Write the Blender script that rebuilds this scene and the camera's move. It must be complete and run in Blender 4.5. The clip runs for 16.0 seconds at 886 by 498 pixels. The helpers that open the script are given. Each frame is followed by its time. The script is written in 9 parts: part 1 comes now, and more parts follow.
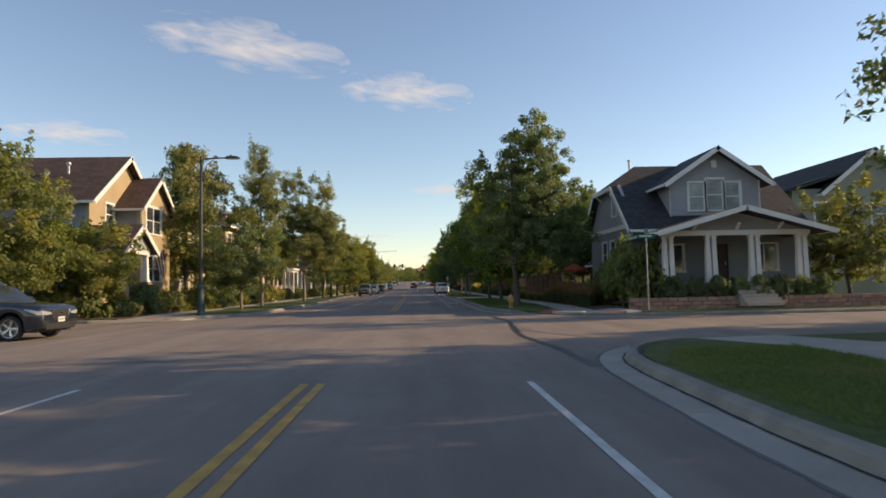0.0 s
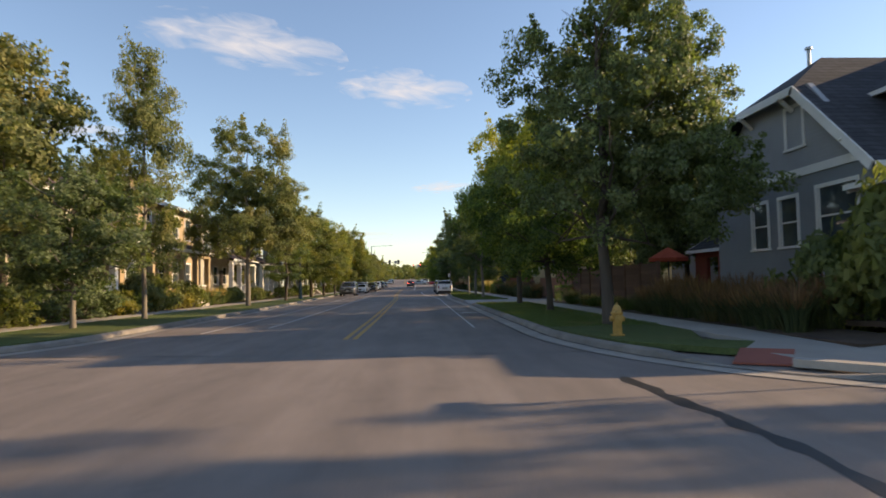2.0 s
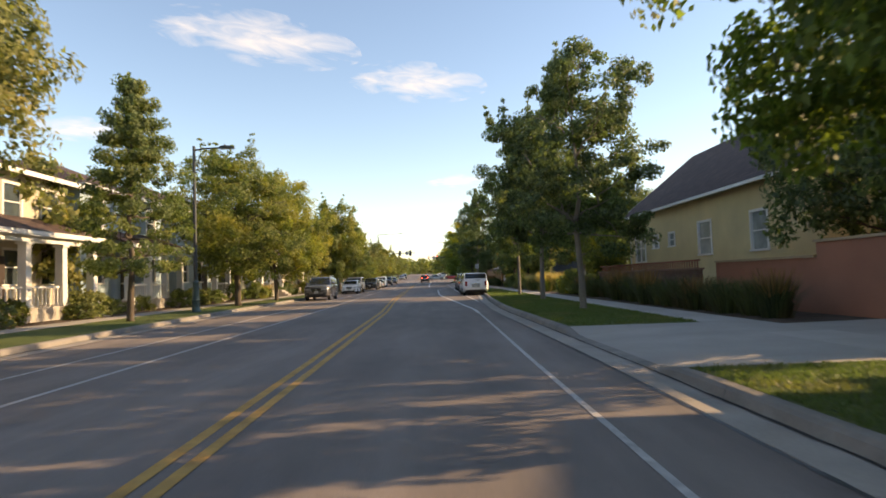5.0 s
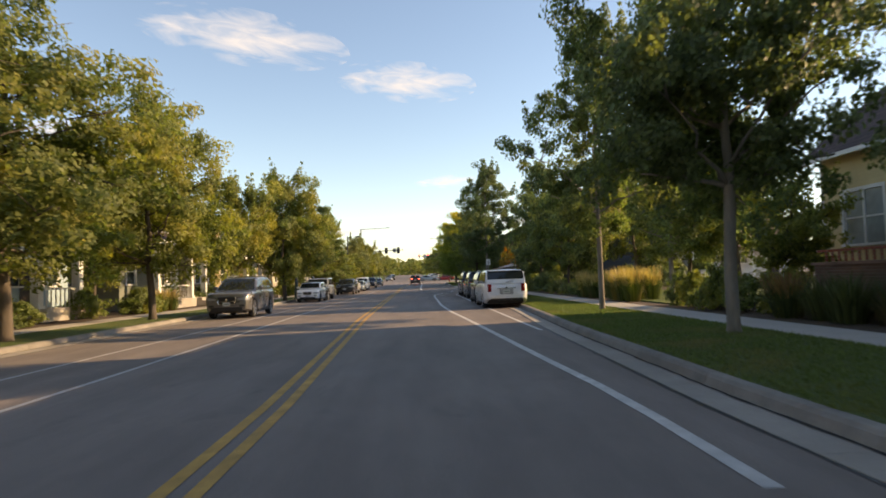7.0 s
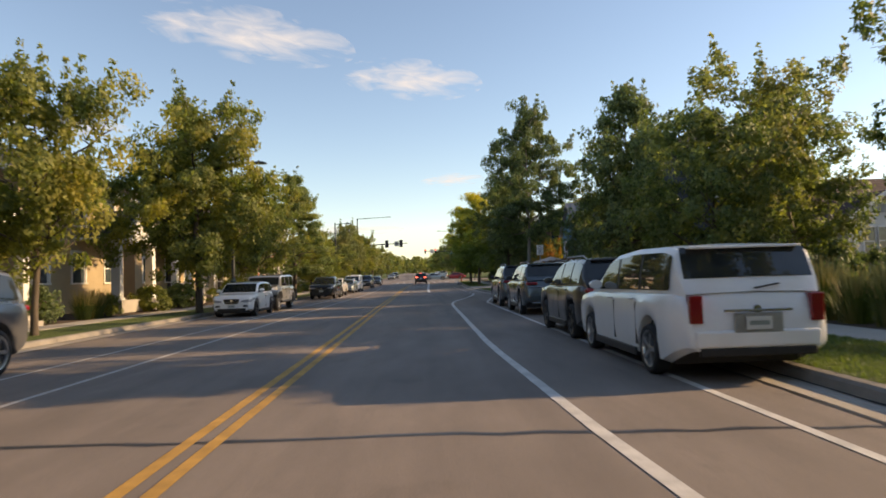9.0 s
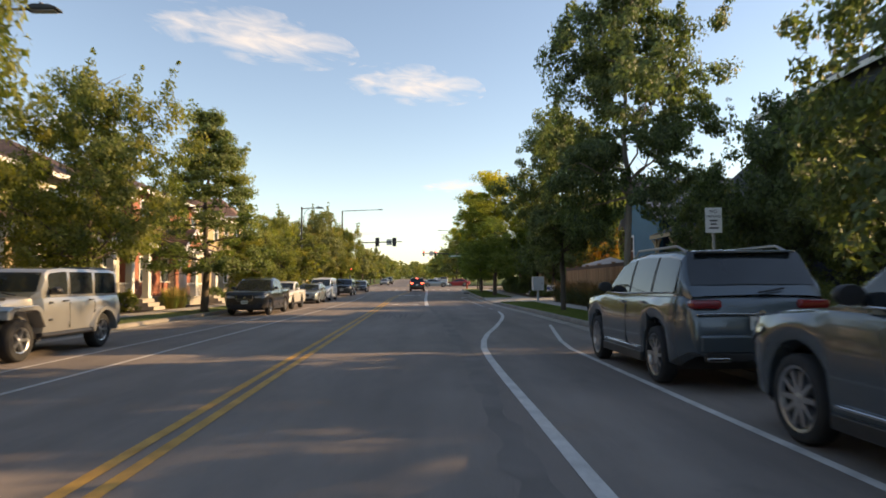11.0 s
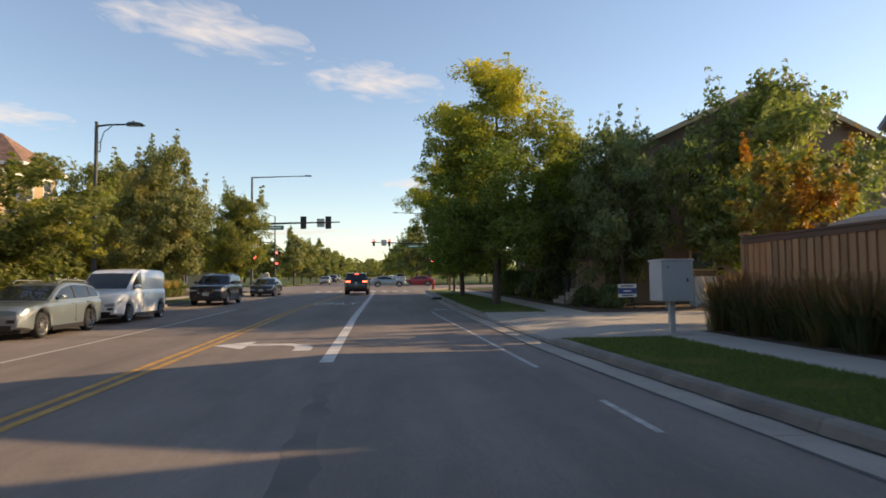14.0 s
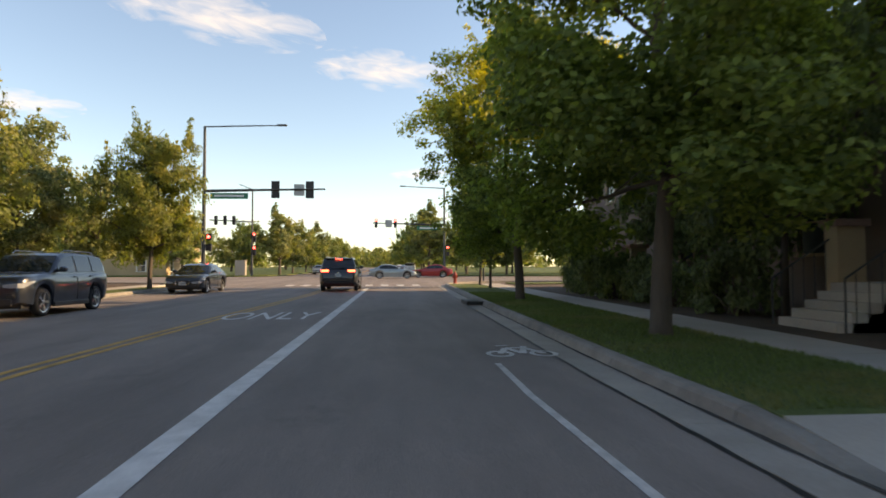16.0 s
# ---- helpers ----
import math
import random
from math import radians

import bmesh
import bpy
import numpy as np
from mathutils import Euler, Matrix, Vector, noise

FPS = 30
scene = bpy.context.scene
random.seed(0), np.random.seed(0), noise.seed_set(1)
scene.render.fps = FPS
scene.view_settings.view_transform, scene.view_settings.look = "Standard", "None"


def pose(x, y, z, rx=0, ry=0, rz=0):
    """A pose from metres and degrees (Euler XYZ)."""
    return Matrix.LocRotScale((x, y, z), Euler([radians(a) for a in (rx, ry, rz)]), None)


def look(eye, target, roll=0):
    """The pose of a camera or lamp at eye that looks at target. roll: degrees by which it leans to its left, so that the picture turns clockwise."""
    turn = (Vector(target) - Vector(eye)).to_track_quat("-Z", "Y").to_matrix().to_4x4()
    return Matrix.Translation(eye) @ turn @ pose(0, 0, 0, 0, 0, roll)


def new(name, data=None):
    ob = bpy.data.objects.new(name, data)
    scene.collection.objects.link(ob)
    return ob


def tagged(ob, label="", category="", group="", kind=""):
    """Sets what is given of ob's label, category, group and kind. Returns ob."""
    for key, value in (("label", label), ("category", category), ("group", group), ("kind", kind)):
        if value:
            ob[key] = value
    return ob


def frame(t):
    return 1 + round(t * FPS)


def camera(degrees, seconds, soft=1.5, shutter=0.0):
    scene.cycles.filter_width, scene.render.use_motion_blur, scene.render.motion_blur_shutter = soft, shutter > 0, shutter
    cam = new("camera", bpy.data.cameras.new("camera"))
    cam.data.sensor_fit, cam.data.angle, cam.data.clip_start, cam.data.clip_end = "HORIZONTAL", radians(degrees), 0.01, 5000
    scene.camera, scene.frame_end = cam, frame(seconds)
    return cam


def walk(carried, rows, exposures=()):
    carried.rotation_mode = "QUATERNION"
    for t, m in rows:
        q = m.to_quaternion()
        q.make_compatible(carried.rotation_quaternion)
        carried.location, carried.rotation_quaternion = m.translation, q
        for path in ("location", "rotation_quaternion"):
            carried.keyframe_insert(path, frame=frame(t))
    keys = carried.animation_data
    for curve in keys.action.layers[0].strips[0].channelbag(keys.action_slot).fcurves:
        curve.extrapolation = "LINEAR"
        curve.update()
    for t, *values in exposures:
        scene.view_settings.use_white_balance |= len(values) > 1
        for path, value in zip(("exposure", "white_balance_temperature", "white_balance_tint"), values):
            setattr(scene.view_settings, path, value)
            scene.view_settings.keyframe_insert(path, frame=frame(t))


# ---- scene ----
FOV = 69.97
EYE = 1.407
cam = camera(FOV, 16.0, soft=1.7, shutter=0.2)
# seconds, x, y, yaw, pitch, roll
ROWS = [
    (0, -0.000, -0.000, -2.25, 3.26, 1.12),
    (0.5, -0.033, 4.594, -2.37, 3.13, 1.21),
    (1, -0.010, 9.107, -2.63, 2.77, 1.09),
    (1.5, 0.099, 13.822, -2.59, 3.27, 1.19),
    (2, 0.252, 18.576, -2.41, 3.08, 1.02),
    (2.5, 0.431, 23.442, -1.96, 2.80, 1.00),
    (3, 0.537, 28.490, -1.52, 2.66, 1.11),
    (3.5, 0.614, 33.581, -1.10, 2.53, 1.34),
    (4, 0.586, 38.942, -0.77, 2.77, 1.34),
    (4.2, 0.591, 41.043, -0.55, 2.63, 1.60),
    (6.3, 0.341, 62.672, -1.55, 2.63, 2.12),
    (6.5, 0.282, 64.706, -1.61, 2.73, 2.15),
    (7, 0.108, 69.773, -1.84, 2.68, 1.97),
    (7.5, -0.042, 74.880, -1.99, 2.73, 1.94),
    (8, -0.145, 80.041, -1.98, 2.65, 2.17),
    (8.5, -0.175, 85.118, -1.70, 2.71, 2.08),
    (8.7, -0.174, 87.144, -1.53, 2.52, 2.02),
    (10.8, -0.145, 108.241, -1.22, 3.18, 0.47),
    (11, -0.150, 110.242, -1.52, 3.17, 0.37),
    (11.5, -0.145, 115.170, -2.49, 3.15, 0.16),
    (12, -0.043, 119.991, -3.39, 3.09, 0.42),
    (12.5, 0.146, 124.745, -4.05, 2.90, 0.58),
    (13, 0.404, 129.509, -4.54, 3.09, 0.53),
    (13.5, 0.693, 134.269, -4.93, 3.09, 0.48),
    (14, 0.919, 138.919, -5.29, 3.01, 0.59),
    (14.5, 1.144, 143.524, -5.32, 3.10, 0.70),
    (15, 1.286, 148.118, -5.27, 3.14, 0.65),
    (15.5, 1.409, 152.718, -4.95, 3.06, 0.63),
    (16, 1.510, 157.365, -4.45, 2.19, 0.09),
]
walk(cam, [(t, pose(x, y, EYE, 90 + pitch, roll, yaw)) for t, x, y, yaw, pitch, roll in ROWS],
     exposures=[(0, 0.34, 7350, 16), (0.5, 0.28, 6850, 16), (1.6, 0.32, 6950, 16), (2.5, 0.87, 7350, 16), (4, 0.95, 7750, 16), (7, 0.83, 8150, 16), (8.5, 0.63, 7850, 16), (11.5, 0.84, 8350, 16), (14, 0.57, 7650, 16), (15, 0.61, 7550, 16), (15.5, 0.94, 8150, 16), (16, 0.94, 8350, 16)])

# ---- sky, sun, exposure ----
SUN_EL, SUN_AZ = 21.0, 82.0          # degrees above the horizon; clockwise from +y
world = bpy.data.worlds.new("sky")
scene.world = world
world.use_nodes = True
wn = world.node_tree
sky = wn.nodes.new("ShaderNodeTexSky")
sky.sky_type = "NISHITA"
sky.sun_disc = False
sky.sun_elevation, sky.sun_rotation = radians(SUN_EL), radians(SUN_AZ)
sky.air_density, sky.dust_density, sky.ozone_density = 1.0, 0.2, 2.2
wn.links.new(sky.outputs[0], wn.nodes["Background"].inputs[0])
wn.nodes["Background"].inputs[1].default_value = 0.15
sun = new("sun", bpy.data.lights.new("sun", "SUN"))
sun.data.energy, sun.data.angle, sun.data.color = 4.4, radians(0.6), (1.0, 0.77, 0.48)
sd = Vector((math.sin(radians(SUN_AZ)) * math.cos(radians(SUN_EL)), math.cos(radians(SUN_AZ)) * math.cos(radians(SUN_EL)), math.sin(radians(SUN_EL))))
sun.matrix_world = look(sd * 100, (0, 0, 0))

# ---- geometry helpers ----


class G:
    """A growing mesh: vertices and faces."""

    def __init__(self):
        self.v, self.f = [], []

    def add(self, verts, faces):
        n = len(self.v)
        self.v.extend(tuple(p) for p in verts)
        self.f.extend(tuple(i + n for i in f) for f in faces)
        return self

    def box(self, x0, x1, y0, y1, z0, z1):
        p = [(x, y, z) for z in (z0, z1) for y in (y0, y1) for x in (x0, x1)]
        return self.add(p, [(0, 2, 3, 1), (4, 5, 7, 6), (0, 1, 5, 4), (2, 6, 7, 3), (0, 4, 6, 2), (1, 3, 7, 5)])

    def prism(self, poly, axis, a, b):
        """Extrude a polygon along an axis; the polygon lies in the other two axes, in order."""
        n = len(poly)

        def put(u, w, c):
            return (c, u, w) if axis == "x" else (u, c, w) if axis == "y" else (u, w, c)
        p = [put(u, w, a) for u, w in poly] + [put(u, w, b) for u, w in poly]
        return self.add(p, [tuple(range(n))[::-1], tuple(range(n, 2 * n))] + [(i, (i + 1) % n, n + (i + 1) % n, n + i) for i in range(n)])

    def tube(self, pts, radii, n=8, cap=True):
        rings = []
        pts = [Vector(p) for p in pts]
        base = len(self.v)
        for i, p in enumerate(pts):
            d = (pts[min(i + 1, len(pts) - 1)] - pts[max(i - 1, 0)]).normalized()
            s = d.cross(Vector((0.31, 0.95, 0.05)) if abs(d.y) < 0.9 else Vector((1, 0, 0))).normalized()
            t = d.cross(s)
            r = radii[i] if isinstance(radii, (list, tuple)) else radii
            for k in range(n):
                a = 2 * math.pi * k / n
                self.v.append(tuple(p + r * (math.cos(a) * s + math.sin(a) * t)))
        for i in range(len(pts) - 1):
            for k in range(n):
                a, b = base + i * n + k, base + i * n + (k + 1) % n
                self.f.append((a, b, b + n, a + n))
        if cap:
            self.f.append(tuple(base + k for k in range(n))[::-1])
            e = base + (len(pts) - 1) * n
            self.f.append(tuple(e + k for k in range(n)))
        return self

    def lathe(self, prof, n=20, axis="z", at=(0, 0, 0)):
        """Turn a profile of (radius, height) about an axis."""
        base = len(self.v)
        for r, h in prof:
            for k in range(n):
                a = 2 * math.pi * k / n
                u, w = r * math.cos(a), r * math.sin(a)
                p = (u, w, h) if axis == "z" else (h, u, w) if axis == "x" else (u, h, w)
                self.v.append((p[0] + at[0], p[1] + at[1], p[2] + at[2]))
        for i in range(len(prof) - 1):
            for k in range(n):
                a, b = base + i * n + k, base + i * n + (k + 1) % n
                self.f.append((a, b, b + n, a + n))
        return self

    def move(self, m):
        self.v = [tuple(m @ Vector(p)) for p in self.v]
        return self


def part(name, g, material, parent=None, label="", smooth=False, bevel=0.0, hold=None):
    """Link a mesh as one object, under a thing or a part."""
    if isinstance(g, bpy.types.Mesh):
        me = g
    else:
        me = bpy.data.meshes.new(name)
        me.from_pydata(g.v, [], g.f)
        bm = bmesh.new()
        bm.from_mesh(me)
        bmesh.ops.recalc_face_normals(bm, faces=bm.faces)
        if bevel:
            edges = [e for e in bm.edges if len(e.link_faces) == 2 and e.calc_face_angle(0) > 0.6]
            bmesh.ops.bevel(bm, geom=edges, offset=bevel, segments=2, profile=0.5, affect="EDGES", clamp_overlap=True)
        bm.to_mesh(me)
        bm.free()
        if smooth:
            me.shade_smooth()
            me.set_sharp_from_angle(angle=radians(40))
        for mm in (material if isinstance(material, list) else [material]):
            me.materials.append(mm)
    ob = new(name, me)
    if parent:
        ob.parent = parent
    if label:
        tagged(ob, label)
    return ob


GROUPS = {"tree": "trees along the street", "shrub": "garden shrubs", "ornamental_grass": "clumps of ornamental grass", "car": "cars along the street", "pickup_truck": "cars along the street",
          "delivery_van": "cars along the street", "off_roader": "cars along the street", "street_lamp": "street lamps along the road", "house": "houses along the street", "fire_hydrant": "fire hydrants",
          "patio_umbrella": "patio umbrellas", "signal_pole": "traffic signals", "signal_mast": "traffic signals", "hedge": "clipped hedges"}


def thing(name, label, category, at=(0, 0, 0), turn=0.0, group=""):
    ob = new(name)
    group = group or GROUPS.get(name, "")
    ob.matrix_world = pose(*at, 0, 0, turn)
    return tagged(ob, label, category, group)


def structure(ob, label="", category=""):
    return tagged(ob, label, category, "", "structure")


def lerp_at(table, y):
    """Value at y in a table of (y, value)."""
    return float(np.interp(y, [a for a, _ in table], [b for _, b in table]))


def rise(y):
    """Height of the road: level, then a gentle climb."""
    if y < 140:
        return 0.0
    if y < 165:
        return 0.0125 * (y - 140) ** 2 / 50
    return 0.0125 * (min(y, 900) - 152.5)


# ---- materials ----


def nodes_of(name):
    m = bpy.data.materials.new(name)
    m.use_nodes = True
    nt = m.node_tree
    return m, nt, nt.nodes["Principled BSDF"]


def noise_node(nt, scale, detail=4.0, rough=0.6, space="Object", stretch=None):
    tc = nt.nodes.new("ShaderNodeTexCoord")
    n = nt.nodes.new("ShaderNodeTexNoise")
    n.inputs["Scale"].default_value = scale
    n.inputs["Detail"].default_value = detail
    n.inputs["Roughness"].default_value = rough
    src = tc.outputs[space]
    if stretch:
        mp = nt.nodes.new("ShaderNodeMapping")
        mp.inputs["Scale"].default_value = stretch
        nt.links.new(src, mp.inputs[0])
        src = mp.outputs[0]
    nt.links.new(src, n.inputs["Vector"])
    return n


def ramp(nt, src, stops):
    r = nt.nodes.new("ShaderNodeValToRGB")
    el = r.color_ramp.elements
    while len(el) < len(stops):
        el.new(0.5)
    for e, (p, c) in zip(el, stops):
        e.position, e.color = p, (*c, 1) if len(c) == 3 else c
    nt.links.new(src, r.inputs[0])
    return r


def mixed(nt, fac, a, b, mode="MIX"):
    m = nt.nodes.new("ShaderNodeMix")
    m.data_type, m.blend_type = "RGBA", mode
    for sock, val in ((m.inputs[0], fac), (m.inputs[6], a), (m.inputs[7], b)):
        if isinstance(val, bpy.types.NodeSocket):
            nt.links.new(val, sock)
        elif isinstance(val, (int, float)):
            sock.default_value = val
        else:
            sock.default_value = (*val, 1)
    return m.outputs[2]


def shade(c, k):
    return tuple(min(1.0, max(0.0, v * k)) for v in c)


def plain(name, color, rough=0.7, metal=0.0, var=0.18, big=0.7, fine=25.0, bump=0.15, dist=0.01, spread=0.0, stretch=None, coat=0.0, spec=None):
    """A surface with variation at two scales and fine relief."""
    m, nt, p = nodes_of(name)
    a, b = noise_node(nt, big, 3, 0.55, stretch=stretch), noise_node(nt, fine, 5, 0.65, stretch=stretch)
    ca = ramp(nt, a.outputs[0], [(0.25, shade(color, 1 - var)), (0.75, shade(color, 1 + var))])
    cb = ramp(nt, b.outputs[0], [(0.2, (1 - var * 0.8,) * 3), (0.8, (1 + var * 0.5,) * 3)])
    col = mixed(nt, 1.0, ca.outputs[0], cb.outputs[0], "MULTIPLY")
    if spread:
        oi = nt.nodes.new("ShaderNodeObjectInfo")
        rr = ramp(nt, oi.outputs["Random"], [(0, (1 - spread,) * 3), (1, (1 + spread,) * 3)])
        col = mixed(nt, 1.0, col, rr.outputs[0], "MULTIPLY")
    nt.links.new(col, p.inputs["Base Color"])
    rr = ramp(nt, b.outputs[0], [(0, (max(0, rough - 0.08),) * 3), (1, (min(1, rough + 0.08),) * 3)])
    nt.links.new(rr.outputs[0], p.inputs["Roughness"])
    p.inputs["Metallic"].default_value = metal
    p.inputs["Coat Weight"].default_value = coat
    p.inputs["Coat Roughness"].default_value = 0.08
    if spec is not None:
        p.inputs["Specular IOR Level"].default_value = spec
    if bump:
        bp = nt.nodes.new("ShaderNodeBump")
        bp.inputs["Strength"].default_value, bp.inputs["Distance"].default_value = bump, dist
        nt.links.new(b.outputs[0], bp.inputs["Height"])
        nt.links.new(bp.outputs[0], p.inputs["Normal"])
    return m


def asphalt_mat():
    m, nt, p = nodes_of("asphalt")
    big, mid, fine = noise_node(nt, 0.12, 4, 0.6), noise_node(nt, 1.3, 5, 0.65, stretch=(1, 0.25, 1)), noise_node(nt, 95, 3, 0.7)
    a = ramp(nt, big.outputs[0], [(0.3, (0.205, 0.170, 0.147)), (0.7, (0.255, 0.212, 0.184))])
    b = ramp(nt, mid.outputs[0], [(0.25, (0.80,) * 3), (0.75, (1.14,) * 3)])
    lane = noise_node(nt, 0.9, 3, 0.55, stretch=(1, 0.03, 1))
    blot = noise_node(nt, 0.8, 5, 0.7)
    wear = ramp(nt, lane.outputs[0], [(0.32, (0.84,) * 3), (0.68, (1.10,) * 3)])
    stain = ramp(nt, blot.outputs[0], [(0.60, (1.0,) * 3), (0.74, (0.78,) * 3)])
    worn = mixed(nt, 1.0, b.outputs[0], mixed(nt, 1.0, wear.outputs[0], stain.outputs[0], "MULTIPLY"), "MULTIPLY")
    c = ramp(nt, fine.outputs[0], [(0.3, (0.6,) * 3), (0.7, (1.35,) * 3)])
    col = mixed(nt, 1.0, mixed(nt, 1.0, a.outputs[0], worn, "MULTIPLY"), c.outputs[0], "MULTIPLY")
    nt.links.new(col, p.inputs["Base Color"])
    p.inputs["Roughness"].default_value = 0.86
    p.inputs["Specular IOR Level"].default_value = 0.35
    bp = nt.nodes.new("ShaderNodeBump")
    bp.inputs["Strength"].default_value, bp.inputs["Distance"].default_value = 0.5, 0.006
    nt.links.new(fine.outputs[0], bp.inputs["Height"])
    nt.links.new(bp.outputs[0], p.inputs["Normal"])
    return m


def leaf_mat(name, dark, light, accent, share=0.12, glow=0.4, sunlit_top=None):
    """Leaves of many greens, each leaf its own, thin enough to let the sun through."""
    m, nt, p = nodes_of(name)
    ge = nt.nodes.new("ShaderNodeNewGeometry")
    n = noise_node(nt, 0.55, 2, 0.5)
    r = ramp(nt, ge.outputs["Random Per Island"], [(0.0, dark), (0.75, light), (1.0, shade(light, 1.25))])
    blot = ramp(nt, n.outputs[0], [(0.62 - share, (0, 0, 0)), (0.80 - share, (1, 1, 1))])
    share_of = blot.outputs[0]
    if sunlit_top:
        # accent grows with height: autumn tint plus sunlight painted on the upper leaves
        tc, sp = nt.nodes.new("ShaderNodeTexCoord"), nt.nodes.new("ShaderNodeSeparateXYZ")
        mr, mu = nt.nodes.new("ShaderNodeMapRange"), nt.nodes.new("ShaderNodeMath")
        nt.links.new(tc.outputs["Object"], sp.inputs[0])
        nt.links.new(sp.outputs[2], mr.inputs[0])
        mr.inputs[1].default_value, mr.inputs[2].default_value = sunlit_top
        mr.inputs[3].default_value, mr.inputs[4].default_value = 0.0, 1.0
        mu.operation = "MULTIPLY"
        wide = ramp(nt, n.outputs[0], [(0.34, (0.1, 0.1, 0.1)), (0.60, (1, 1, 1))])
        nt.links.new(mr.outputs[0], mu.inputs[0])
        nt.links.new(wide.outputs[0], mu.inputs[1])
        share_of = mu.outputs[0]
    col = mixed(nt, share_of, r.outputs[0], accent)
    oi = nt.nodes.new("ShaderNodeObjectInfo")
    rr = ramp(nt, oi.outputs["Random"], [(0, (0.85, 0.88, 0.9)), (1, (1.12, 1.08, 0.95))])
    col = mixed(nt, 1.0, col, rr.outputs[0], "MULTIPLY")
    nt.links.new(col, p.inputs["Base Color"])
    p.inputs["Roughness"].default_value = 0.55
    p.inputs["Specular IOR Level"].default_value = 0.3
    tr = nt.nodes.new("ShaderNodeBsdfTranslucent")
    bright = mixed(nt, 1.0, col, (1.35, 1.5, 0.7), "MULTIPLY")
    nt.links.new(bright, tr.inputs[0])
    mx = nt.nodes.new("ShaderNodeMixShader")
    mx.inputs[0].default_value = glow
    nt.links.new(p.outputs[0], mx.inputs[1])
    nt.links.new(tr.outputs[0], mx.inputs[2])
    nt.links.new(mx.outputs[0], nt.nodes["Material Output"].inputs[0])
    return m


def grass_mat(name, a, b, dry):
    m, nt, p = nodes_of(name)
    big, mid, fine = noise_node(nt, 0.35, 4, 0.6), noise_node(nt, 5.0, 4, 0.6), noise_node(nt, 60, 3, 0.7, stretch=(1, 1, 0.2))
    c = ramp(nt, mid.outputs[0], [(0.3, a), (0.7, b)])
    d = ramp(nt, big.outputs[0], [(0.52, (0, 0, 0)), (0.75, (0.7, 0.7, 0.7))])
    col = mixed(nt, d.outputs[0], c.outputs[0], dry)
    e = ramp(nt, fine.outputs[0], [(0.3, (0.55,) * 3), (0.7, (1.4,) * 3)])
    nt.links.new(mixed(nt, 1.0, col, e.outputs[0], "MULTIPLY"), p.inputs["Base Color"])
    p.inputs["Roughness"].default_value = 0.9
    p.inputs["Specular IOR Level"].default_value = 0.15
    bp = nt.nodes.new("ShaderNodeBump")
    bp.inputs["Strength"].default_value, bp.inputs["Distance"].default_value = 0.8, 0.03
    nt.links.new(fine.outputs[0], bp.inputs["Height"])
    nt.links.new(bp.outputs[0], p.inputs["Normal"])
    return m


def siding_mat(name, color, pitch=0.13, vertical=False):
    """Painted boards with a shadow line at each lap."""
    m, nt, p = nodes_of(name)
    tc = nt.nodes.new("ShaderNodeTexCoord")
    w = nt.nodes.new("ShaderNodeTexWave")
    w.wave_type, w.wave_profile = "BANDS", "SAW"
    w.bands_direction = "Y" if vertical else "Z"
    w.inputs["Scale"].default_value = 0.314 / pitch
    nt.links.new(tc.outputs["Object"], w.inputs["Vector"])
    n, f = noise_node(nt, 0.6, 4), noise_node(nt, 18, 4, stretch=(1, 1, 6))
    a = ramp(nt, n.outputs[0], [(0.25, shade(color, 0.86)), (0.75, shade(color, 1.1))])
    b = ramp(nt, f.outputs[0], [(0.2, (0.92,) * 3), (0.8, (1.06,) * 3)])
    nt.links.new(mixed(nt, 1.0, a.outputs[0], b.outputs[0], "MULTIPLY"), p.inputs["Base Color"])
    p.inputs["Roughness"].default_value = 0.65
    bp = nt.nodes.new("ShaderNodeBump")
    bp.inputs["Strength"].default_value, bp.inputs["Distance"].default_value = 0.9, 0.02
    nt.links.new(w.outputs[0], bp.inputs["Height"])
    nt.links.new(bp.outputs[0], p.inputs["Normal"])
    return m


def roof_mat(name, color):
    m, nt, p = nodes_of(name)
    tc = nt.nodes.new("ShaderNodeTexCoord")
    b = nt.nodes.new("ShaderNodeTexBrick")
    b.inputs["Scale"].default_value = 1.0
    b.inputs["Brick Width"].default_value, b.inputs["Row Height"].default_value = 0.32, 0.15
    b.inputs["Mortar Size"].default_value = 0.012
    b.inputs["Color1"].default_value, b.inputs["Color2"].default_value = (*shade(color, 0.75), 1), (*shade(color, 1.25), 1)
    b.inputs["Mortar"].default_value = (*shade(color, 0.35), 1)
    mp = nt.nodes.new("ShaderNodeMapping")
    mp.inputs["Rotation"].default_value = (radians(90), 0, 0)
    sep = nt.nodes.new("ShaderNodeSeparateXYZ")
    com = nt.nodes.new("ShaderNodeCombineXYZ")
    ad = nt.nodes.new("ShaderNodeMath")
    nt.links.new(tc.outputs["Object"], sep.inputs[0])
    nt.links.new(sep.outputs[0], ad.inputs[0])
    nt.links.new(sep.outputs[1], ad.inputs[1])
    nt.links.new(ad.outputs[0], com.inputs[0])
    nt.links.new(sep.outputs[2], com.inputs[1])
    nt.links.new(com.outputs[0], b.inputs["Vector"])
    n = noise_node(nt, 0.5, 4)
    r = ramp(nt, n.outputs[0], [(0.25, (0.8,) * 3), (0.75, (1.15,) * 3)])
    nt.links.new(mixed(nt, 1.0, b.outputs[0], r.outputs[0], "MULTIPLY"), p.inputs["Base Color"])
    p.inputs["Roughness"].default_value = 0.9
    return m


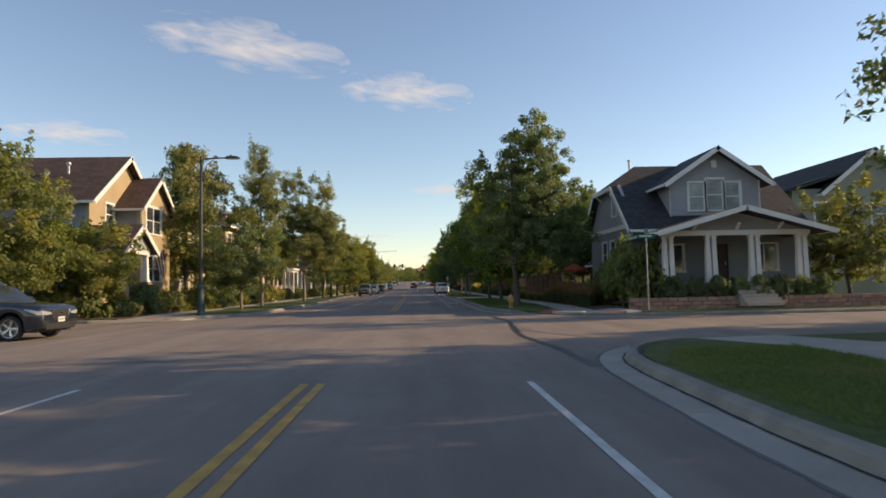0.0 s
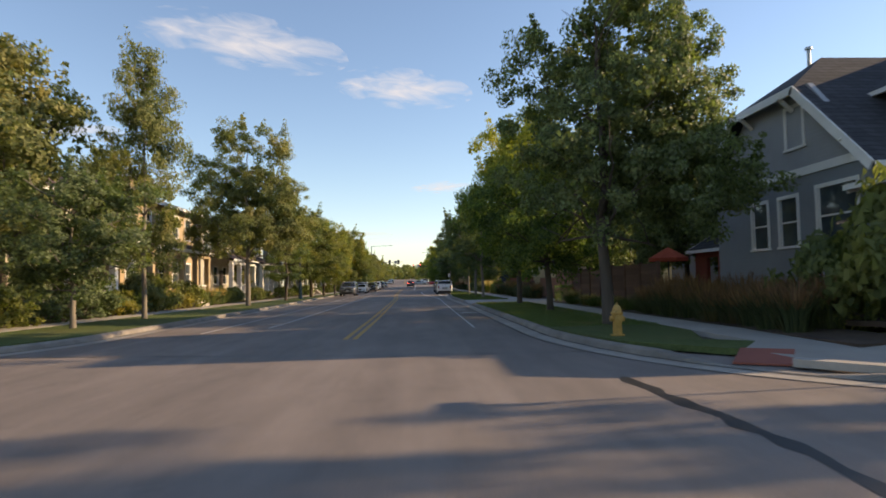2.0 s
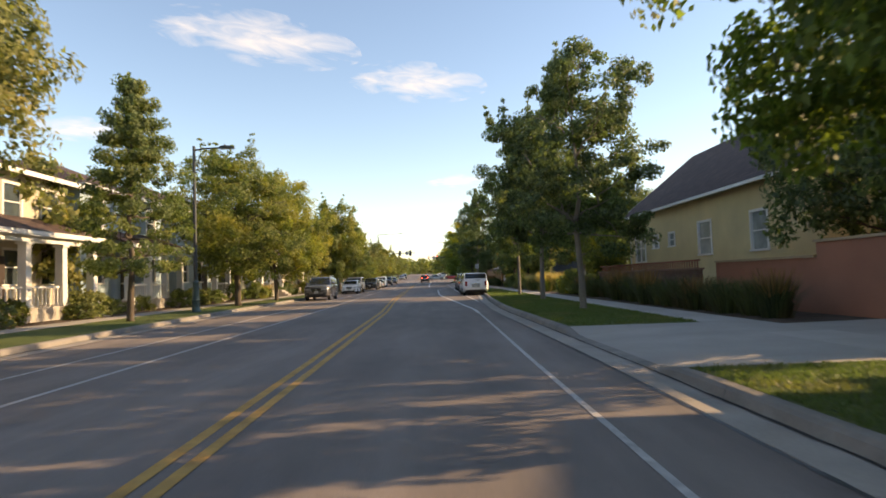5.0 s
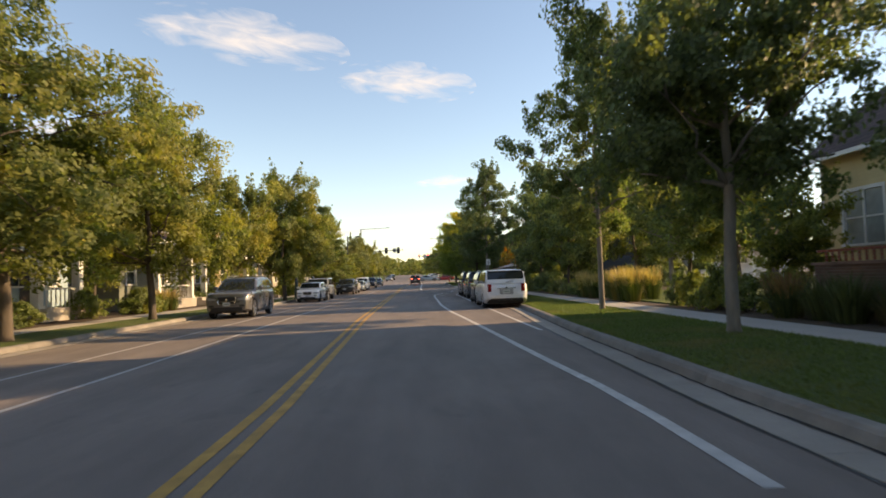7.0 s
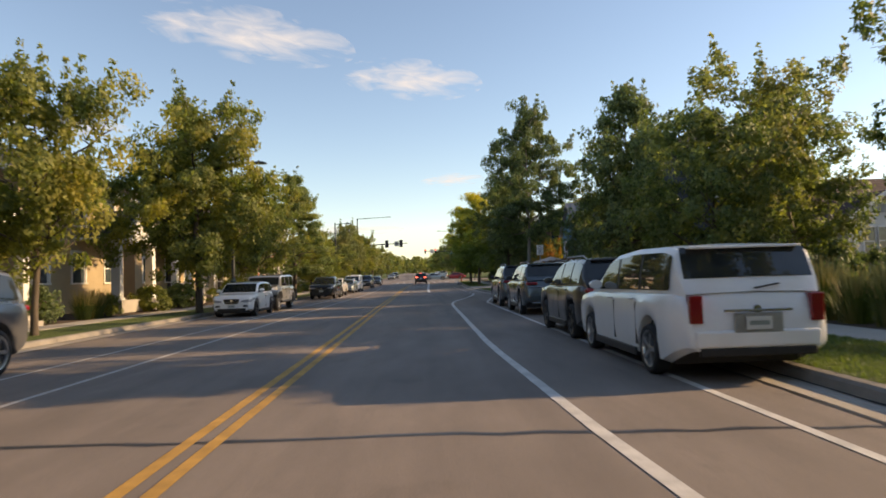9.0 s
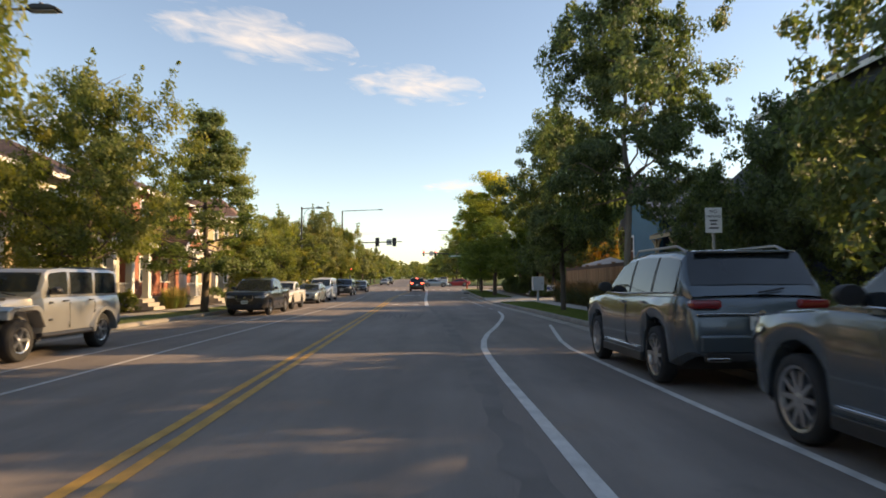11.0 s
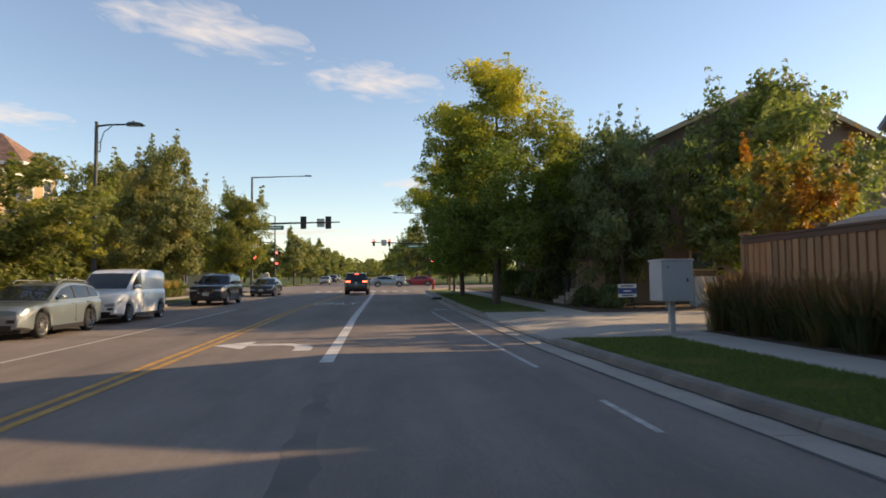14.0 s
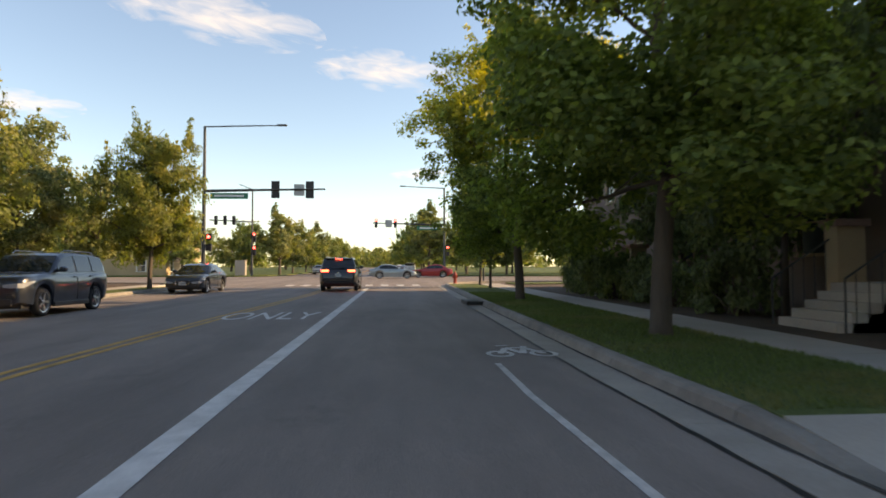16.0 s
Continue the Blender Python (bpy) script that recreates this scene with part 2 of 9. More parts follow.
def glass_mat(name, tint, rough=0.04):
    """Dark glazing that mirrors the street."""
    m, nt, p = nodes_of(name)
    n = noise_node(nt, 1.2, 2)
    r = ramp(nt, n.outputs[0], [(0.3, shade(tint, 0.7)), (0.7, shade(tint, 1.3))])
    nt.links.new(r.outputs[0], p.inputs["Base Color"])
    p.inputs["Roughness"].default_value = rough
    p.inputs["Specular IOR Level"].default_value = 0.7
    return m


def lamp_mat(name, color, strength):
    m, nt, p = nodes_of(name)
    p.inputs["Base Color"].default_value = (*shade(color, 0.5), 1)
    p.inputs["Emission Color"].default_value = (*color, 1)
    p.inputs["Emission Strength"].default_value = strength
    p.inputs["Roughness"].default_value = 0.3
    return m


def paint_mat(name, color, metal=0.0, rough=0.35):
    """Car paint: clear coat over colour, with a film of dust."""
    m, nt, p = nodes_of(name)
    n, f = noise_node(nt, 2.5, 4), noise_node(nt, 300, 2)
    r = ramp(nt, n.outputs[0], [(0.3, shade(color, 0.96)), (0.7, shade(color, 1.03))])
    nt.links.new(r.outputs[0], p.inputs["Base Color"])
    q = ramp(nt, n.outputs[0], [(0.3, (rough * 0.8,) * 3), (0.8, (min(1, rough * 1.3),) * 3)])
    nt.links.new(q.outputs[0], p.inputs["Roughness"])
    p.inputs["Metallic"].default_value = metal
    p.inputs["Coat Weight"].default_value, p.inputs["Coat Roughness"].default_value = 1.0, 0.06
    return m


ASPHALT = asphalt_mat()
CONCRETE = plain("concrete", (0.40, 0.36, 0.31), 0.88, var=0.16, big=0.5, fine=18, bump=0.25, dist=0.006, spread=0.08)
KERB_STONE = plain("weathered_curb_concrete", (0.235, 0.21, 0.18), 0.92, var=0.25, big=1.6, fine=24, bump=0.35, dist=0.008, spread=0.12)
GRIME = plain("gutter_grime", (0.045, 0.04, 0.034), 0.95, var=0.35, big=3, fine=30)
GUTTER = plain("gutter_concrete", (0.345, 0.305, 0.26), 0.9, var=0.2, big=0.8, fine=20, bump=0.25, dist=0.006, spread=0.08)
TAR = plain("crack_sealant", (0.028, 0.027, 0.027), 0.5, var=0.2, big=3)
WORN_LINE = plain("worn_white_road_paint", (0.50, 0.47, 0.435), 0.8, var=0.28, big=5, fine=40, bump=0.3)
WHITE_LINE = plain("white_road_paint", (0.58, 0.555, 0.52), 0.75, var=0.25, big=3, fine=40, bump=0.3)
YELLOW_LINE = plain("yellow_road_paint", (0.50, 0.275, 0.06), 0.75, var=0.3, big=3, fine=40, bump=0.3)
RED_PAD = plain("red_tactile_pad", (0.30, 0.09, 0.06), 0.85, var=0.2, fine=40)
TURF = grass_mat("turf", (0.086, 0.116, 0.038), (0.126, 0.158, 0.056), (0.16, 0.15, 0.065))
BLADES = leaf_mat("grass_blades", (0.100, 0.138, 0.043), (0.150, 0.192, 0.066), (0.236, 0.206, 0.096), 0.08, 0.4)
MULCH = plain("bark_mulch", (0.085, 0.055, 0.036), 0.95, var=0.4, big=1.2, fine=14, bump=0.8, dist=0.03)
FARLAND = grass_mat("far_ground", (0.07, 0.095, 0.03), (0.1, 0.12, 0.045), (0.17, 0.14, 0.07))
BARK = plain("bark", (0.105, 0.082, 0.062), 0.95, var=0.3, big=3, fine=14, bump=0.9, dist=0.02, stretch=(1, 1, 0.25))
PALE_BARK = plain("pale_bark", (0.24, 0.205, 0.165), 0.95, var=0.25, big=3, fine=16, bump=0.8, dist=0.015, stretch=(1, 1, 0.3))
LEAF_DARK = leaf_mat("dark_leaves", (0.077, 0.099, 0.053), (0.167, 0.209, 0.097), (0.232, 0.246, 0.095), 0.05, 0.42)
LEAF_MID = leaf_mat("green_leaves", (0.078, 0.108, 0.043), (0.193, 0.228, 0.090), (0.274, 0.273, 0.087), 0.12, 0.45)
LEAF_GOLD = leaf_mat("turning_leaves", (0.085, 0.108, 0.036), (0.212, 0.228, 0.074), (0.325, 0.288, 0.070), 0.14, 0.5)
# these two crowns carry painted sunlight in their yellow tops
LEAF_LIME = leaf_mat("sunlit_yellow_top_leaves", (0.069, 0.106, 0.032), (0.179, 0.231, 0.062), (0.575, 0.486, 0.060), 0.12, 0.5, sunlit_top=(4.6, 7.4))
LEAF_CROWN = leaf_mat("sunlit_gold_top_leaves", (0.081, 0.118, 0.034), (0.201, 0.250, 0.070), (0.536, 0.449, 0.060), 0.10, 0.5, sunlit_top=(6.0, 10.5))
LEAF_ORANGE = leaf_mat("orange_leaves", (0.12, 0.12, 0.03), (0.26, 0.19, 0.045), (0.42, 0.17, 0.03), 0.16, 0.45)
LEAF_OLIVE = leaf_mat("olive_leaves", (0.087, 0.107, 0.048), (0.223, 0.235, 0.097), (0.305, 0.269, 0.101), 0.12, 0.42)
PLUME = leaf_mat("grass_plumes", (0.34, 0.25, 0.11), (0.52, 0.39, 0.19), (0.40, 0.26, 0.12), 0.15, 0.4)
PLUME_RED = leaf_mat("reddish_grass_plumes", (0.17, 0.095, 0.055), (0.29, 0.165, 0.095), (0.24, 0.12, 0.07), 0.15, 0.4)
REED = leaf_mat("tall_grass", (0.05, 0.085, 0.02), (0.12, 0.15, 0.045), (0.24, 0.19, 0.07), 0.14, 0.35)
REED_DARK = leaf_mat("dark_fence_grass", (0.042, 0.058, 0.026), (0.094, 0.112, 0.050), (0.16, 0.11, 0.055), 0.12, 0.3)
STEEL_GREEN = plain("weathered_green_steel", (0.055, 0.095, 0.09), 0.5, metal=0.2, var=0.15, big=2)
STEEL_DARK = plain("dark_steel", (0.05, 0.055, 0.055), 0.5, metal=0.3, var=0.15, big=2)
STEEL_GREY = plain("galvanised_steel", (0.36, 0.37, 0.37), 0.45, metal=0.7, var=0.12, big=3)
BLACK = plain("black_plastic", (0.018, 0.018, 0.019), 0.5, var=0.2, big=5)
RUBBER = plain("tyre_rubber", (0.02, 0.02, 0.021), 0.85, var=0.25, big=6, fine=60, bump=0.3)
RIM = plain("alloy", (0.52, 0.53, 0.54), 0.3, metal=0.9, var=0.08, big=8)
RIM_DARK = plain("dark_alloy", (0.12, 0.12, 0.125), 0.35, metal=0.8, var=0.1, big=8)
CHROME = plain("chrome", (0.65, 0.66, 0.67), 0.15, metal=1.0, var=0.04, big=8, bump=0)
CAR_GLASS = glass_mat("car_glass", (0.022, 0.027, 0.030), 0.015)
PANE = glass_mat("window_pane", (0.05, 0.065, 0.075))
BLIND_PANE = glass_mat("pane_with_blind", (0.28, 0.31, 0.30), 0.12)
TAIL = plain("red_lens", (0.22, 0.010, 0.012), 0.15, var=0.1, big=8, bump=0, coat=0.6)
TAIL_ON = lamp_mat("lit_brake_lamp", (1.0, 0.10, 0.05), 6.0)
HEAD = plain("clear_lens", (0.34, 0.36, 0.38), 0.12, var=0.1, big=9, bump=0, coat=0.8)
RED_LAMP = lamp_mat("red_signal_lamp", (1.0, 0.06, 0.05), 9.0)
PLATE = plain("number_plate", (0.55, 0.57, 0.55), 0.5, var=0.08, big=8)
PLATE_BAR = plain("plate_bar", (0.24, 0.29, 0.27), 0.6, var=0.1, big=8)
TRIM_WHITE = plain("white_trim_paint", (0.74, 0.72, 0.68), 0.6, var=0.07, big=1.5)

# ---- plan of the street, along y ----
CENTRE = [(-60, -1.55), (10, -1.55), (45, -1.45), (77, -1.62), (94, -2.2), (108, -2.4), (120, -2.6), (150, -3.0), (166, -3.22), (174, -2.95), (186, -2.35), (205, -2.1), (240, -3.9), (900, -14.0)]
EDGE_R = [(34, 3.15), (60, 3.2), (76, 3.0), (86, 3.3), (96, 3.85), (110, 4.3), (125, 4.6), (140, 4.5), (152, 4.05), (165, 3.9), (178, 4.0), (196, 4.3), (201, 4.45)]
EDGE_L = [(35, -8.0), (60, -8.2), (82, -9.1), (95, -9.35), (120, -9.6), (150, -9.85), (180, -10.0), (196, -10.2)]
WALK_R, WALK_L = (7.0, 8.35), (-13.7, -12.35)
CROSS_1, CROSS_2 = (10.0, 33.0), (192.0, 246.0)


def arc_path(corner_a, corner_b, bulge, n=8):
    """A rounded corner from a to b, bent towards bulge."""
    a, b, c = Vector(corner_a), Vector(corner_b), Vector(bulge)
    return [tuple((1 - t) ** 2 * a + 2 * t * (1 - t) * c + t * t * b) for t in [i / n for i in range(n + 1)]]


def resample(path, step):
    pts = [Vector(p) for p in path]
    out, left = [pts[0].copy()], step
    for a, b in zip(pts, pts[1:]):
        d = (b - a).length
        s = left
        while s < d:
            out.append(a + (b - a) * (s / d))
            s += step
        left = s - d
    out.append(pts[-1].copy())
    return out


def offsets(path):
    """Unit normals on the left-hand side of a path."""
    out = []
    for i, p in enumerate(path):
        d = (path[min(i + 1, len(path) - 1)] - path[max(i - 1, 0)]).normalized()
        out.append(Vector((-d.y, d.x)))
    return out


def sweep(path, prof, side):
    """Sweep a profile of (offset, height) along a path on the ground."""
    g, nrm = G(), offsets(path)
    for p, n in zip(path, nrm):
        for o, h in prof:
            q = p + n * o * side
            g.v.append((q.x, q.y, rise(q.y) + h))
    k = len(prof)
    for i in range(len(path) - 1):
        for j in range(k - 1):
            a = i * k + j
            g.f.append((a, a + 1, a + k + 1, a + k))
    g.f.append(tuple(range(k)))
    g.f.append(tuple(range((len(path) - 1) * k, len(path) * k)))
    return g


def ys(y0, y1, step):
    n = max(1, int(round((y1 - y0) / step)))
    return [y0 + (y1 - y0) * i / n for i in range(n + 1)]


# asphalt: the long street and the two streets that cross it
g = G()
rows_y = sorted(set(ys(-60, CROSS_1[0], 10) + ys(*CROSS_1, 4) + ys(CROSS_1[1], CROSS_2[0], 4) + ys(*CROSS_2, 4) + ys(CROSS_2[1], 900, 12)))
for a, b in zip(rows_y, rows_y[1:]):
    m = (a + b) / 2
    wide = CROSS_1[0] < m < CROSS_1[1] or CROSS_2[0] < m < CROSS_2[1]
    shift = min(0.0, lerp_at(CENTRE, m) + 3.9) if m > 246 else 0.0
    x0, x1 = (-160, 160) if wide else (-13 + shift, 9 + shift)
    g.add([(x0, a, rise(a)), (x1, a, rise(a)), (x1, b, rise(b)), (x0, b, rise(b))], [(0, 1, 2, 3)])
structure(part("road", g, ASPHALT), "grey worn asphalt street with sealed cracks", "road")

# one sheet of land to the horizon
g = G()
land_y = [-1500, -300, -60, 0, 140, 152, 165, 200, 300, 600, 900, 4000]
land_x = [-3000, -700, -160, -60, -14, 10, 60, 160, 700, 3000]
for y in land_y:
    for x in land_x:
        g.v.append((x, y, rise(y) - 0.06))
k = len(land_x)
g.f = [(i * k + j, i * k + j + 1, (i + 1) * k + j + 1, (i + 1) * k + j) for i in range(len(land_y) - 1) for j in range(k - 1)]
structure(part("ground", g, FARLAND), "dry grassland reaching the horizon", "ground")

KERB = [(0.45, 0.0), (0.49, 0.11), (0.53, 0.145), (0.56, 0.15), (0.66, 0.152), (0.665, -0.02)]
PAN = [(0.0, -0.02), (0.0, 0.007), (0.3, 0.004), (0.455, 0.012), (0.455, -0.02)]


def strip(path, off, width, up, side, seed):
    """A thin ragged band of dirt or sealant that follows a path at an offset."""
    rng = random.Random(seed)
    g, nrm = G(), offsets(path)
    for p, n in zip(path, nrm):
        w, c = width * rng.uniform(0.55, 1.3) / 2, off + rng.uniform(-0.012, 0.012)
        for e in (c - w, c + w):
            q = p + n * e * side
            g.v.append((q.x, q.y, rise(q.y) + up))
    g.f = [(2 * i, 2 * i + 1, 2 * i + 3, 2 * i + 2) for i in range(len(path) - 1)]
    return g


def kerb_run(name, path, side, gaps=()):
    """Kerb and gutter in cast lengths; the kerb dips to a lip where a driveway crosses."""
    kerb = structure(new("curb_" + name), "weathered grey concrete curb with open joints", "curb")
    pan = structure(new("gutter_" + name), "concrete gutter pan beside the asphalt", "gutter")
    pts = resample(path, 0.76)

    def tall(p):
        d = [min(p.y - y0, y1 - p.y) for y0, y1 in gaps if y0 < p.y < y1 and abs(p.x) < 14]
        return max(0.16, 1 - d[0] / 1.1) if d else 1.0
    for i in range(0, len(pts) - 1, 4):
        seg = [p.copy() for p in pts[i:i + 5]]
        if len(seg) < 2:
            continue
        d = (seg[-1] - seg[-2]).normalized()
        seg[-1] = seg[-1] - d * 0.014
        part("gutter_section", sweep(seg, PAN, side), GUTTER, pan)
        g = sweep(seg, KERB, side)
        k = len(KERB)
        g.v = [(x, y, rise(y) + (z - rise(y)) * tall(seg[n // k]) if z > rise(y) + 0.02 else z) for n, (x, y, z) in enumerate(g.v)]
        part("curb_section", g, KERB_STONE, kerb)
    fine = resample(path, 0.3)
    structure(part("gutter_dirt_" + name, strip(fine, 0.425, 0.05, 0.0165, side, 3), GRIME), "dark dirt in the curb's flow line", "dirt")
    structure(part("edge_joint_" + name, strip(fine, -0.035, 0.055, 0.0055, side, 4), TAR), "black joint between asphalt and gutter", "crack")


edge_r = [(lerp_at(EDGE_R, y), y) for y in ys(35, 198, 2)]
edge_l = [(lerp_at(EDGE_L, y), y) for y in ys(36, 194, 2)]
DRIVES_R = [(57.6, 64.6), (152.3, 162.2)]
north_east = [(60, 24.2), (9, 24.4)] + arc_path((7.6, 25.2), (3.15, 35), (3.5, 27.2), 8) + edge_r[1:] + arc_path((4.42, 199), (12, 206.5), (4.9, 205.6), 7) + [(60, 207.5)]
north_west = [(-60, 27.6), (-14.5, 28.2)] + arc_path((-12.5, 29), (-8.0, 36), (-8.2, 30.6), 7) + edge_l[1:] + arc_path((-10.25, 196), (-17, 204), (-10.8, 203), 7) + [(-60, 205)]
south_east = [(2.72, -45), (2.74, 5.7), (2.9, 8.6)] + arc_path((2.97, 9.7), (6.2, 14.45), (3.3, 14.0), 8) + [(12, 14.7), (60, 14.9)]
south_west = [(-9.4, -45), (-9.4, 6)] + arc_path((-9.4, 8), (-14, 14), (-9.5, 13.6), 7) + [(-60, 14.2)]
kerb_run("north_east", north_east, -1, DRIVES_R + [(26.0, 29.4)])
kerb_run("north_west", north_west, 1, [(28.4, 29.6)])
kerb_run("south_east", south_east, -1)
kerb_run("south_west", south_west, 1)


def sheet(name, quads, material, label, category, up=0.15, drop=0.12):
    """Flat ground of quads with a rim that goes down into the soil."""
    g = G()
    for q in quads:
        top = [(x, y, rise(y) + (z if z is not None else up)) for x, y, z in q]
        n = len(top)
        g.add(top + [(x, y, z - drop) for x, y, z in top], [tuple(range(n))] + [(i, (i + 1) % n, n + (i + 1) % n, n + i) for i in range(n)])
    return structure(part(name, g, material), label, category)


def rows_between(fx0, fx1, y0, y1, step=2.0):
    return [[(fx0(a), a, None), (fx1(a), a, None), (fx1(b), b, None), (fx0(b), b, None)] for a, b in zip(ys(y0, y1, step), ys(y0, y1, step)[1:])]


def er(y):
    return lerp_at(EDGE_R, y) + 0.66


def el(y):
    return lerp_at(EDGE_L, y) - 0.66


# verges, sidewalks and yards on the east side
quads = []
for a, b in ((36, 57.6), (64.6, 152.3), (162.2, 198)):
    quads += rows_between(er, lambda y: WALK_R[0], a, b)
quads += [[(4.15, 33.2, None), (6.2, 31.6, None), (7.0, 34, None), (7.0, 36, None), (er(36), 36, None)], [(4.6, 31.4, None), (6.0, 29.6, None), (7.0, 31, None), (6.2, 31.6, None), (4.15, 33.2, None)]]
sheet("verge_east", quads, TURF, "mown green grass strip between curb and sidewalk", "lawn", 0.15)
quads = [[(8.9, 25.2, None), (60, 25.0, None), (60, 27.0, None), (9.6, 27.0, None)]]
sheet("verge_cross_street", quads, TURF, "sunlit grass strip along the side street", "lawn", 0.15)
sheet("corner_ramp", [[(6.0, 28.6, 0.02), (8.3, 25.2, 0.02), (8.9, 25.2, 0.14), (9.6, 27.0, 0.15), (9.6, 29.6, 0.15), (8.35, 33.9, 0.15), (7.0, 33.9, 0.15), (7.0, 31, 0.15), (6.0, 29.6, 0.14)]],
      CONCRETE, "pale concrete corner ramp of the sidewalk", "sidewalk")
sheet("tactile_pad", [[(5.35, 28.7, 0.045), (6.1, 28.25, 0.045), (6.75, 29.3, 0.165), (6.0, 29.7, 0.165)], [(7.35, 26.1, 0.045), (8.05, 25.55, 0.045), (8.8, 26.5, 0.165), (8.1, 27.1, 0.165)]], RED_PAD, "worn red tactile pad set in the ramp", "tactile pad", drop=0.03)
sheet("corner_island", [[(5.95, 28.05, None), (6.15, 28.3, None), (7.15, 27.0, None), (6.95, 26.75, None)]], CONCRETE, "short concrete curb island between two ramps", "curb", 0.16)
def apron(ya, yb, x_end, z_end):
    """Driveway from the dropped curb to the yard, with flared wings."""
    a, b = ya + 1.1, yb - 1.1
    return [[(er(ya), ya, 0.152), (er(a), a, 0.024), (7.0, a, 0.154), (7.0, ya, 0.154)],
            [(er(a), a, 0.024), (er(b), b, 0.024), (7.0, b, 0.154), (7.0, a, 0.154)],
            [(er(b), b, 0.024), (er(yb), yb, 0.152), (7.0, yb, 0.154), (7.0, b, 0.154)],
            [(8.35, a, 0.155), (8.35, b, 0.155), (x_end, b, z_end), (x_end, a, z_end)]]


sheet("driveway_garden_wall", apron(57.6, 64.6, 12, 0.2), CONCRETE, "concrete driveway apron crossing the verge", "driveway")
sheet("driveway_cedar_fence", apron(152.3, 162.2, 40.0, 0.25), CONCRETE, "wide concrete driveway beside a cedar fence", "driveway")
quads = [[(8.35, 29.9, 0.15), (9.9, 29.9, 0.2), (9.9, 45, 0.25), (8.35, 45, 0.15)]]
for a, b in ((45, 58.7), (63.5, 153.4), (161.1, 198)):
    quads += [[(8.35, p, 0.15), (60, p, 0.5), (60, q, 0.5), (8.35, q, 0.15)] for p, q in zip(ys(a, b, 3), ys(a, b, 3)[1:])]
sheet("planting_bed_east", quads, MULCH, "brown bark mulch bed behind the sidewalk", "ground")
sheet("lawn_east", [[(9.3, 92.2, 0.205), (22, 92.2, 0.33), (22, 108, 0.33), (9.3, 108, 0.205)], [(9.0, 196, 0.2), (40, 196, 0.4), (40, 199.5, 0.4), (9.0, 199.5, 0.2)]], TURF, "open lawn before the houses", "lawn")
# west side
quads = rows_between(lambda y: WALK_L[1], el, 37, 193.5) + [[(-12.35, 32, None), (-9.6, 32.6, None), (el(37), 37, None), (-12.35, 37, None)]]
sheet("verge_west", quads, TURF, "mown grass strip between curb and sidewalk", "lawn", 0.15)
quads = []
for a, b in zip(ys(29.5, 200, 3), ys(29.5, 200, 3)[1:]):
    quads.append([(-60, a, 0.6), (WALK_L[0], a, 0.15), (WALK_L[0], b, 0.15), (-60, b, 0.6)])
sheet("planting_bed_west", quads, MULCH, "mulched front gardens behind the sidewalk", "ground")
sheet("corner_ramp_west", [[(-14.5, 28.8, 0.03), (-11.0, 29.9, 0.03), (-9.6, 32.6, 0.15), (-12.35, 32.0, 0.15), (-13.7, 32.0, 0.15)]], CONCRETE, "concrete corner ramp of the sidewalk", "sidewalk")
sheet("tactile_pad_west", [[(-12.9, 29.45, 0.06), (-11.6, 29.85, 0.06), (-11.3, 30.6, 0.13), (-12.7, 30.3, 0.13)]], RED_PAD, "worn red tactile pad set in the ramp", "tactile pad", drop=0.02)
sheet("corner_island_west", [[(-13.2, 28.35, None), (-11.4, 28.95, None), (-11.5, 29.2, None), (-13.3, 28.6, None)]], CONCRETE, "short pale curb between two ramps", "curb", 0.16)
# south blocks
se_in = [(3.4, -45), (3.4, 5.7), (3.56, 8.6), (3.62, 9.4), (3.85, 10.8), (4.4, 12.2), (5.2, 13.1), (6.0, 13.6)]
sheet("lawn_south_east", [[(x, y, None) for x, y in se_in[::-1]] + [(7.0, -45, None), (7.0, 11.6, None)][0:2]], TURF, "mown corner lawn beside the curb", "lawn")
sheet("walk_south_east", [[(6.0, 13.65, 0.15), (7.05, 11.6, 0.15), (7.05, -45, 0.15), (8.4, -45, 0.15), (8.4, 10.6, 0.15), (60, 10.9, 0.15), (60, 12.0, 0.15), (8.9, 12.0, 0.15), (8.0, 13.95, 0.15)]], CONCRETE, "concrete sidewalk round the corner lawn", "sidewalk")
sheet("lawn_south_strip", [[(8.05, 13.95, None), (8.95, 12.05, None), (60, 12.05, None), (60, 14.2, None)]], TURF, "grass strip along the side street", "lawn")
sheet("yard_south_east", [[(8.45, -45, 0.15), (60, -45, 0.3), (60, 10.85, 0.3), (8.45, 10.55, 0.15)]], TURF, "corner lot lawn", "lawn")
sheet("lot_south_west", [[(-60, -45, None), (-10.1, -45, None), (-10.1, 8, None), (-11.2, 11.5, None), (-14, 13.3, None), (-60, 13.5, None)]], TURF, "corner lot lawn", "lawn")
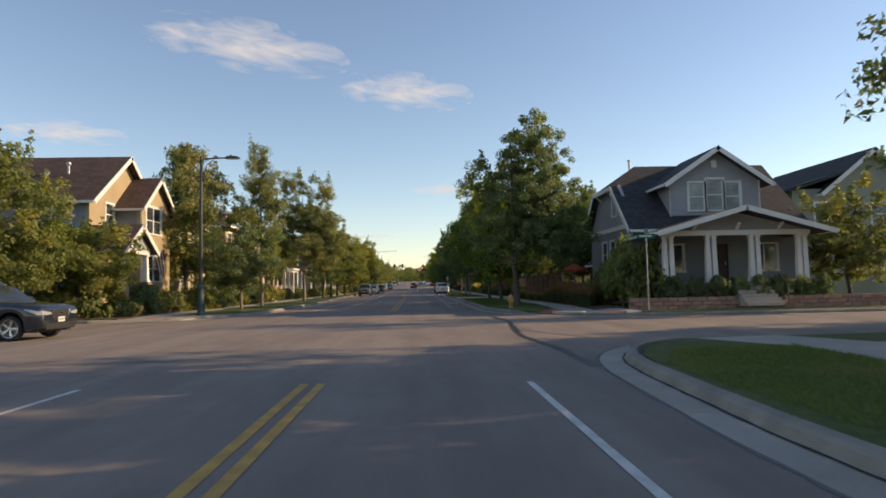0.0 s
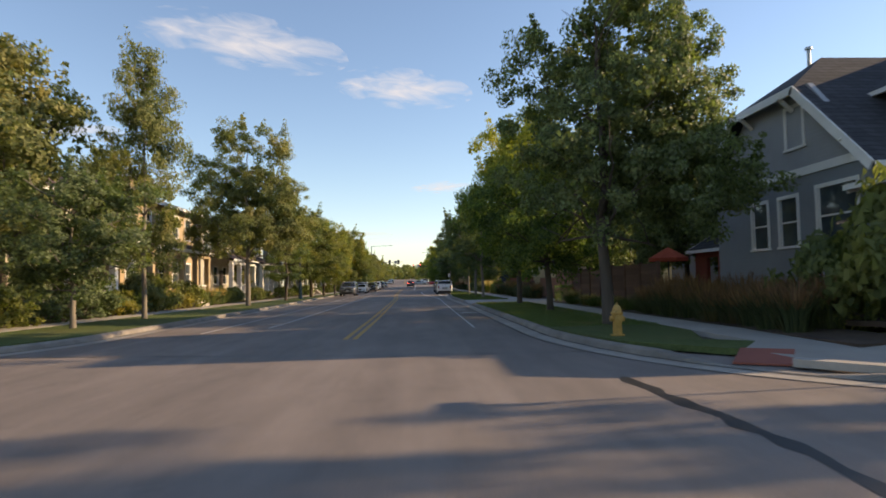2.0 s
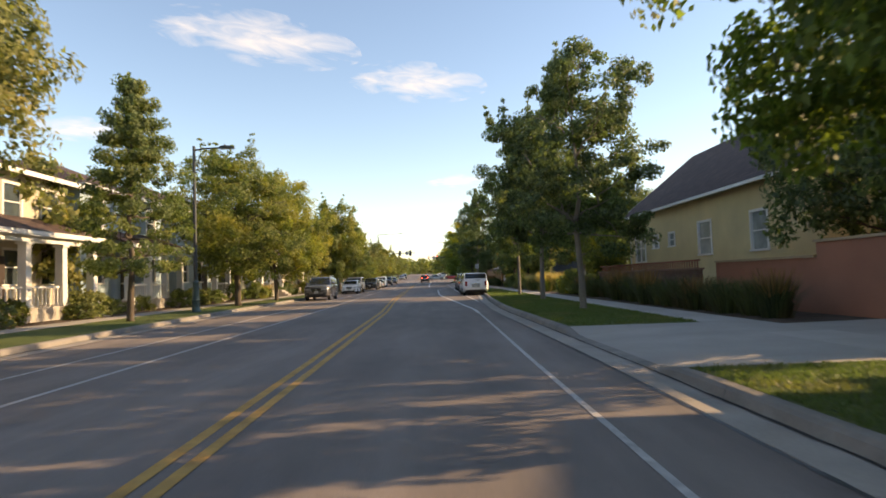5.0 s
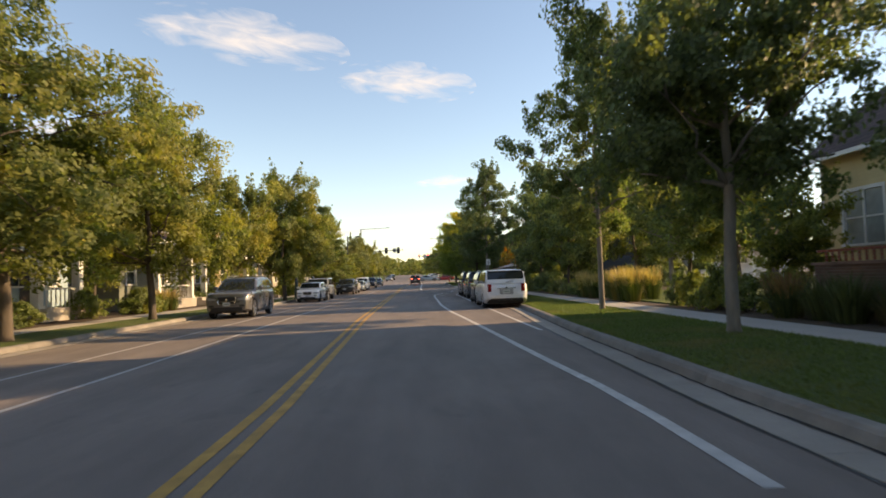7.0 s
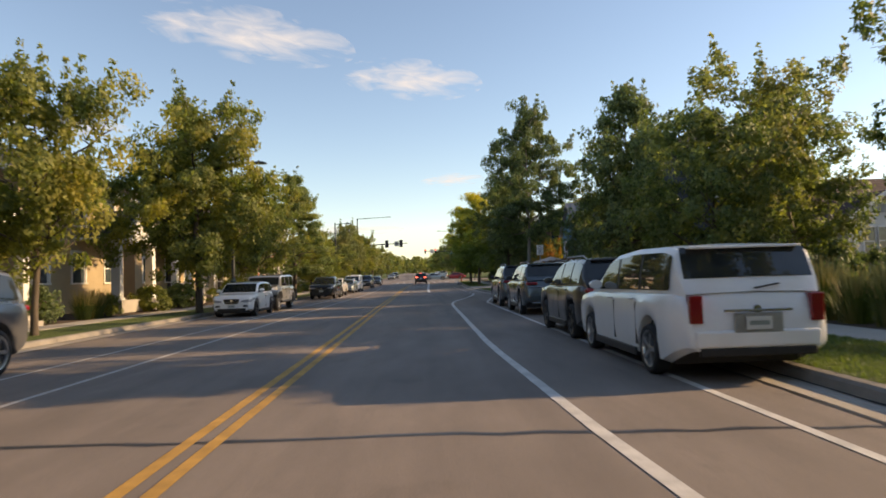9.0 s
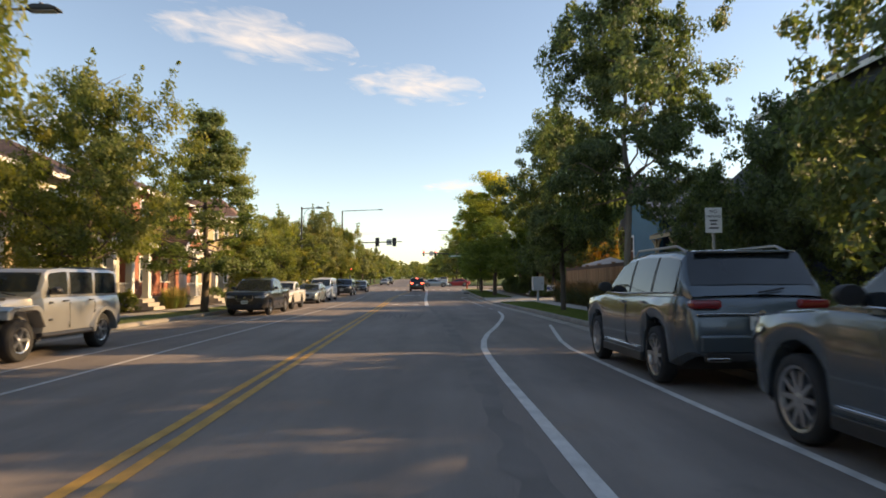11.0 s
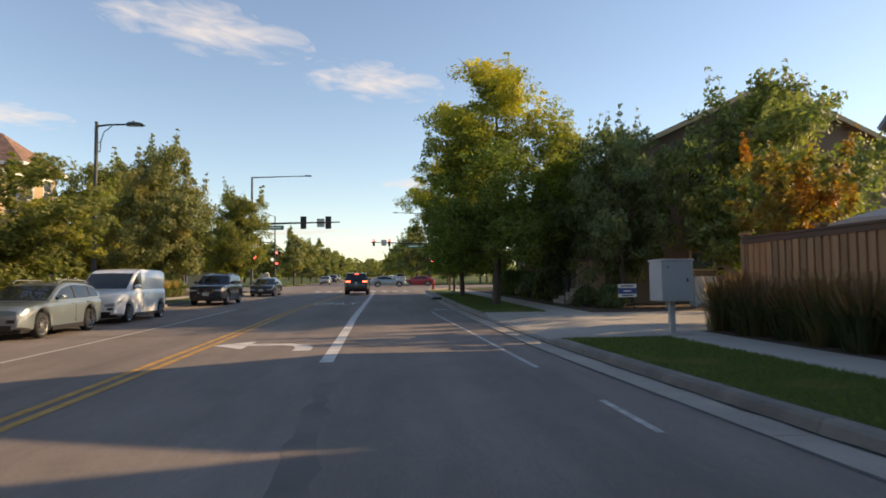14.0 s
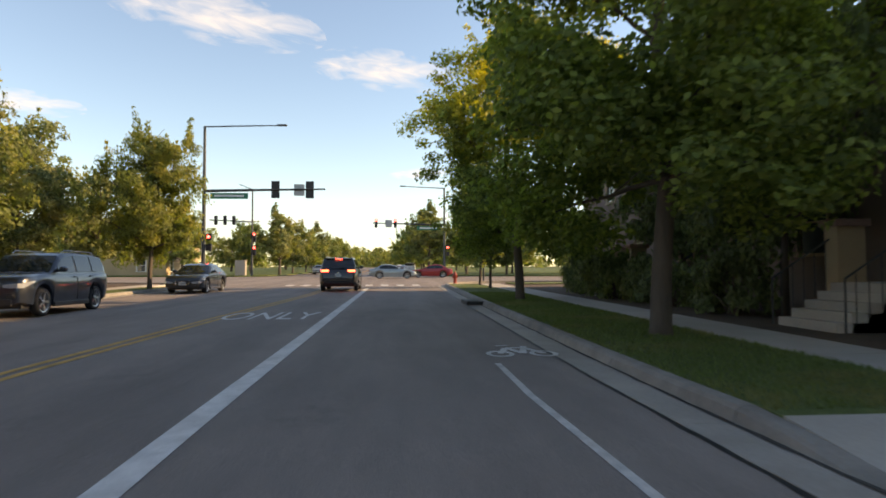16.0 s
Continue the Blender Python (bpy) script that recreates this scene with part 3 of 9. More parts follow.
# far blocks beyond the second crossing
sheet("lot_far_east", [[(4.8, a, None), (60, a, None), (60, b, None), (4.8 if b < 300 else 3.6, b, None)] for a, b in ((240, 270), (270, 330))] +
      [[(12, 232.7, None), (60, 232.8, None), (60, 240, None), (4.8, 240, None), (6.5, 234.6, None)]] + [[(4.8 - 0.0185 * (a - 240), a, None), (60, a, None), (60, b, None), (4.8 - 0.0185 * (b - 240), b, None)] for a, b in zip(ys(330, 600, 30), ys(330, 600, 30)[1:])],
      TURF, "grass beyond the crossing", "lawn")
sheet("lot_far_west", [[(-60, 232.8, None), (-17, 232.7, None), (-13.5, 234.6, None), (-12.3, 240, None), (-60, 240, None)]] + [[(-60, a, None), (-12.3 - 0.0185 * (a - 240), a, None), (-12.3 - 0.0185 * (b - 240), b, None), (-60, b, None)] for a, b in zip(ys(240, 600, 30), ys(240, 600, 30)[1:])],
      TURF, "grass beyond the crossing", "lawn")


def sidewalk(name, x0, x1, y0, y1, skip=()):
    base = structure(new(name), "pale concrete sidewalk in jointed slabs", "sidewalk")
    me = None
    for y in ys(y0, y1, 1.55)[:-1]:
        s = 1.55 * 0.995
        g = G().box(x0, x1, 0, s - 0.015, -0.1, 0.006)
        if me is None:
            ob = part("slab", g, CONCRETE, base, bevel=0.006)
            me = ob.data
        else:
            ob = part("slab", me, CONCRETE, base)
        ob.location = (0, y, rise(y) + 0.152)
        ob.rotation_euler = (math.atan((rise(y + 1.55) - rise(y)) / 1.55), 0, 0)


sidewalk("sidewalk_east", *WALK_R, 33.9, 198)
sidewalk("sidewalk_west", *WALK_L, 32.0, 198)

# ---- road marks ----


def mark(name, xt, y0, y1, width, material, label, gap=None, up=0.006):
    """A painted line that follows a table of x along y."""
    g = G()
    for a, b in zip(ys(y0, y1, 2.0), ys(y0, y1, 2.0)[1:]):
        if gap and (a // gap) % 2:
            continue
        xa, xb = lerp_at(xt, a), lerp_at(xt, b)
        g.add([(xa - width / 2, a, rise(a) + up), (xa + width / 2, a, rise(a) + up), (xb + width / 2, b, rise(b) + up), (xb - width / 2, b, rise(b) + up)], [(0, 1, 2, 3)])
    return structure(part(name, g, material), label, "road marking")


def moved(table, d):
    return [(y, x + d) for y, x in table]


for y0, y1, tag in ((-45, 9.4, "south"), (35, 196, "north"), (240, 600, "far")):
    mark("center_line_" + tag, moved(CENTRE, -0.125), y0, y1, 0.125, YELLOW_LINE, "faded yellow double center line")
    mark("center_line_twin_" + tag, moved(CENTRE, 0.125), y0, y1, 0.125, YELLOW_LINE, "faded yellow double center line")
LANE_R = [(-45, 1.57), (9, 1.57), (36, 2.03), (60, 2.16), (70, 2.28), (77, 2.32), (80, 2.14), (90, 1.64), (93, 1.48), (96, 1.3), (103, 1.05), (121, 1.02), (123.5, 1.06), (125.5, 1.2), (128, 1.55), (131, 2.13), (135.6, 2.88), (138, 3.2), (141, 3.44), (142.4, 3.5)]
mark("lane_line_south", LANE_R, -45, 9.1, 0.1, WHITE_LINE, "worn white lane line")
mark("lane_line_bike", LANE_R, 38.4, 73.5, 0.075, WORN_LINE, "worn thin white bike lane line")
mark("lane_line_east", LANE_R, 73.8, 142.2, 0.14, WHITE_LINE, "white lane line swinging toward the curb")
PARK_R = [(86, 3.1), (88, 3.08), (118, 2.95), (124.5, 2.95), (131.8, 4.05)]
mark("parking_line_east", PARK_R, 86, 131.8, 0.11, WHITE_LINE, "white line beside the parked cars")
mark("bike_line_end", [(144, 3.45), (149, 3.36), (156, 3.2), (164, 2.92), (176, 3.0), (196, 3.3)], 149, 166, 0.085, WORN_LINE, "thin worn white bike lane line")
TURN_LINE = [(150, -0.1), (163, -0.2), (190, -0.05), (203, -0.05)]
mark("turn_lane_line", TURN_LINE, 150.2, 195, 0.24, WHITE_LINE, "broad white turn lane line")
LANE_L = [(-45, -4.9), (9, -4.9), (45, -4.65), (80, -5.0), (97, -5.4), (117, -5.7), (145, -5.95), (170, -6.1), (196, -6.3)]
mark("lane_line_south_west", LANE_L, -45, 9.4, 0.1, WHITE_LINE, "worn white lane line")
mark("lane_line_west", LANE_L, 40, 170, 0.10, WORN_LINE, "worn white bike lane line")
mark("parking_line_west", [(40, -6.25), (60, -6.4), (80, -6.8), (100, -7.0), (150, -7.35)], 38, 150, 0.09, WORN_LINE, "worn white parking line")


# left-turn arrow: a bent shaft and a head
g = G()
shaft = [(0.75, -1.05), (1.12, -1.05), (1.12, -0.45), (0.95, 0.1), (0.55, 0.45), (-0.35, 0.52), (-0.35, 0.12), (0.40, 0.08), (0.65, -0.15), (0.75, -0.5)]
head = [(-1.15, 0.28), (-0.36, 1.15), (-0.36, -0.6)]
for poly in (shaft[:5] + shaft[7:], [shaft[4], shaft[5], shaft[6], shaft[7]], head):
    g.add([(-1.72 + x, 153.2 + y, rise(153.2 + y) + 0.007) for x, y in poly], [tuple(range(len(poly)))])
structure(part("turn_arrow", g, WHITE_LINE), "white left-turn arrow painted on the lane", "road marking")


def seam(name, pts, width, seed=0, material=TAR, label="black sealed crack in the asphalt"):
    """A wandering line of crack sealant."""
    rng = random.Random(seed)
    p = resample(pts, 0.35)
    nrm = offsets(p)
    g = G()
    for i, (q, n) in enumerate(zip(p, nrm)):
        w = width * rng.uniform(0.5, 1.2) / 2
        s = rng.uniform(-0.04, 0.04)
        for e in (-w, w):
            g.v.append((q.x + n.x * (s + e), q.y + n.y * (s + e), rise(q.y) + 0.004))
    g.f = [(2 * i, 2 * i + 1, 2 * i + 3, 2 * i + 2) for i in range(len(p) - 1)]
    structure(part(name, g, material), label, "crack")


def road_word(text, cx, cy, width, length):
    cu = bpy.data.curves.new("road_word", "FONT")
    cu.body, cu.align_x, cu.align_y, cu.size = text, "CENTER", "CENTER", 1.0
    cu.materials.append(WHITE_LINE)
    ob = new("road_word", cu)
    ob.location = (cx, cy, rise(cy) + 0.012)
    ob.rotation_euler = (math.atan(0.0125), 0, radians(0.5))
    ob.scale = (width / 2.55, length / 0.72, 1)
    return structure(ob, "faded white word painted on the turn lane", "road marking")


road_word("ONLY", -1.73, 174.4, 2.3, 2.4)
old = road_word("ONLY", -1.38, 137.6, 2.2, 4.2)
old.name = "removed_road_word"
old.data.materials[0] = plain("blacked_out_paint", (0.158, 0.131, 0.114), 0.9, var=0.3, big=2, fine=40)
old.location.z = rise(137.6) + 0.006
tagged(old, "dark scar of a removed word on the asphalt")
seam("tyre_track", [(0.55, 112), (0.7, 124), (0.5, 136), (0.1, 148)], 0.30, 21, plain("worn_track", (0.17, 0.142, 0.124), 0.85, var=0.25, big=1, fine=60), "dark worn band along the lane")


def ring(g, cx, cy, r0, r1, sx, sy, n=18):
    for k in range(n):
        a, b = 2 * math.pi * k / n, 2 * math.pi * (k + 1) / n
        g.add([(cx + sx * r * math.cos(t), cy + sy * r * math.sin(t), rise(cy + sy * r * math.sin(t)) + 0.009) for r, t in ((r0, a), (r1, a), (r1, b), (r0, b))], [(0, 1, 2, 3)])


def bar(g, x0, y0, x1, y1, w, up):
    d = Vector((x1 - x0, y1 - y0)).normalized()
    n = Vector((-d.y, d.x)) * w / 2
    g.add([(x, y, rise(y) + up) for x, y in ((x0 + n.x, y0 + n.y), (x1 + n.x, y1 + n.y), (x1 - n.x, y1 - n.y), (x0 - n.x, y0 - n.y))], [(0, 1, 2, 3)])


def bike_mark(cx, cy, k):
    g = G()
    b = 0.011
    ring(g, cx - 0.28 * k, cy, 0.13 * k, 0.20 * k, 1.0, 1.5)
    ring(g, cx + 0.34 * k, cy, 0.13 * k, 0.20 * k, 1.0, 1.5)
    for x0, y0, x1, y1 in ((-0.28, 0, -0.1, 0.35), (-0.1, 0.35, 0.18, 0.35), (0.18, 0.35, 0.34, 0), (-0.1, 0.35, 0.05, 0.0), (0.05, 0.0, 0.2, 0.45), (-0.22, 0.48, -0.02, 0.52)):
        bar(g, cx + x0 * k, cy + y0 * 1.7 * k, cx + x1 * k, cy + y1 * 1.7 * k, 0.105, b)
        b += 0.0006
    structure(part("bike_symbol", g, WHITE_LINE), "faded white bicycle symbol in the bike lane", "road marking")


bike_mark(2.64, 47.9, 1.06)
bike_mark(3.42, 166.9, 1.08)
mark("lane_dash", [(140, 3.45), (160, 3.42)], 144.6, 146.2, 0.085, WORN_LINE, "short worn white line")


seam("crack_sealant", [(3.2, 27.7), (3.4, 23.6), (2.95, 19.6), (2.75, 17.0), (3.0, 13.5), (2.95, 10.5)], 0.22, 1)
seam("crack_sealant", [(2.95, 19.8), (3.7, 17.6), (4.6, 15.6)], 0.10, 11)
seam("crack_sealant", [(-8, 12.6), (-5, 12.9), (-2.3, 13.6)], 0.07, 2)
seam("crack_sealant", [(-9, 95.8), (-4, 96.0), (0, 95.9), (3.8, 95.6)], 0.1, 3)
seam("crack_sealant", [(-9, 125.6), (-3, 125.3), (1, 125.5), (4.4, 125.2)], 0.07, 4)
seam("crack_sealant", [(-9.8, 160.3), (-4, 160.6), (0, 160.2), (3.9, 160.0)], 0.13, 5)
seam("crack_sealant", [(-9.8, 156.3), (-2, 156.4), (3.9, 156.0)], 0.08, 6)
seam("crack_sealant", [(-8.5, 32.3), (-5, 31.9), (-0.6, 31.2), (3.6, 31.1)], 0.09, 10)

# ---- trees, shrubs and grasses ----


def mesh_from_arrays(name, verts, faces, materials):
    """A mesh from vertex and quad arrays."""
    me = bpy.data.meshes.new(name)
    n, k = len(faces), faces.shape[1]
    me.vertices.add(len(verts))
    me.vertices.foreach_set("co", np.asarray(verts, np.float32).ravel())
    me.loops.add(n * k)
    me.loops.foreach_set("vertex_index", np.asarray(faces, np.int32).ravel())
    me.polygons.add(n)
    me.polygons.foreach_set("loop_start", np.arange(0, n * k, k, dtype=np.int32))
    me.update(calc_edges=True)
    for m in materials:
        me.materials.append(m)
    return me


def leaf_cloud(rng, centres, radii, per, size, droop=0.25, tri=False):
    """Leaves scattered in clumps about their centres: folded quads of many sizes and tilts."""
    n = len(centres)
    c = np.repeat(centres, per, axis=0)
    r = np.repeat(radii, per)[:, None]
    d = rng.normal(size=(n * per, 3))
    d /= np.linalg.norm(d, axis=1)[:, None]
    p = c + d * r * rng.random((n * per, 1)) ** 0.45 * np.array([1, 1, 0.75])
    # blades turn their faces outward and up, each with its own tilt
    out = p * np.array([1, 1, 0]) / np.maximum(np.linalg.norm(p[:, :2], axis=1), 0.3)[:, None]
    q = out * 0.75 + d * 0.45 + np.array([0, 0, droop]) + rng.normal(size=(n * per, 3)) * 0.55
    q /= np.maximum(np.linalg.norm(q, axis=1), 1e-6)[:, None]
    u = np.cross(q, rng.normal(size=(n * per, 3)))
    u /= np.maximum(np.linalg.norm(u, axis=1), 1e-6)[:, None]
    w = np.cross(q, u)
    keep = rng.random(n * per) < np.clip((r[:, 0] / np.median(radii)) ** 2, 0.12, 1.0)
    p, u, w = p[keep], u[keep], w[keep]
    s = size * rng.uniform(0.6, 1.35, (len(p), 1))
    if tri:
        v = np.stack([p - u * s * 0.5, p + w * s * 0.42, p + u * s * 0.5 - w * s * 0.2], 1).reshape(-1, 3)
        return v, np.arange(len(v)).reshape(-1, 3)
    f = np.cross(u, w) * s * 0.18
    v = np.stack([p - u * s * 0.5, p + w * s * 0.30 + f, p + u * s * 0.5, p - w * s * 0.30 + f], 1).reshape(-1, 3)
    return v, np.arange(len(v)).reshape(-1, 4)


def limb(g, rng, start, end, r0, r1, n=6, bend=0.12, sides=6):
    a, b = Vector(start), Vector(end)
    length = (b - a).length
    pts = []
    for i in range(n + 1):
        t = i / n
        q = a.lerp(b, t)
        k = math.sin(math.pi * t) * bend * length
        pts.append(q + Vector((rng.uniform(-1, 1), rng.uniform(-1, 1), rng.uniform(0, 0.8))) * k * 0.5)
    g.tube(pts, [r0 + (r1 - r0) * (i / n) ** 0.8 for i in range(n + 1)], sides)
    return pts


def crown_radius(shape, t):
    """Outline of a crown: share of its greatest radius at share t of its height."""
    if shape == "round":
        return math.sin(math.pi * min(1, 0.10 + t * 0.90)) ** 0.55
    if shape == "tall":
        return (math.sin(math.pi * (0.12 + 0.86 * t)) ** 0.8) * (1.1 - 0.35 * t)
    if shape == "cone":
        return max(0.06, (1 - t) ** 0.8 * (0.6 + 0.4 * min(1, t * 6)))
    if shape == "vase":
        return 0.35 + 0.75 * math.sin(math.pi * min(1, 0.05 + 0.8 * t)) * (0.55 + 0.45 * t)
    return 1.0


def tree_meshes(seed, height, radius, clear, shape, clumps, per, leaf, clump_r, trunk_r, gap=0.0, tri=False, masses=None):
    """Trunk that forks into limbs, and a crown of leafy masses carried by them, with gaps between."""
    rng, nr = random.Random(seed), np.random.default_rng(seed)
    g = G()
    lean = Vector((rng.uniform(-0.25, 0.25), rng.uniform(-0.25, 0.25), 0))
    top = Vector((lean.x, lean.y, height * 0.86))
    stem = [Vector((0, 0, -0.15)), Vector((0, 0, 0.12)), Vector((lean.x * 0.1, lean.y * 0.1, clear * 0.5))]
    for i in range(1, 9):
        t = i / 8
        z = clear + (top.z - clear) * t
        stem.append(Vector((lean.x * z / height + rng.uniform(-0.09, 0.09), lean.y * z / height + rng.uniform(-0.09, 0.09), z)))
    rad = [trunk_r * 1.5, trunk_r * 1.12, trunk_r] + [trunk_r * (1 - 0.11 * i) * 0.92 for i in range(1, 9)]
    g.tube(stem, rad, 9)
    centres, radii = [], []
    n_limbs = 17 if shape != "cone" else 24
    lobes = [(rng.uniform(0, 6.28), rng.uniform(0.75, 1.18)) for _ in range(5)]

    def lobe(a):
        return 1 + sum(0.085 * math.sin((k + 1) * a + ph) * w for k, (ph, w) in enumerate(lobes))
    grown = []
    for i in range(n_limbs):
        t = (i + rng.uniform(0.0, 0.8)) / n_limbs
        z = clear + (height - clear) * (t * 0.70 if masses else t * 0.88)
        a = i * 2.4 + rng.uniform(-0.4, 0.4)
        reach = radius * crown_radius(shape, t) * rng.uniform(0.72, 1.05) * lobe(a) * (0.62 if masses else 1.0 if shape == "cone" else 0.88)
        base_z = max(clear * 0.85, z - reach * (0.75 if shape != "cone" else 0.12))
        k = min(7, max(0, int((base_z - clear) / max(0.1, (top.z - clear)) * 8)))
        s = stem[3 + k] if base_z > clear else stem[2].lerp(stem[3], 0.8)
        end = Vector((math.cos(a) * reach, math.sin(a) * reach, z + rng.uniform(-0.2, 0.35)))
        pts = limb(g, rng, s, s.lerp(end, 0.96), max(0.03, trunk_r * 0.46 * (1 - 0.6 * t)), 0.014, 6, 0.14, 5)
        for j in range(3):
            b = pts[rng.randint(2, 5)]
            e2 = b + Vector((rng.uniform(-1, 1), rng.uniform(-1, 1), rng.uniform(0.1, 1.0))) * radius * 0.30
            limb(g, rng, b, e2, 0.02, 0.006, 3, 0.15, 4)
        if shape != "cone" and not masses:
            mr = radius * rng.uniform(0.27, 0.42) * (1.08 - 0.30 * t)
            grown.append((end.x, end.y, end.z + mr * 0.15, mr, mr * rng.uniform(0.75, 1.15)))
            if reach > radius * 0.4:
                q = s.lerp(end, rng.uniform(0.5, 0.68))
                grown.append((q.x, q.y, q.z + mr * 0.3, mr * 0.8, mr * 0.75))
    if grown:
        # the leader's own masses, the highest ones small
        for f in (0.62, 0.76, 0.88, 0.95) if shape == "tall" else (0.66, 0.82, 0.90):
            mr = radius * (0.46 - 0.20 * (f - 0.62) / 0.35) * rng.uniform(0.85, 1.1)
            grown.append((lean.x * f + rng.uniform(-0.3, 0.3), lean.y * f + rng.uniform(-0.3, 0.3), height * f - mr * 0.7, mr, mr * 0.95))
    blobs = masses or grown
    share = np.cumsum([b[3] ** 1.6 * b[4] ** 0.5 for b in blobs]) if blobs else None
    tries = 0
    while len(centres) < clumps and tries < clumps * 40:
        tries += 1
        if blobs:
            mx, my, mz, mr, mh = blobs[int(np.searchsorted(share, rng.random() * share[-1]))]
            d = Vector((rng.gauss(0, 1), rng.gauss(0, 1), rng.gauss(0.25, 1))).normalized() * (rng.random() ** 0.36)
            p = Vector((mx + d.x * mr, my + d.y * mr, mz + d.z * mh))
            if p.z < clear * 0.8:
                continue
        else:
            t = rng.random() ** 0.9
            a = rng.uniform(0, 2 * math.pi)
            q = 0.35 + 0.65 * math.sqrt(rng.random())
            rr = radius * crown_radius(shape, t) * lobe(a + 1.3 * t) * q
            z = clear + (height - clear) * (math.floor(t * 11) + rng.uniform(0.2, 0.62) + 0.55 * q) / 11.6
            p = Vector((math.cos(a) * rr + lean.x * z / height, math.sin(a) * rr + lean.y * z / height, z))
        if gap and noise.noise(p * 0.55 + Vector((seed * 7.1, 0, 0))) < -0.62 + gap:
            continue
        centres.append(p)
        radii.append(clump_r * rng.uniform(0.5, 1.15) * (0.8 if shape == "cone" else 0.9))
    # leading shoots break the outline
    for i in range(5 if shape == "cone" else 18):
        if blobs:
            mx, my, mz, mr, mh = blobs[rng.randrange(len(blobs))]
            a = rng.uniform(0, 6.28)
            p = Vector((mx + math.cos(a) * mr * 0.6, my + math.sin(a) * mr * 0.6, mz + mh * 0.75))
            away = Vector((mx, my, 0)) * (0.25 / max(0.5, radius)) + Vector((rng.uniform(-0.2, 0.2), rng.uniform(-0.2, 0.2), 0.75))
        else:
            a, t = rng.uniform(0, 6.28), rng.uniform(0.55, 0.97)
            rr = radius * crown_radius(shape, t) * lobe(a)
            p, away = Vector((math.cos(a) * rr, math.sin(a) * rr, clear + (height - clear) * t)), Vector((math.cos(a) * 0.3, math.sin(a) * 0.3, 0.6))
        for j in range(4):
            centres.append(p + away * j * clump_r * 0.75)
            radii.append(clump_r * (0.60 - 0.13 * j))
    v, f = leaf_cloud(nr, np.array([tuple(c) for c in centres]), np.array(radii), per, leaf, tri=tri)
    return g, v, f


TREE_KINDS = {
    #        height radius clear shape  clumps per leaf clump trunk gap
    "broad": (9.3, 4.0, 2.0, "round", 400, 66, 0.185, 0.60, 0.15, 0.06),
    "dense": (9.0, 3.9, 1.7, "round", 420, 66, 0.18, 0.60, 0.13, 0.0),
    "tall": (11.5, 3.5, 2.2, "tall", 420, 66, 0.19, 0.60, 0.14, 0.06),
    "airy": (12.0, 2.9, 2.3, "tall", 290, 62, 0.17, 0.54, 0.13, 0.20),
    "cone": (9.5, 2.8, 1.5, "cone", 380, 56, 0.16, 0.46, 0.13, 0.0),
    "maple": (7.8, 3.3, 1.5, "round", 400, 66, 0.185, 0.54, 0.13, 0.0),
    "small": (5.5, 2.2, 1.0, "vase", 200, 62, 0.15, 0.42, 0.08, 0.06),
    "sparse": (10.0, 3.2, 2.6, "vase", 190, 58, 0.17, 0.52, 0.13, 0.26),
    "ash": (8.6, 3.2, 2.2, "round", 410, 78, 0.18, 0.50, 0.125, 0.07),
    "high": (10.2, 3.3, 3.0, "tall", 300, 80, 0.18, 0.48, 0.105, 0.20),
    "lacy": (9.2, 3.2, 2.2, "round", 290, 80, 0.18, 0.46, 0.11, 0.20),
    "full": (11.5, 3.5, 2.0, "round", 620, 66, 0.185, 0.58, 0.14, 0.0),
    "crooked": (12.6, 4.6, 2.2, "round", 680, 66, 0.18, 0.52, 0.15, 0.08),
    "twin": (10.3, 4.0, 2.0, "round", 520, 84, 0.18, 0.52, 0.17, 0.06),
    "far": (9.5, 3.7, 1.6, "round", 120, 44, 0.42, 0.85, 0.17, 0.0),
    "far_tall": (11.5, 3.2, 2.0, "tall", 120, 44, 0.42, 0.85, 0.17, 0.0),
}
# a crown that parts into several leafy masses: x, y, z, radius, half height
MASSES = {"crooked": [(-3.2, 0.3, 8.2, 1.5, 2.0), (-1.2, 0.0, 10.2, 1.3, 2.4), (-0.6, 0.6, 7.2, 2.2, 2.6), (1.6, -0.2, 9.9, 1.4, 2.2), (1.2, 0.4, 6.6, 2.3, 2.4), (2.9, 0.0, 6.4, 1.6, 2.2), (-2.0, -0.6, 5.4, 2.0, 1.6), (0.6, -1.4, 4.8, 2.2, 1.4), (0.0, 1.5, 7.0, 2.0, 2.2), (-2.6, 0.5, 4.3, 1.9, 1.2), (2.4, -0.4, 4.4, 1.9, 1.3)],
          "twin": [(-2.2, 0.2, 6.5, 1.25, 1.9), (1.2, 0.3, 6.9, 2.4, 3.9), (1.2, 0.3, 6.9, 2.4, 3.9), (1.4, 0.2, 8.6, 1.6, 2.3), (-0.4, 0.0, 4.3, 2.7, 1.5), (0.5, -1.6, 5.4, 2.0, 2.2), (0.2, 1.7, 6.0, 2.0, 2.4), (2.3, -0.4, 4.0, 2.0, 1.6), (2.7, 0.5, 5.8, 1.7, 2.0), (0.4, -1.0, 3.4, 2.3, 1.1), (2.9, -0.8, 3.3, 1.7, 1.2)]}
PROTO = {}


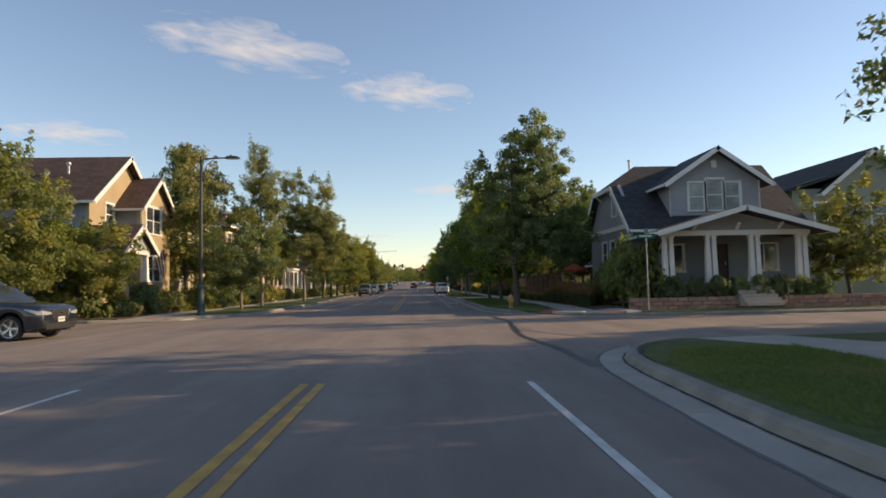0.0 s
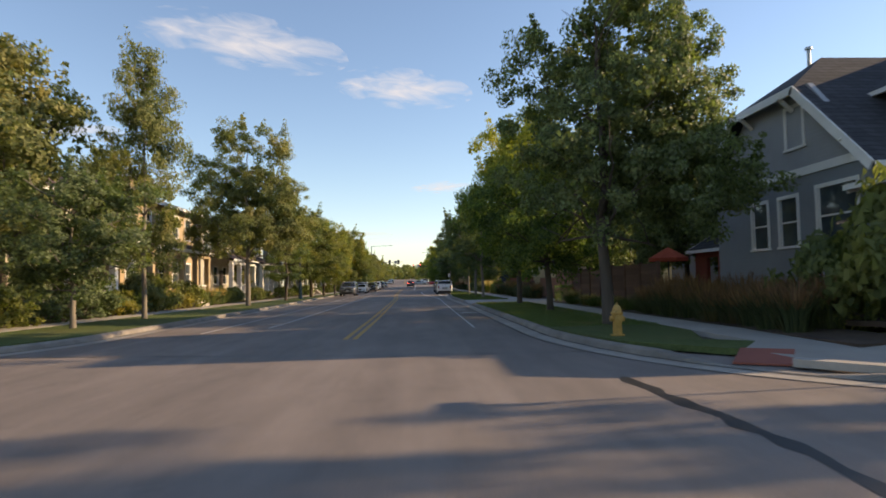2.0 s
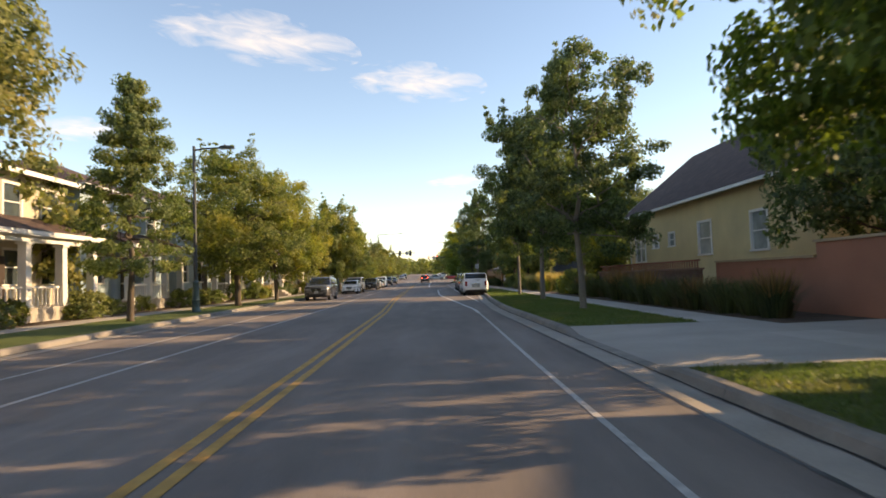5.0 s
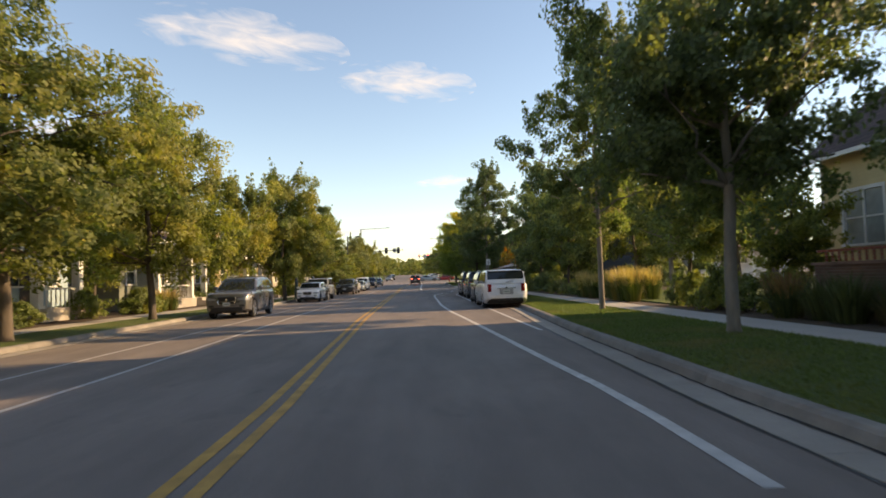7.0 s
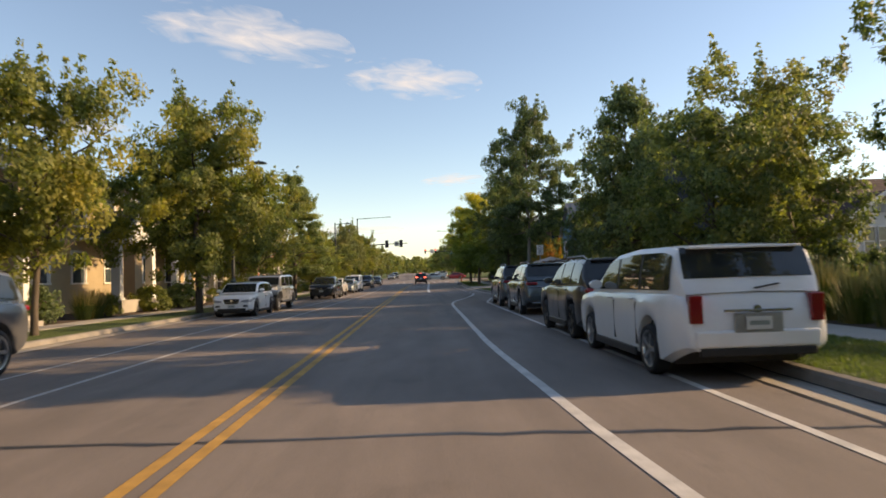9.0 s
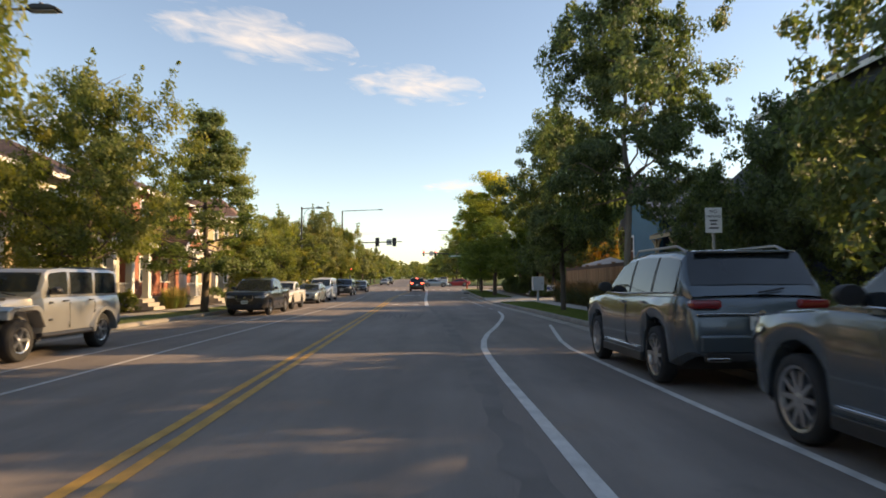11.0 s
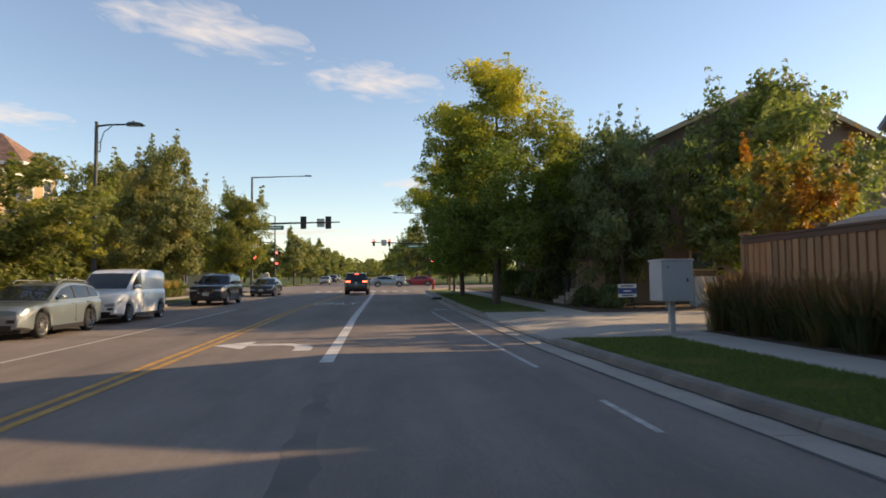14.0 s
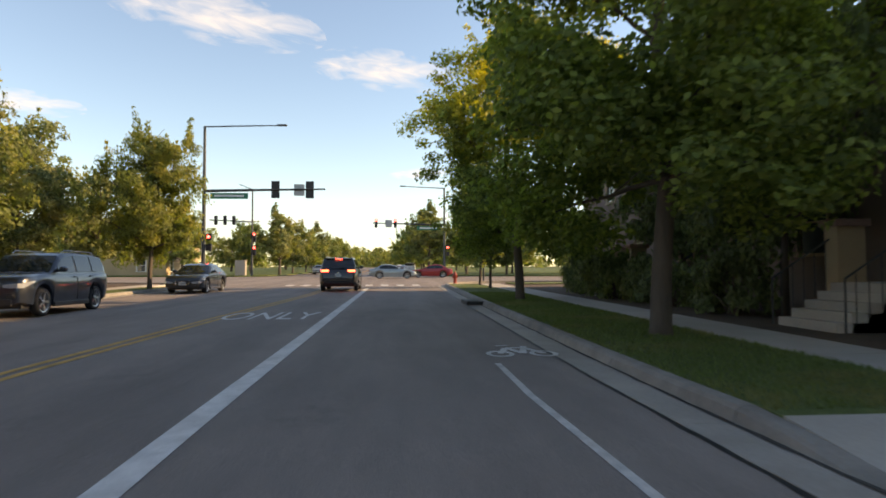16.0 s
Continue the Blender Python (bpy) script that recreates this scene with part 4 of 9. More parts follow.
def tree(kind, x, y, height, radius, leaves, label, bark=None, turn=None, z=None, seed=0, near=False):
    """One tree: trunk with limbs, and its crown."""
    rng = random.Random(int(x * 31 + y * 17) + seed)
    variant = (kind, rng.randint(0, 1) if kind in ("broad", "dense", "tall", "maple", "small", "far") else 0, near, (x > 8.5 or x < -12.5) and kind not in ("far", "far_tall"))
    back = variant[3]
    h0, r0, clear, shape, clumps, per, leaf, clump, trunk_r, gap = TREE_KINDS[kind]
    if variant not in PROTO:
        if near:
            per, leaf = int(per * 2.0), leaf * 0.66
        elif back:
            per, leaf, clump = int(per * 0.95), leaf * 1.22, clump * 1.1
        elif leaf < 0.3:
            per, leaf, clump = int(per * 1.95), leaf * 0.84, clump * 1.08
        g, v, f = tree_meshes(len(kind) * 13 + variant[1] * 101 + 5, h0, r0, clear, shape, clumps, per, leaf, clump, trunk_r, gap, not near, MASSES.get(kind))
        tm = bpy.data.meshes.new("trunk")
        tm.from_pydata(g.v, [], g.f)
        tm.shade_smooth()
        tm.materials.append(BARK)
        PROTO[variant] = (tm, mesh_from_arrays("crown", v, f, [LEAF_MID]))
    tm, cm = PROTO[variant]
    ob = thing("tree", label, "tree")
    s, q = height / h0, radius / r0
    ob.matrix_world = pose(x, y, (rise(y) + 0.15) if z is None else z, 0, 0, rng.uniform(0, 360) if turn is None else turn) @ Matrix.Diagonal((q, q, s, 1))
    for name, me, mat in (("trunk", tm, bark or BARK), ("crown", cm, leaves)):
        o = part(name, me, mat, ob)
        o.material_slots[0].link = "OBJECT"
        o.material_slots[0].material = mat
    return ob


T_ASH = "street tree with a dark green crown and bare lower trunk"
T_SUNLIT = "street tree with green leaves yellowing to a sunlit-coloured top"
T_LOC = "slender tree with fine light green leaves in layers"
# east verge, from the side street northward
tree("twin", 5.7, 36.4, 10.7, 4.0, LEAF_DARK, "tall dark green tree on the corner verge", turn=0, near=True)
tree("maple", 6.0, 45.7, 8.6, 3.4, LEAF_LIME, T_SUNLIT, near=True)
tree("maple", 6.2, 55.0, 10.4, 3.7, LEAF_LIME, T_SUNLIT, seed=3, near=True)
tree("lacy", 5.9, 72.0, 9.8, 3.3, LEAF_DARK, T_ASH, PALE_BARK, near=True)
tree("ash", 6.2, 82.1, 9.9, 3.1, LEAF_DARK, T_ASH, PALE_BARK, near=True)
tree("high", 6.3, 91.6, 10.4, 2.9, LEAF_MID, "open-crowned street tree on the sunlit verge", PALE_BARK, near=True)
tree("sparse", 12.6, 114.0, 9.6, 3.0, LEAF_OLIVE, "pale-trunked garden tree with thin foliage", PALE_BARK)
tree("sparse", 13.5, 103.5, 9.4, 3.3, LEAF_MID, "open garden tree behind tall grasses", PALE_BARK)
tree("tall", 9.9, 121.5, 10.8, 2.9, LEAF_DARK, "dense dark garden tree beside a house")
tree("dense", 12.2, 131.0, 7.8, 2.8, LEAF_DARK, "dark dense tree before a navy house")
tree("high", 6.25, 130.3, 12.4, 3.45, LEAF_DARK, T_ASH, PALE_BARK, near=True)
tree("ash", 6.15, 139.3, 9.2, 2.85, LEAF_DARK, T_ASH, near=True)
tree("full", 6.1, 168.0, 11.9, 4.3, LEAF_CROWN, "broad maple with green and golden leaves", BARK, turn=140, near=True)
tree("full", 5.9, 179.2, 10.6, 3.8, LEAF_LIME, "maple with green and golden leaves", near=True)
tree("small", 6.6, 190.5, 6.2, 2.0, LEAF_MID, "young slim street tree on the verge")
tree("small", 6.8, 196.0, 6.4, 2.1, LEAF_GOLD, "young slim street tree on the verge")
tree("dense", 10.7, 164.4, 7.8, 2.5, LEAF_DARK, "dark leafy tree against a brick building")
tree("dense", 10.6, 171.5, 9.2, 2.8, LEAF_DARK, "dark leafy tree against a brick building")
tree("dense", 12.0, 179.5, 8.4, 3.0, LEAF_DARK, "dark leafy tree against a brick building")
tree("dense", 16.6, 163.4, 9.6, 4.2, LEAF_MID, "leafy green tree beside the driveway")
tree("small", 12.2, 155.3, 4.7, 1.7, LEAF_ORANGE, "small tree with orange autumn leaves behind a fence")
tree("broad", 12.2, 126.4, 6.6, 2.6, LEAF_DARK, "dark dense tree before a navy house")
tree("dense", 10.0, 112.5, 7.4, 2.8, LEAF_MID, "leafy garden tree behind parked cars")
tree("tall", 17.0, 119.5, 10.2, 3.3, LEAF_MID, "open garden tree near a cottage", PALE_BARK)
tree("sparse", 20.5, 112.0, 9.0, 3.2, LEAF_OLIVE, "open garden tree near a cottage", PALE_BARK)
# next five trees stand out of view, added to shade the near road
tree("dense", 26.0, 16.5, 9.5, 4.6, LEAF_DARK, "large unseen shade tree on the corner lot")
tree("dense", 30.0, 6.0, 10.0, 5.0, LEAF_DARK, "large unseen shade tree on the corner lot")
tree("broad", 17.5, 4.0, 10.0, 4.6, LEAF_DARK, "large unseen shade tree on the corner lot")
tree("broad", 11.8, 4.6, 9.5, 4.6, LEAF_DARK, "spreading dark tree over the corner lot")
tree("dense", 19.5, 11.5, 9.0, 4.6, LEAF_DARK, "large unseen shade tree on the corner lot")
tree("dense", 12.4, 60.9, 8.4, 3.3, LEAF_DARK, "dark tree behind the garden wall")
tree("broad", 13.7, 49.4, 9.0, 3.5, LEAF_DARK, "dark tree behind a wooden fence")
tree("tall", 17.0, 103.0, 10.0, 3.2, LEAF_MID, "open garden tree behind tall grasses")
tree("tall", 16.5, 108.2, 10.2, 3.2, LEAF_MID, "leafy garden tree near a cottage")
tree("tall", 18.6, 137.2, 11.0, 2.2, LEAF_DARK, "narrow dark tree between two houses")
# unseen tree, added to streak the crossing with shade
tree("sparse", 26.2, 27.2, 12.6, 2.3, LEAF_DARK, "tall unseen shade tree added along the side street")
tree("dense", 11.6, 136.2, 6.4, 2.0, LEAF_DARK, "dark dense tree behind the cedar fence")
tree("small", 23.4, 33.5, 5.8, 2.9, LEAF_OLIVE, "pale green garden tree beside a porch")
tree("broad", 14.4, 12.6, 9.5, 4.2, LEAF_DARK, "spreading dark tree over the corner lot")
tree("dense", 13.8, 66.6, 8.6, 3.2, LEAF_DARK, "dark tree behind the garden wall")
tree("broad", 17.2, 65.5, 10.4, 3.8, LEAF_DARK, "dark tree behind the garden wall")
tree("broad", 15.5, 43.6, 8.2, 3.0, LEAF_DARK, "dark tree behind a wooden fence")
tree("small", 11.4, 88.4, 3.9, 1.6, LEAF_GOLD, "small yellow-green garden tree by the brick wall's end")
# west verge
tree("small", -10.95, 39.8, 5.3, 2.5, LEAF_DARK, "small round dark tree on the verge", PALE_BARK)
tree("airy", -11.1, 45.6, 12.0, 2.2, LEAF_OLIVE, "tall airy street tree with thin top", PALE_BARK)
tree("tall", -15.8, 44.0, 11.6, 3.7, LEAF_OLIVE, "tall olive green garden tree with bare twigs")
tree("crooked", -10.9, 61.2, 12.6, 4.6, LEAF_OLIVE, "large pale-barked street tree with open crown", PALE_BARK, turn=0)
tree("cone", -10.95, 73.6, 9.4, 2.6, LEAF_MID, T_ASH)
tree("broad", -11.0, 87.0, 9.2, 4.7, LEAF_GOLD, "round-crowned street tree with low branches")
tree("dense", -11.0, 96.2, 9.6, 4.2, LEAF_GOLD, "dense round street tree in warm light")
tree("small", -11.2, 108.2, 7.9, 2.6, LEAF_GOLD, T_LOC)
tree("maple", -10.6, 119.3, 10.0, 3.8, LEAF_GOLD, "broad street tree with green and yellow leaves")
tree("dense", -11.6, 132.0, 8.8, 3.2, LEAF_GOLD, "street tree with golden top")
tree("cone", -10.9, 141.3, 10.0, 3.8, LEAF_MID, "cone-shaped street tree in feathery layers")
tree("small", -11.0, 149.6, 4.6, 2.6, LEAF_GOLD, T_LOC)
tree("small", -11.1, 159.8, 5.3, 3.2, LEAF_GOLD, T_LOC)
tree("maple", -11.0, 173.5, 8.3, 3.2, LEAF_OLIVE, "round street tree beside parked cars")
tree("maple", -11.0, 191.0, 8.4, 2.8, LEAF_GOLD, "round street tree near the crossing")
tree("dense", -16.2, 178.8, 8.4, 3.4, LEAF_GOLD, "golden-leaved tree behind the sidewalk")
tree("dense", -17.5, 184.5, 9.2, 4.0, LEAF_GOLD, "golden-leaved tree behind the sidewalk")
tree("dense", -18.5, 192.5, 9.0, 4.0, LEAF_OLIVE, "golden-leaved tree behind the sidewalk")
tree("far", -18.0, 201.0, 8.0, 3.0, LEAF_OLIVE, "olive green tree near the crossing")
tree("dense", -17.2, 25.4, 7.6, 3.4, LEAF_GOLD, "bright green tree on the side street corner")
tree("broad", -16.6, 102.5, 8.0, 3.0, LEAF_OLIVE, "garden tree between two houses")
tree("far", -18.5, 133.5, 9.0, 3.4, LEAF_GOLD, "golden garden tree between houses")
tree("far", -17.5, 78.0, 7.5, 3.0, LEAF_OLIVE, "garden tree between two houses")
tree("small", -15.8, 31.0, 4.7, 2.4, LEAF_GOLD, "low yellow-green tree before a porch")
# beyond the second crossing
rng = random.Random(4)
for i in range(11):
    y = 243 + i * 16 + rng.uniform(-3, 3)
    for side in (-1, 1):
        cx = lerp_at(CENTRE, y) + (side * 10.6 if side > 0 else -9.8)
        tree("far" if i % 3 else "far_tall", cx + rng.uniform(-0.5, 0.8) * side, y, rng.uniform(7.5, 10.5), rng.uniform(3.0, 4.2), rng.choice([LEAF_OLIVE, LEAF_MID, LEAF_GOLD]), "avenue tree beyond the crossing")
for i in range(12):
    y = 262 + i * 24 + rng.uniform(-4, 4)
    for side in (-1, 1):
        tree("far", lerp_at(CENTRE, y) + side * rng.uniform(20, 34), y, rng.uniform(6.5, 9.5), rng.uniform(4, 5.5), rng.choice([LEAF_OLIVE, LEAF_MID]), "distant tree in a yard")
for x, y, h in ((-24, 236, 8), (-32, 228, 7), (-38, 240, 9), (16, 238, 10), (24, 236, 8), (31, 242, 9), (11.5, 244, 9), (-18, 246, 7.5), (-28, 250, 9), (-45, 246, 8.5), (-52, 252, 9), (-60, 244, 9), (19, 250, 9.5), (28, 252, 9), (38, 246, 9), (46, 252, 9.5), (54, 244, 9)):
    tree("far", x, y, h, 3.4, LEAF_MID, "tree on the far corner of the crossing")

# far woods close the view
nr = np.random.default_rng(8)
cs, rs = [], []
for k in range(950):
    a = nr.uniform(-0.9, 0.9)
    d = nr.uniform(480, 900)
    x = math.sin(a) * d
    if abs(x - lerp_at(CENTRE, min(890, d))) < 12 and d < 540:
        continue
    cs.append((x, math.cos(a) * d, rise(d) + nr.uniform(1, 9)))
    rs.append(nr.uniform(3, 6.5))
for k in range(140):
    d = nr.uniform(545, 640)
    cs.append((lerp_at(CENTRE, d) + nr.uniform(-34, 34), d, rise(d) + nr.uniform(0.5, 11)))
    rs.append(nr.uniform(2.5, 5))
v, f = leaf_cloud(nr, np.array(cs), np.array(rs), 36, 2.6, tri=True)
tagged(part("far_woods", mesh_from_arrays("far_woods", v, f, [LEAF_OLIVE]), LEAF_OLIVE), "distant belt of mixed olive trees", "woods", "", "stuff")


SHRUBS = {}


def shrub(x, y, r, h, leaves, label="rounded green garden shrub", z=None, kind="shrub"):
    """A shrub: woody stems under a skin of leaf clumps."""
    rng = random.Random(int(x * 13 + y * 7))
    k = rng.randint(0, 2)
    if k not in SHRUBS:
        nr = np.random.default_rng(40 + k)
        cs, rs = [], []
        g = G()
        for i in range(70):
            a, t = nr.uniform(0, 6.28), nr.uniform(0.05, 1)
            q = math.sqrt(max(0, 1 - (t * 0.95) ** 2)) * (1 + 0.2 * math.sin(3 * a + k)) * nr.uniform(0.5, 1.0)
            cs.append((math.cos(a) * q, math.sin(a) * q, t * (1 + 0.12 * math.sin(2 * a))))
            rs.append(nr.uniform(0.15, 0.3))
            if i % 7 == 0:
                g.tube([(0.05 * math.cos(a), 0.05 * math.sin(a), -0.1), (cs[-1][0] * 0.5, cs[-1][1] * 0.5, cs[-1][2] * 0.55), cs[-1]], [0.03, 0.02, 0.008], 5)
        v, f = leaf_cloud(nr, np.array(cs), np.array(rs), 50, 0.13, tri=True)
        sm = bpy.data.meshes.new("stem_base")
        sm.from_pydata(g.v, [], g.f)
        sm.materials.append(BARK)
        SHRUBS[k] = (mesh_from_arrays("foliage", v, f, [LEAF_MID]), sm)
    ob = thing(kind, label, "shrub")
    ob.matrix_world = pose(x, y, (rise(y) + 0.16) if z is None else z, 0, 0, rng.uniform(0, 360)) @ Matrix.Diagonal((r, r, h, 1))
    for name, me, mat in (("foliage", SHRUBS[k][0], leaves), ("stem_base", SHRUBS[k][1], BARK)):
        o = part(name, me, mat, ob)
        o.material_slots[0].link = "OBJECT"
        o.material_slots[0].material = mat
    return ob


def hedge(x, y, w, d, h, label, leaves=None):
    """A clipped hedge: a block of small leaves over woody stems."""
    nr = np.random.default_rng(int(abs(x) * 7 + y))
    n = int(w * d * 60 + (w + d) * h * 60)
    c = np.stack([nr.uniform(-w / 2, w / 2, n), nr.uniform(-d / 2, d / 2, n), nr.uniform(0.05, h, n)], 1)
    side = nr.integers(0, 3, n)
    c[side == 0, 2] = h - nr.uniform(0, 0.08, (side == 0).sum())
    c[side == 1, 0] = np.sign(c[side == 1, 0]) * (w / 2 - nr.uniform(0, 0.06, (side == 1).sum()))
    c[side == 2, 1] = np.sign(c[side == 2, 1]) * (d / 2 - nr.uniform(0, 0.06, (side == 2).sum()))
    v, f = leaf_cloud(nr, c, np.full(n, 0.11), 14, 0.075, tri=True)
    ob = thing("hedge", label, "hedge", (x, y, rise(y) + 0.16))
    part("foliage", mesh_from_arrays("foliage", v, f, [LEAF_DARK]), leaves or LEAF_DARK, ob)
    return ob


TUFTS = {}


def grass_tuft(x, y, r, h, plumes=True, label="", z=None, blade=None):
    """A clump of tall ornamental grass with arching blades and feathery plumes."""
    rng = random.Random(int(x * 19 + y * 23))
    k = rng.randint(0, 2)
    if k not in TUFTS:
        nr = np.random.default_rng(70 + k)

        def blades(n, spread, lo, hi, width, lean):
            v = []
            for i in range(n):
                a, q = nr.uniform(0, 6.28), nr.uniform(0, 0.45)
                d = np.array([math.cos(a), math.sin(a), 0])
                s = np.array([-d[1], d[0], 0]) * width
                b = d * q * spread
                hh, l = nr.uniform(lo, hi), nr.uniform(0.15, lean)
                m = b + d * l * 0.35 + np.array([0, 0, hh * 0.6])
                e = b + d * l + np.array([0, 0, hh])
                v += [b - s, b + s, m + s, m - s, m - s, m + s, e + s * 0.2, e - s * 0.2]
            return np.array(v), np.arange(len(v)).reshape(-1, 4)
        v1, f1 = blades(330, 1.0, 0.45, 0.85, 0.011, 0.75)
        v2, f2 = blades(190, 0.95, 0.72, 1.08, 0.019, 0.5)
        v2 = v2.reshape(-1, 8, 3)[:, 4:, :].reshape(-1, 3)
        TUFTS[k] = (mesh_from_arrays("blades", v1, f1, [REED]), mesh_from_arrays("plumes", v2, np.arange(len(v2)).reshape(-1, 4), [PLUME]))
    ob = thing("ornamental_grass", label or "clump of tall ornamental grass with tan plumes", "ornamental grass")
    ob.matrix_world = pose(x, y, (rise(y) + 0.15) if z is None else z, 0, 0, rng.uniform(0, 360)) @ Matrix.Diagonal((r, r, h, 1))
    o = part("blades", TUFTS[k][0], REED, ob)
    if blade:
        o.material_slots[0].link = "OBJECT"
        o.material_slots[0].material = blade
    if plumes:
        o = part("plumes", TUFTS[k][1], PLUME, ob, "reddish feathery plumes" if blade else "tan feathery plumes")
        if blade:
            o.material_slots[0].link = "OBJECT"
            o.material_slots[0].material = PLUME_RED
    return ob


rng = random.Random(21)
# east beds: shrubs and grasses before fences and walls
for i in range(11):
    for j in range(2):
        grass_tuft(8.85 + j * 0.85 + rng.uniform(-0.1, 0.2), 32.6 + i * 0.98 + 0.4 * j, 0.85, rng.uniform(0.95, 1.25) + 0.2 * j, True, "dark ornamental grass with reddish plumes beside the sidewalk", blade=REED_DARK)
shrub(11.0, 31.8, 1.9, 2.9, LEAF_GOLD, "large rounded bush with yellow-green leaves", z=0.2)
shrub(10.2, 33.6, 1.3, 1.9, LEAF_MID, "rounded bush beside a house wall", z=0.2)
for i in range(10):
    grass_tuft(9.0 + rng.uniform(-0.2, 0.2), 43.0 + i * 1.25, 0.8, rng.uniform(0.5, 0.75), i % 3 == 0, "shaded clump of reddish ornamental grass")
for x, y, r, hh in ((15.2, 116.4, 1.2, 1.7), (17.4, 117.6, 1.4, 2.0), (19.8, 118.4, 1.3, 1.7), (22.4, 119.4, 1.4, 2.1), (13.2, 117.0, 1.1, 1.5), (21.0, 121.5, 1.2, 1.6)):
    shrub(x, y, r, hh, LEAF_DARK, "dark garden shrub before a cottage", z=rise(y) + 0.15)
hedge(9.5, 57.2, 1.1, 1.9, 0.95, "dark clipped block hedge beside the driveway")
hedge(-14.6, 66.0, 1.2, 8.0, 0.9, "long dark clipped hedge before a house")
shrub(9.4, 55.2, 0.6, 0.45, LEAF_DARK, "low dark shrub beside a fence")
for i in range(14):
    grass_tuft(9.1 + rng.uniform(-0.25, 0.35), 65.2 + i * 1.1, 0.95, rng.uniform(1.0, 1.4), i % 4 == 0, "clump of dark green ornamental grass by a wall", blade=REED_DARK)
for i in range(6):
    shrub(9.5 + rng.uniform(-0.2, 0.5), 86.6 + i * 1.15, rng.uniform(0.6, 0.9), rng.uniform(0.8, 1.4), (LEAF_GOLD, LEAF_MID)[i % 2], "loose yellow-green garden shrub")
for i in range(5):
    grass_tuft(9.4 + rng.uniform(-0.3, 0.3), 81.0 + i * 1.05, 0.95, rng.uniform(1.0, 1.4), i % 4 == 0, "clump of dark green ornamental grass by a brick wall", blade=REED_DARK)
for x, y in ((9.05, 96.6), (10.0, 96.9), (9.0, 97.5), (9.9, 97.8), (9.0, 98.4), (9.85, 98.9), (9.1, 99.2), (9.3, 102.0), (10.2, 101.7), (8.95, 102.4), (9.9, 102.6), (8.9, 103.5), (8.95, 104.6)):
    grass_tuft(x, y, 0.78, rng.uniform(1.2, 1.5), True, "sunlit clump of grass with golden plumes")
for i in range(6):
    shrub(9.3 + rng.uniform(-0.3, 0.6), 104.8 + i * 1.4, rng.uniform(0.6, 0.9), rng.uniform(0.6, 1.2), rng.choice([LEAF_MID, LEAF_OLIVE]))
for i in range(8):
    shrub(9.6 + rng.uniform(-0.3, 0.8), 113.5 + i * 1.9, rng.uniform(0.8, 1.2), rng.uniform(0.8, 1.5), rng.choice([LEAF_DARK, LEAF_MID]))
for i in range(20):
    grass_tuft(8.95 + rng.uniform(-0.15, 0.15), 131.5 + i * 1.08, 0.95, rng.uniform(1.15, 1.45), i > 6, "tall dark green grass along the cedar fence", blade=REED_DARK)
for i in range(3):
    grass_tuft(8.9 + i * 0.5, 153.2 + rng.uniform(-0.3, 0.3), 0.8, 1.35, True, "reddish plumed grass at the fence's end", blade=REED_DARK)
for i in range(3):
    shrub(9.6 + rng.uniform(-0.4, 0.8), 163.6 + i * 0.9, rng.uniform(0.5, 0.7), rng.uniform(0.6, 1.0), LEAF_DARK, "low shrub before the brick building")
for i in range(9):
    shrub(9.4 + rng.uniform(-0.1, 0.5), 172.0 + i * 1.5, rng.uniform(0.8, 1.0), rng.uniform(1.1, 1.6), LEAF_DARK, "clipped dark hedge shrub")
# west gardens
for i in range(44):
    y = 33.0 + i * 3.6 + rng.uniform(-1, 1)
    if rng.random() < 0.85:
        shrub(-14.6 + rng.uniform(-0.6, 0.4), y, rng.uniform(0.7, 1.1), rng.uniform(0.6, 1.2), rng.choice([LEAF_MID, LEAF_OLIVE, LEAF_GOLD, LEAF_DARK]), "leafy front garden shrub", z=rise(y) + 0.17)
for x, y, r, h, m in ((-18.5, 29.8, 2.2, 3.2, LEAF_OLIVE), (-20.5, 27.5, 2.2, 3.0, LEAF_OLIVE), (-16.4, 31.0, 1.6, 2.0, LEAF_MID), (-15.2, 48.2, 1.5, 1.9, LEAF_DARK), (-14.8, 52.5, 1.4, 1.4, LEAF_DARK), (-15.0, 35.0, 1.2, 1.5, LEAF_DARK), (-14.5, 70.5, 1.2, 1.0, LEAF_DARK), (-14.6, 113.6, 1.1, 1.2, LEAF_DARK), (-14.4, 127.0, 1.3, 1.2, LEAF_MID)):
    shrub(x, y, r, h, m, "large loose shrub before a house", z=0.2)
for x, y, r, h, m in ((-14.3, 37.5, 1.2, 1.2, LEAF_OLIVE), (-14.0, 40.6, 1.3, 1.1, LEAF_GOLD), (-14.5, 43.2, 1.5, 1.5, LEAF_DARK), (-14.2, 46.6, 1.5, 1.4, LEAF_DARK), (-14.0, 49.6, 1.2, 1.0, LEAF_GOLD), (-14.3, 55.2, 1.3, 1.7, LEAF_OLIVE), (-14.2, 58.8, 1.2, 1.5, LEAF_GOLD), (-14.4, 52.9, 1.5, 1.8, LEAF_OLIVE), (-14.2, 102.6, 1.0, 1.2, LEAF_GOLD), (-14.4, 76.8, 1.2, 1.1, LEAF_OLIVE), (-14.3, 123.0, 1.1, 1.1, LEAF_GOLD), (-14.2, 136.2, 1.3, 1.5, LEAF_GOLD)):
    shrub(x, y, r, h, m, "full leafy shrub in a front garden", z=0.18)
for i in range(3):
    shrub(-15.8 + i * 0.75, 32.2 + 0.25 * (i % 2), 0.55, 0.6, LEAF_OLIVE, "low grey-green shrub in a corner bed", z=0.17)
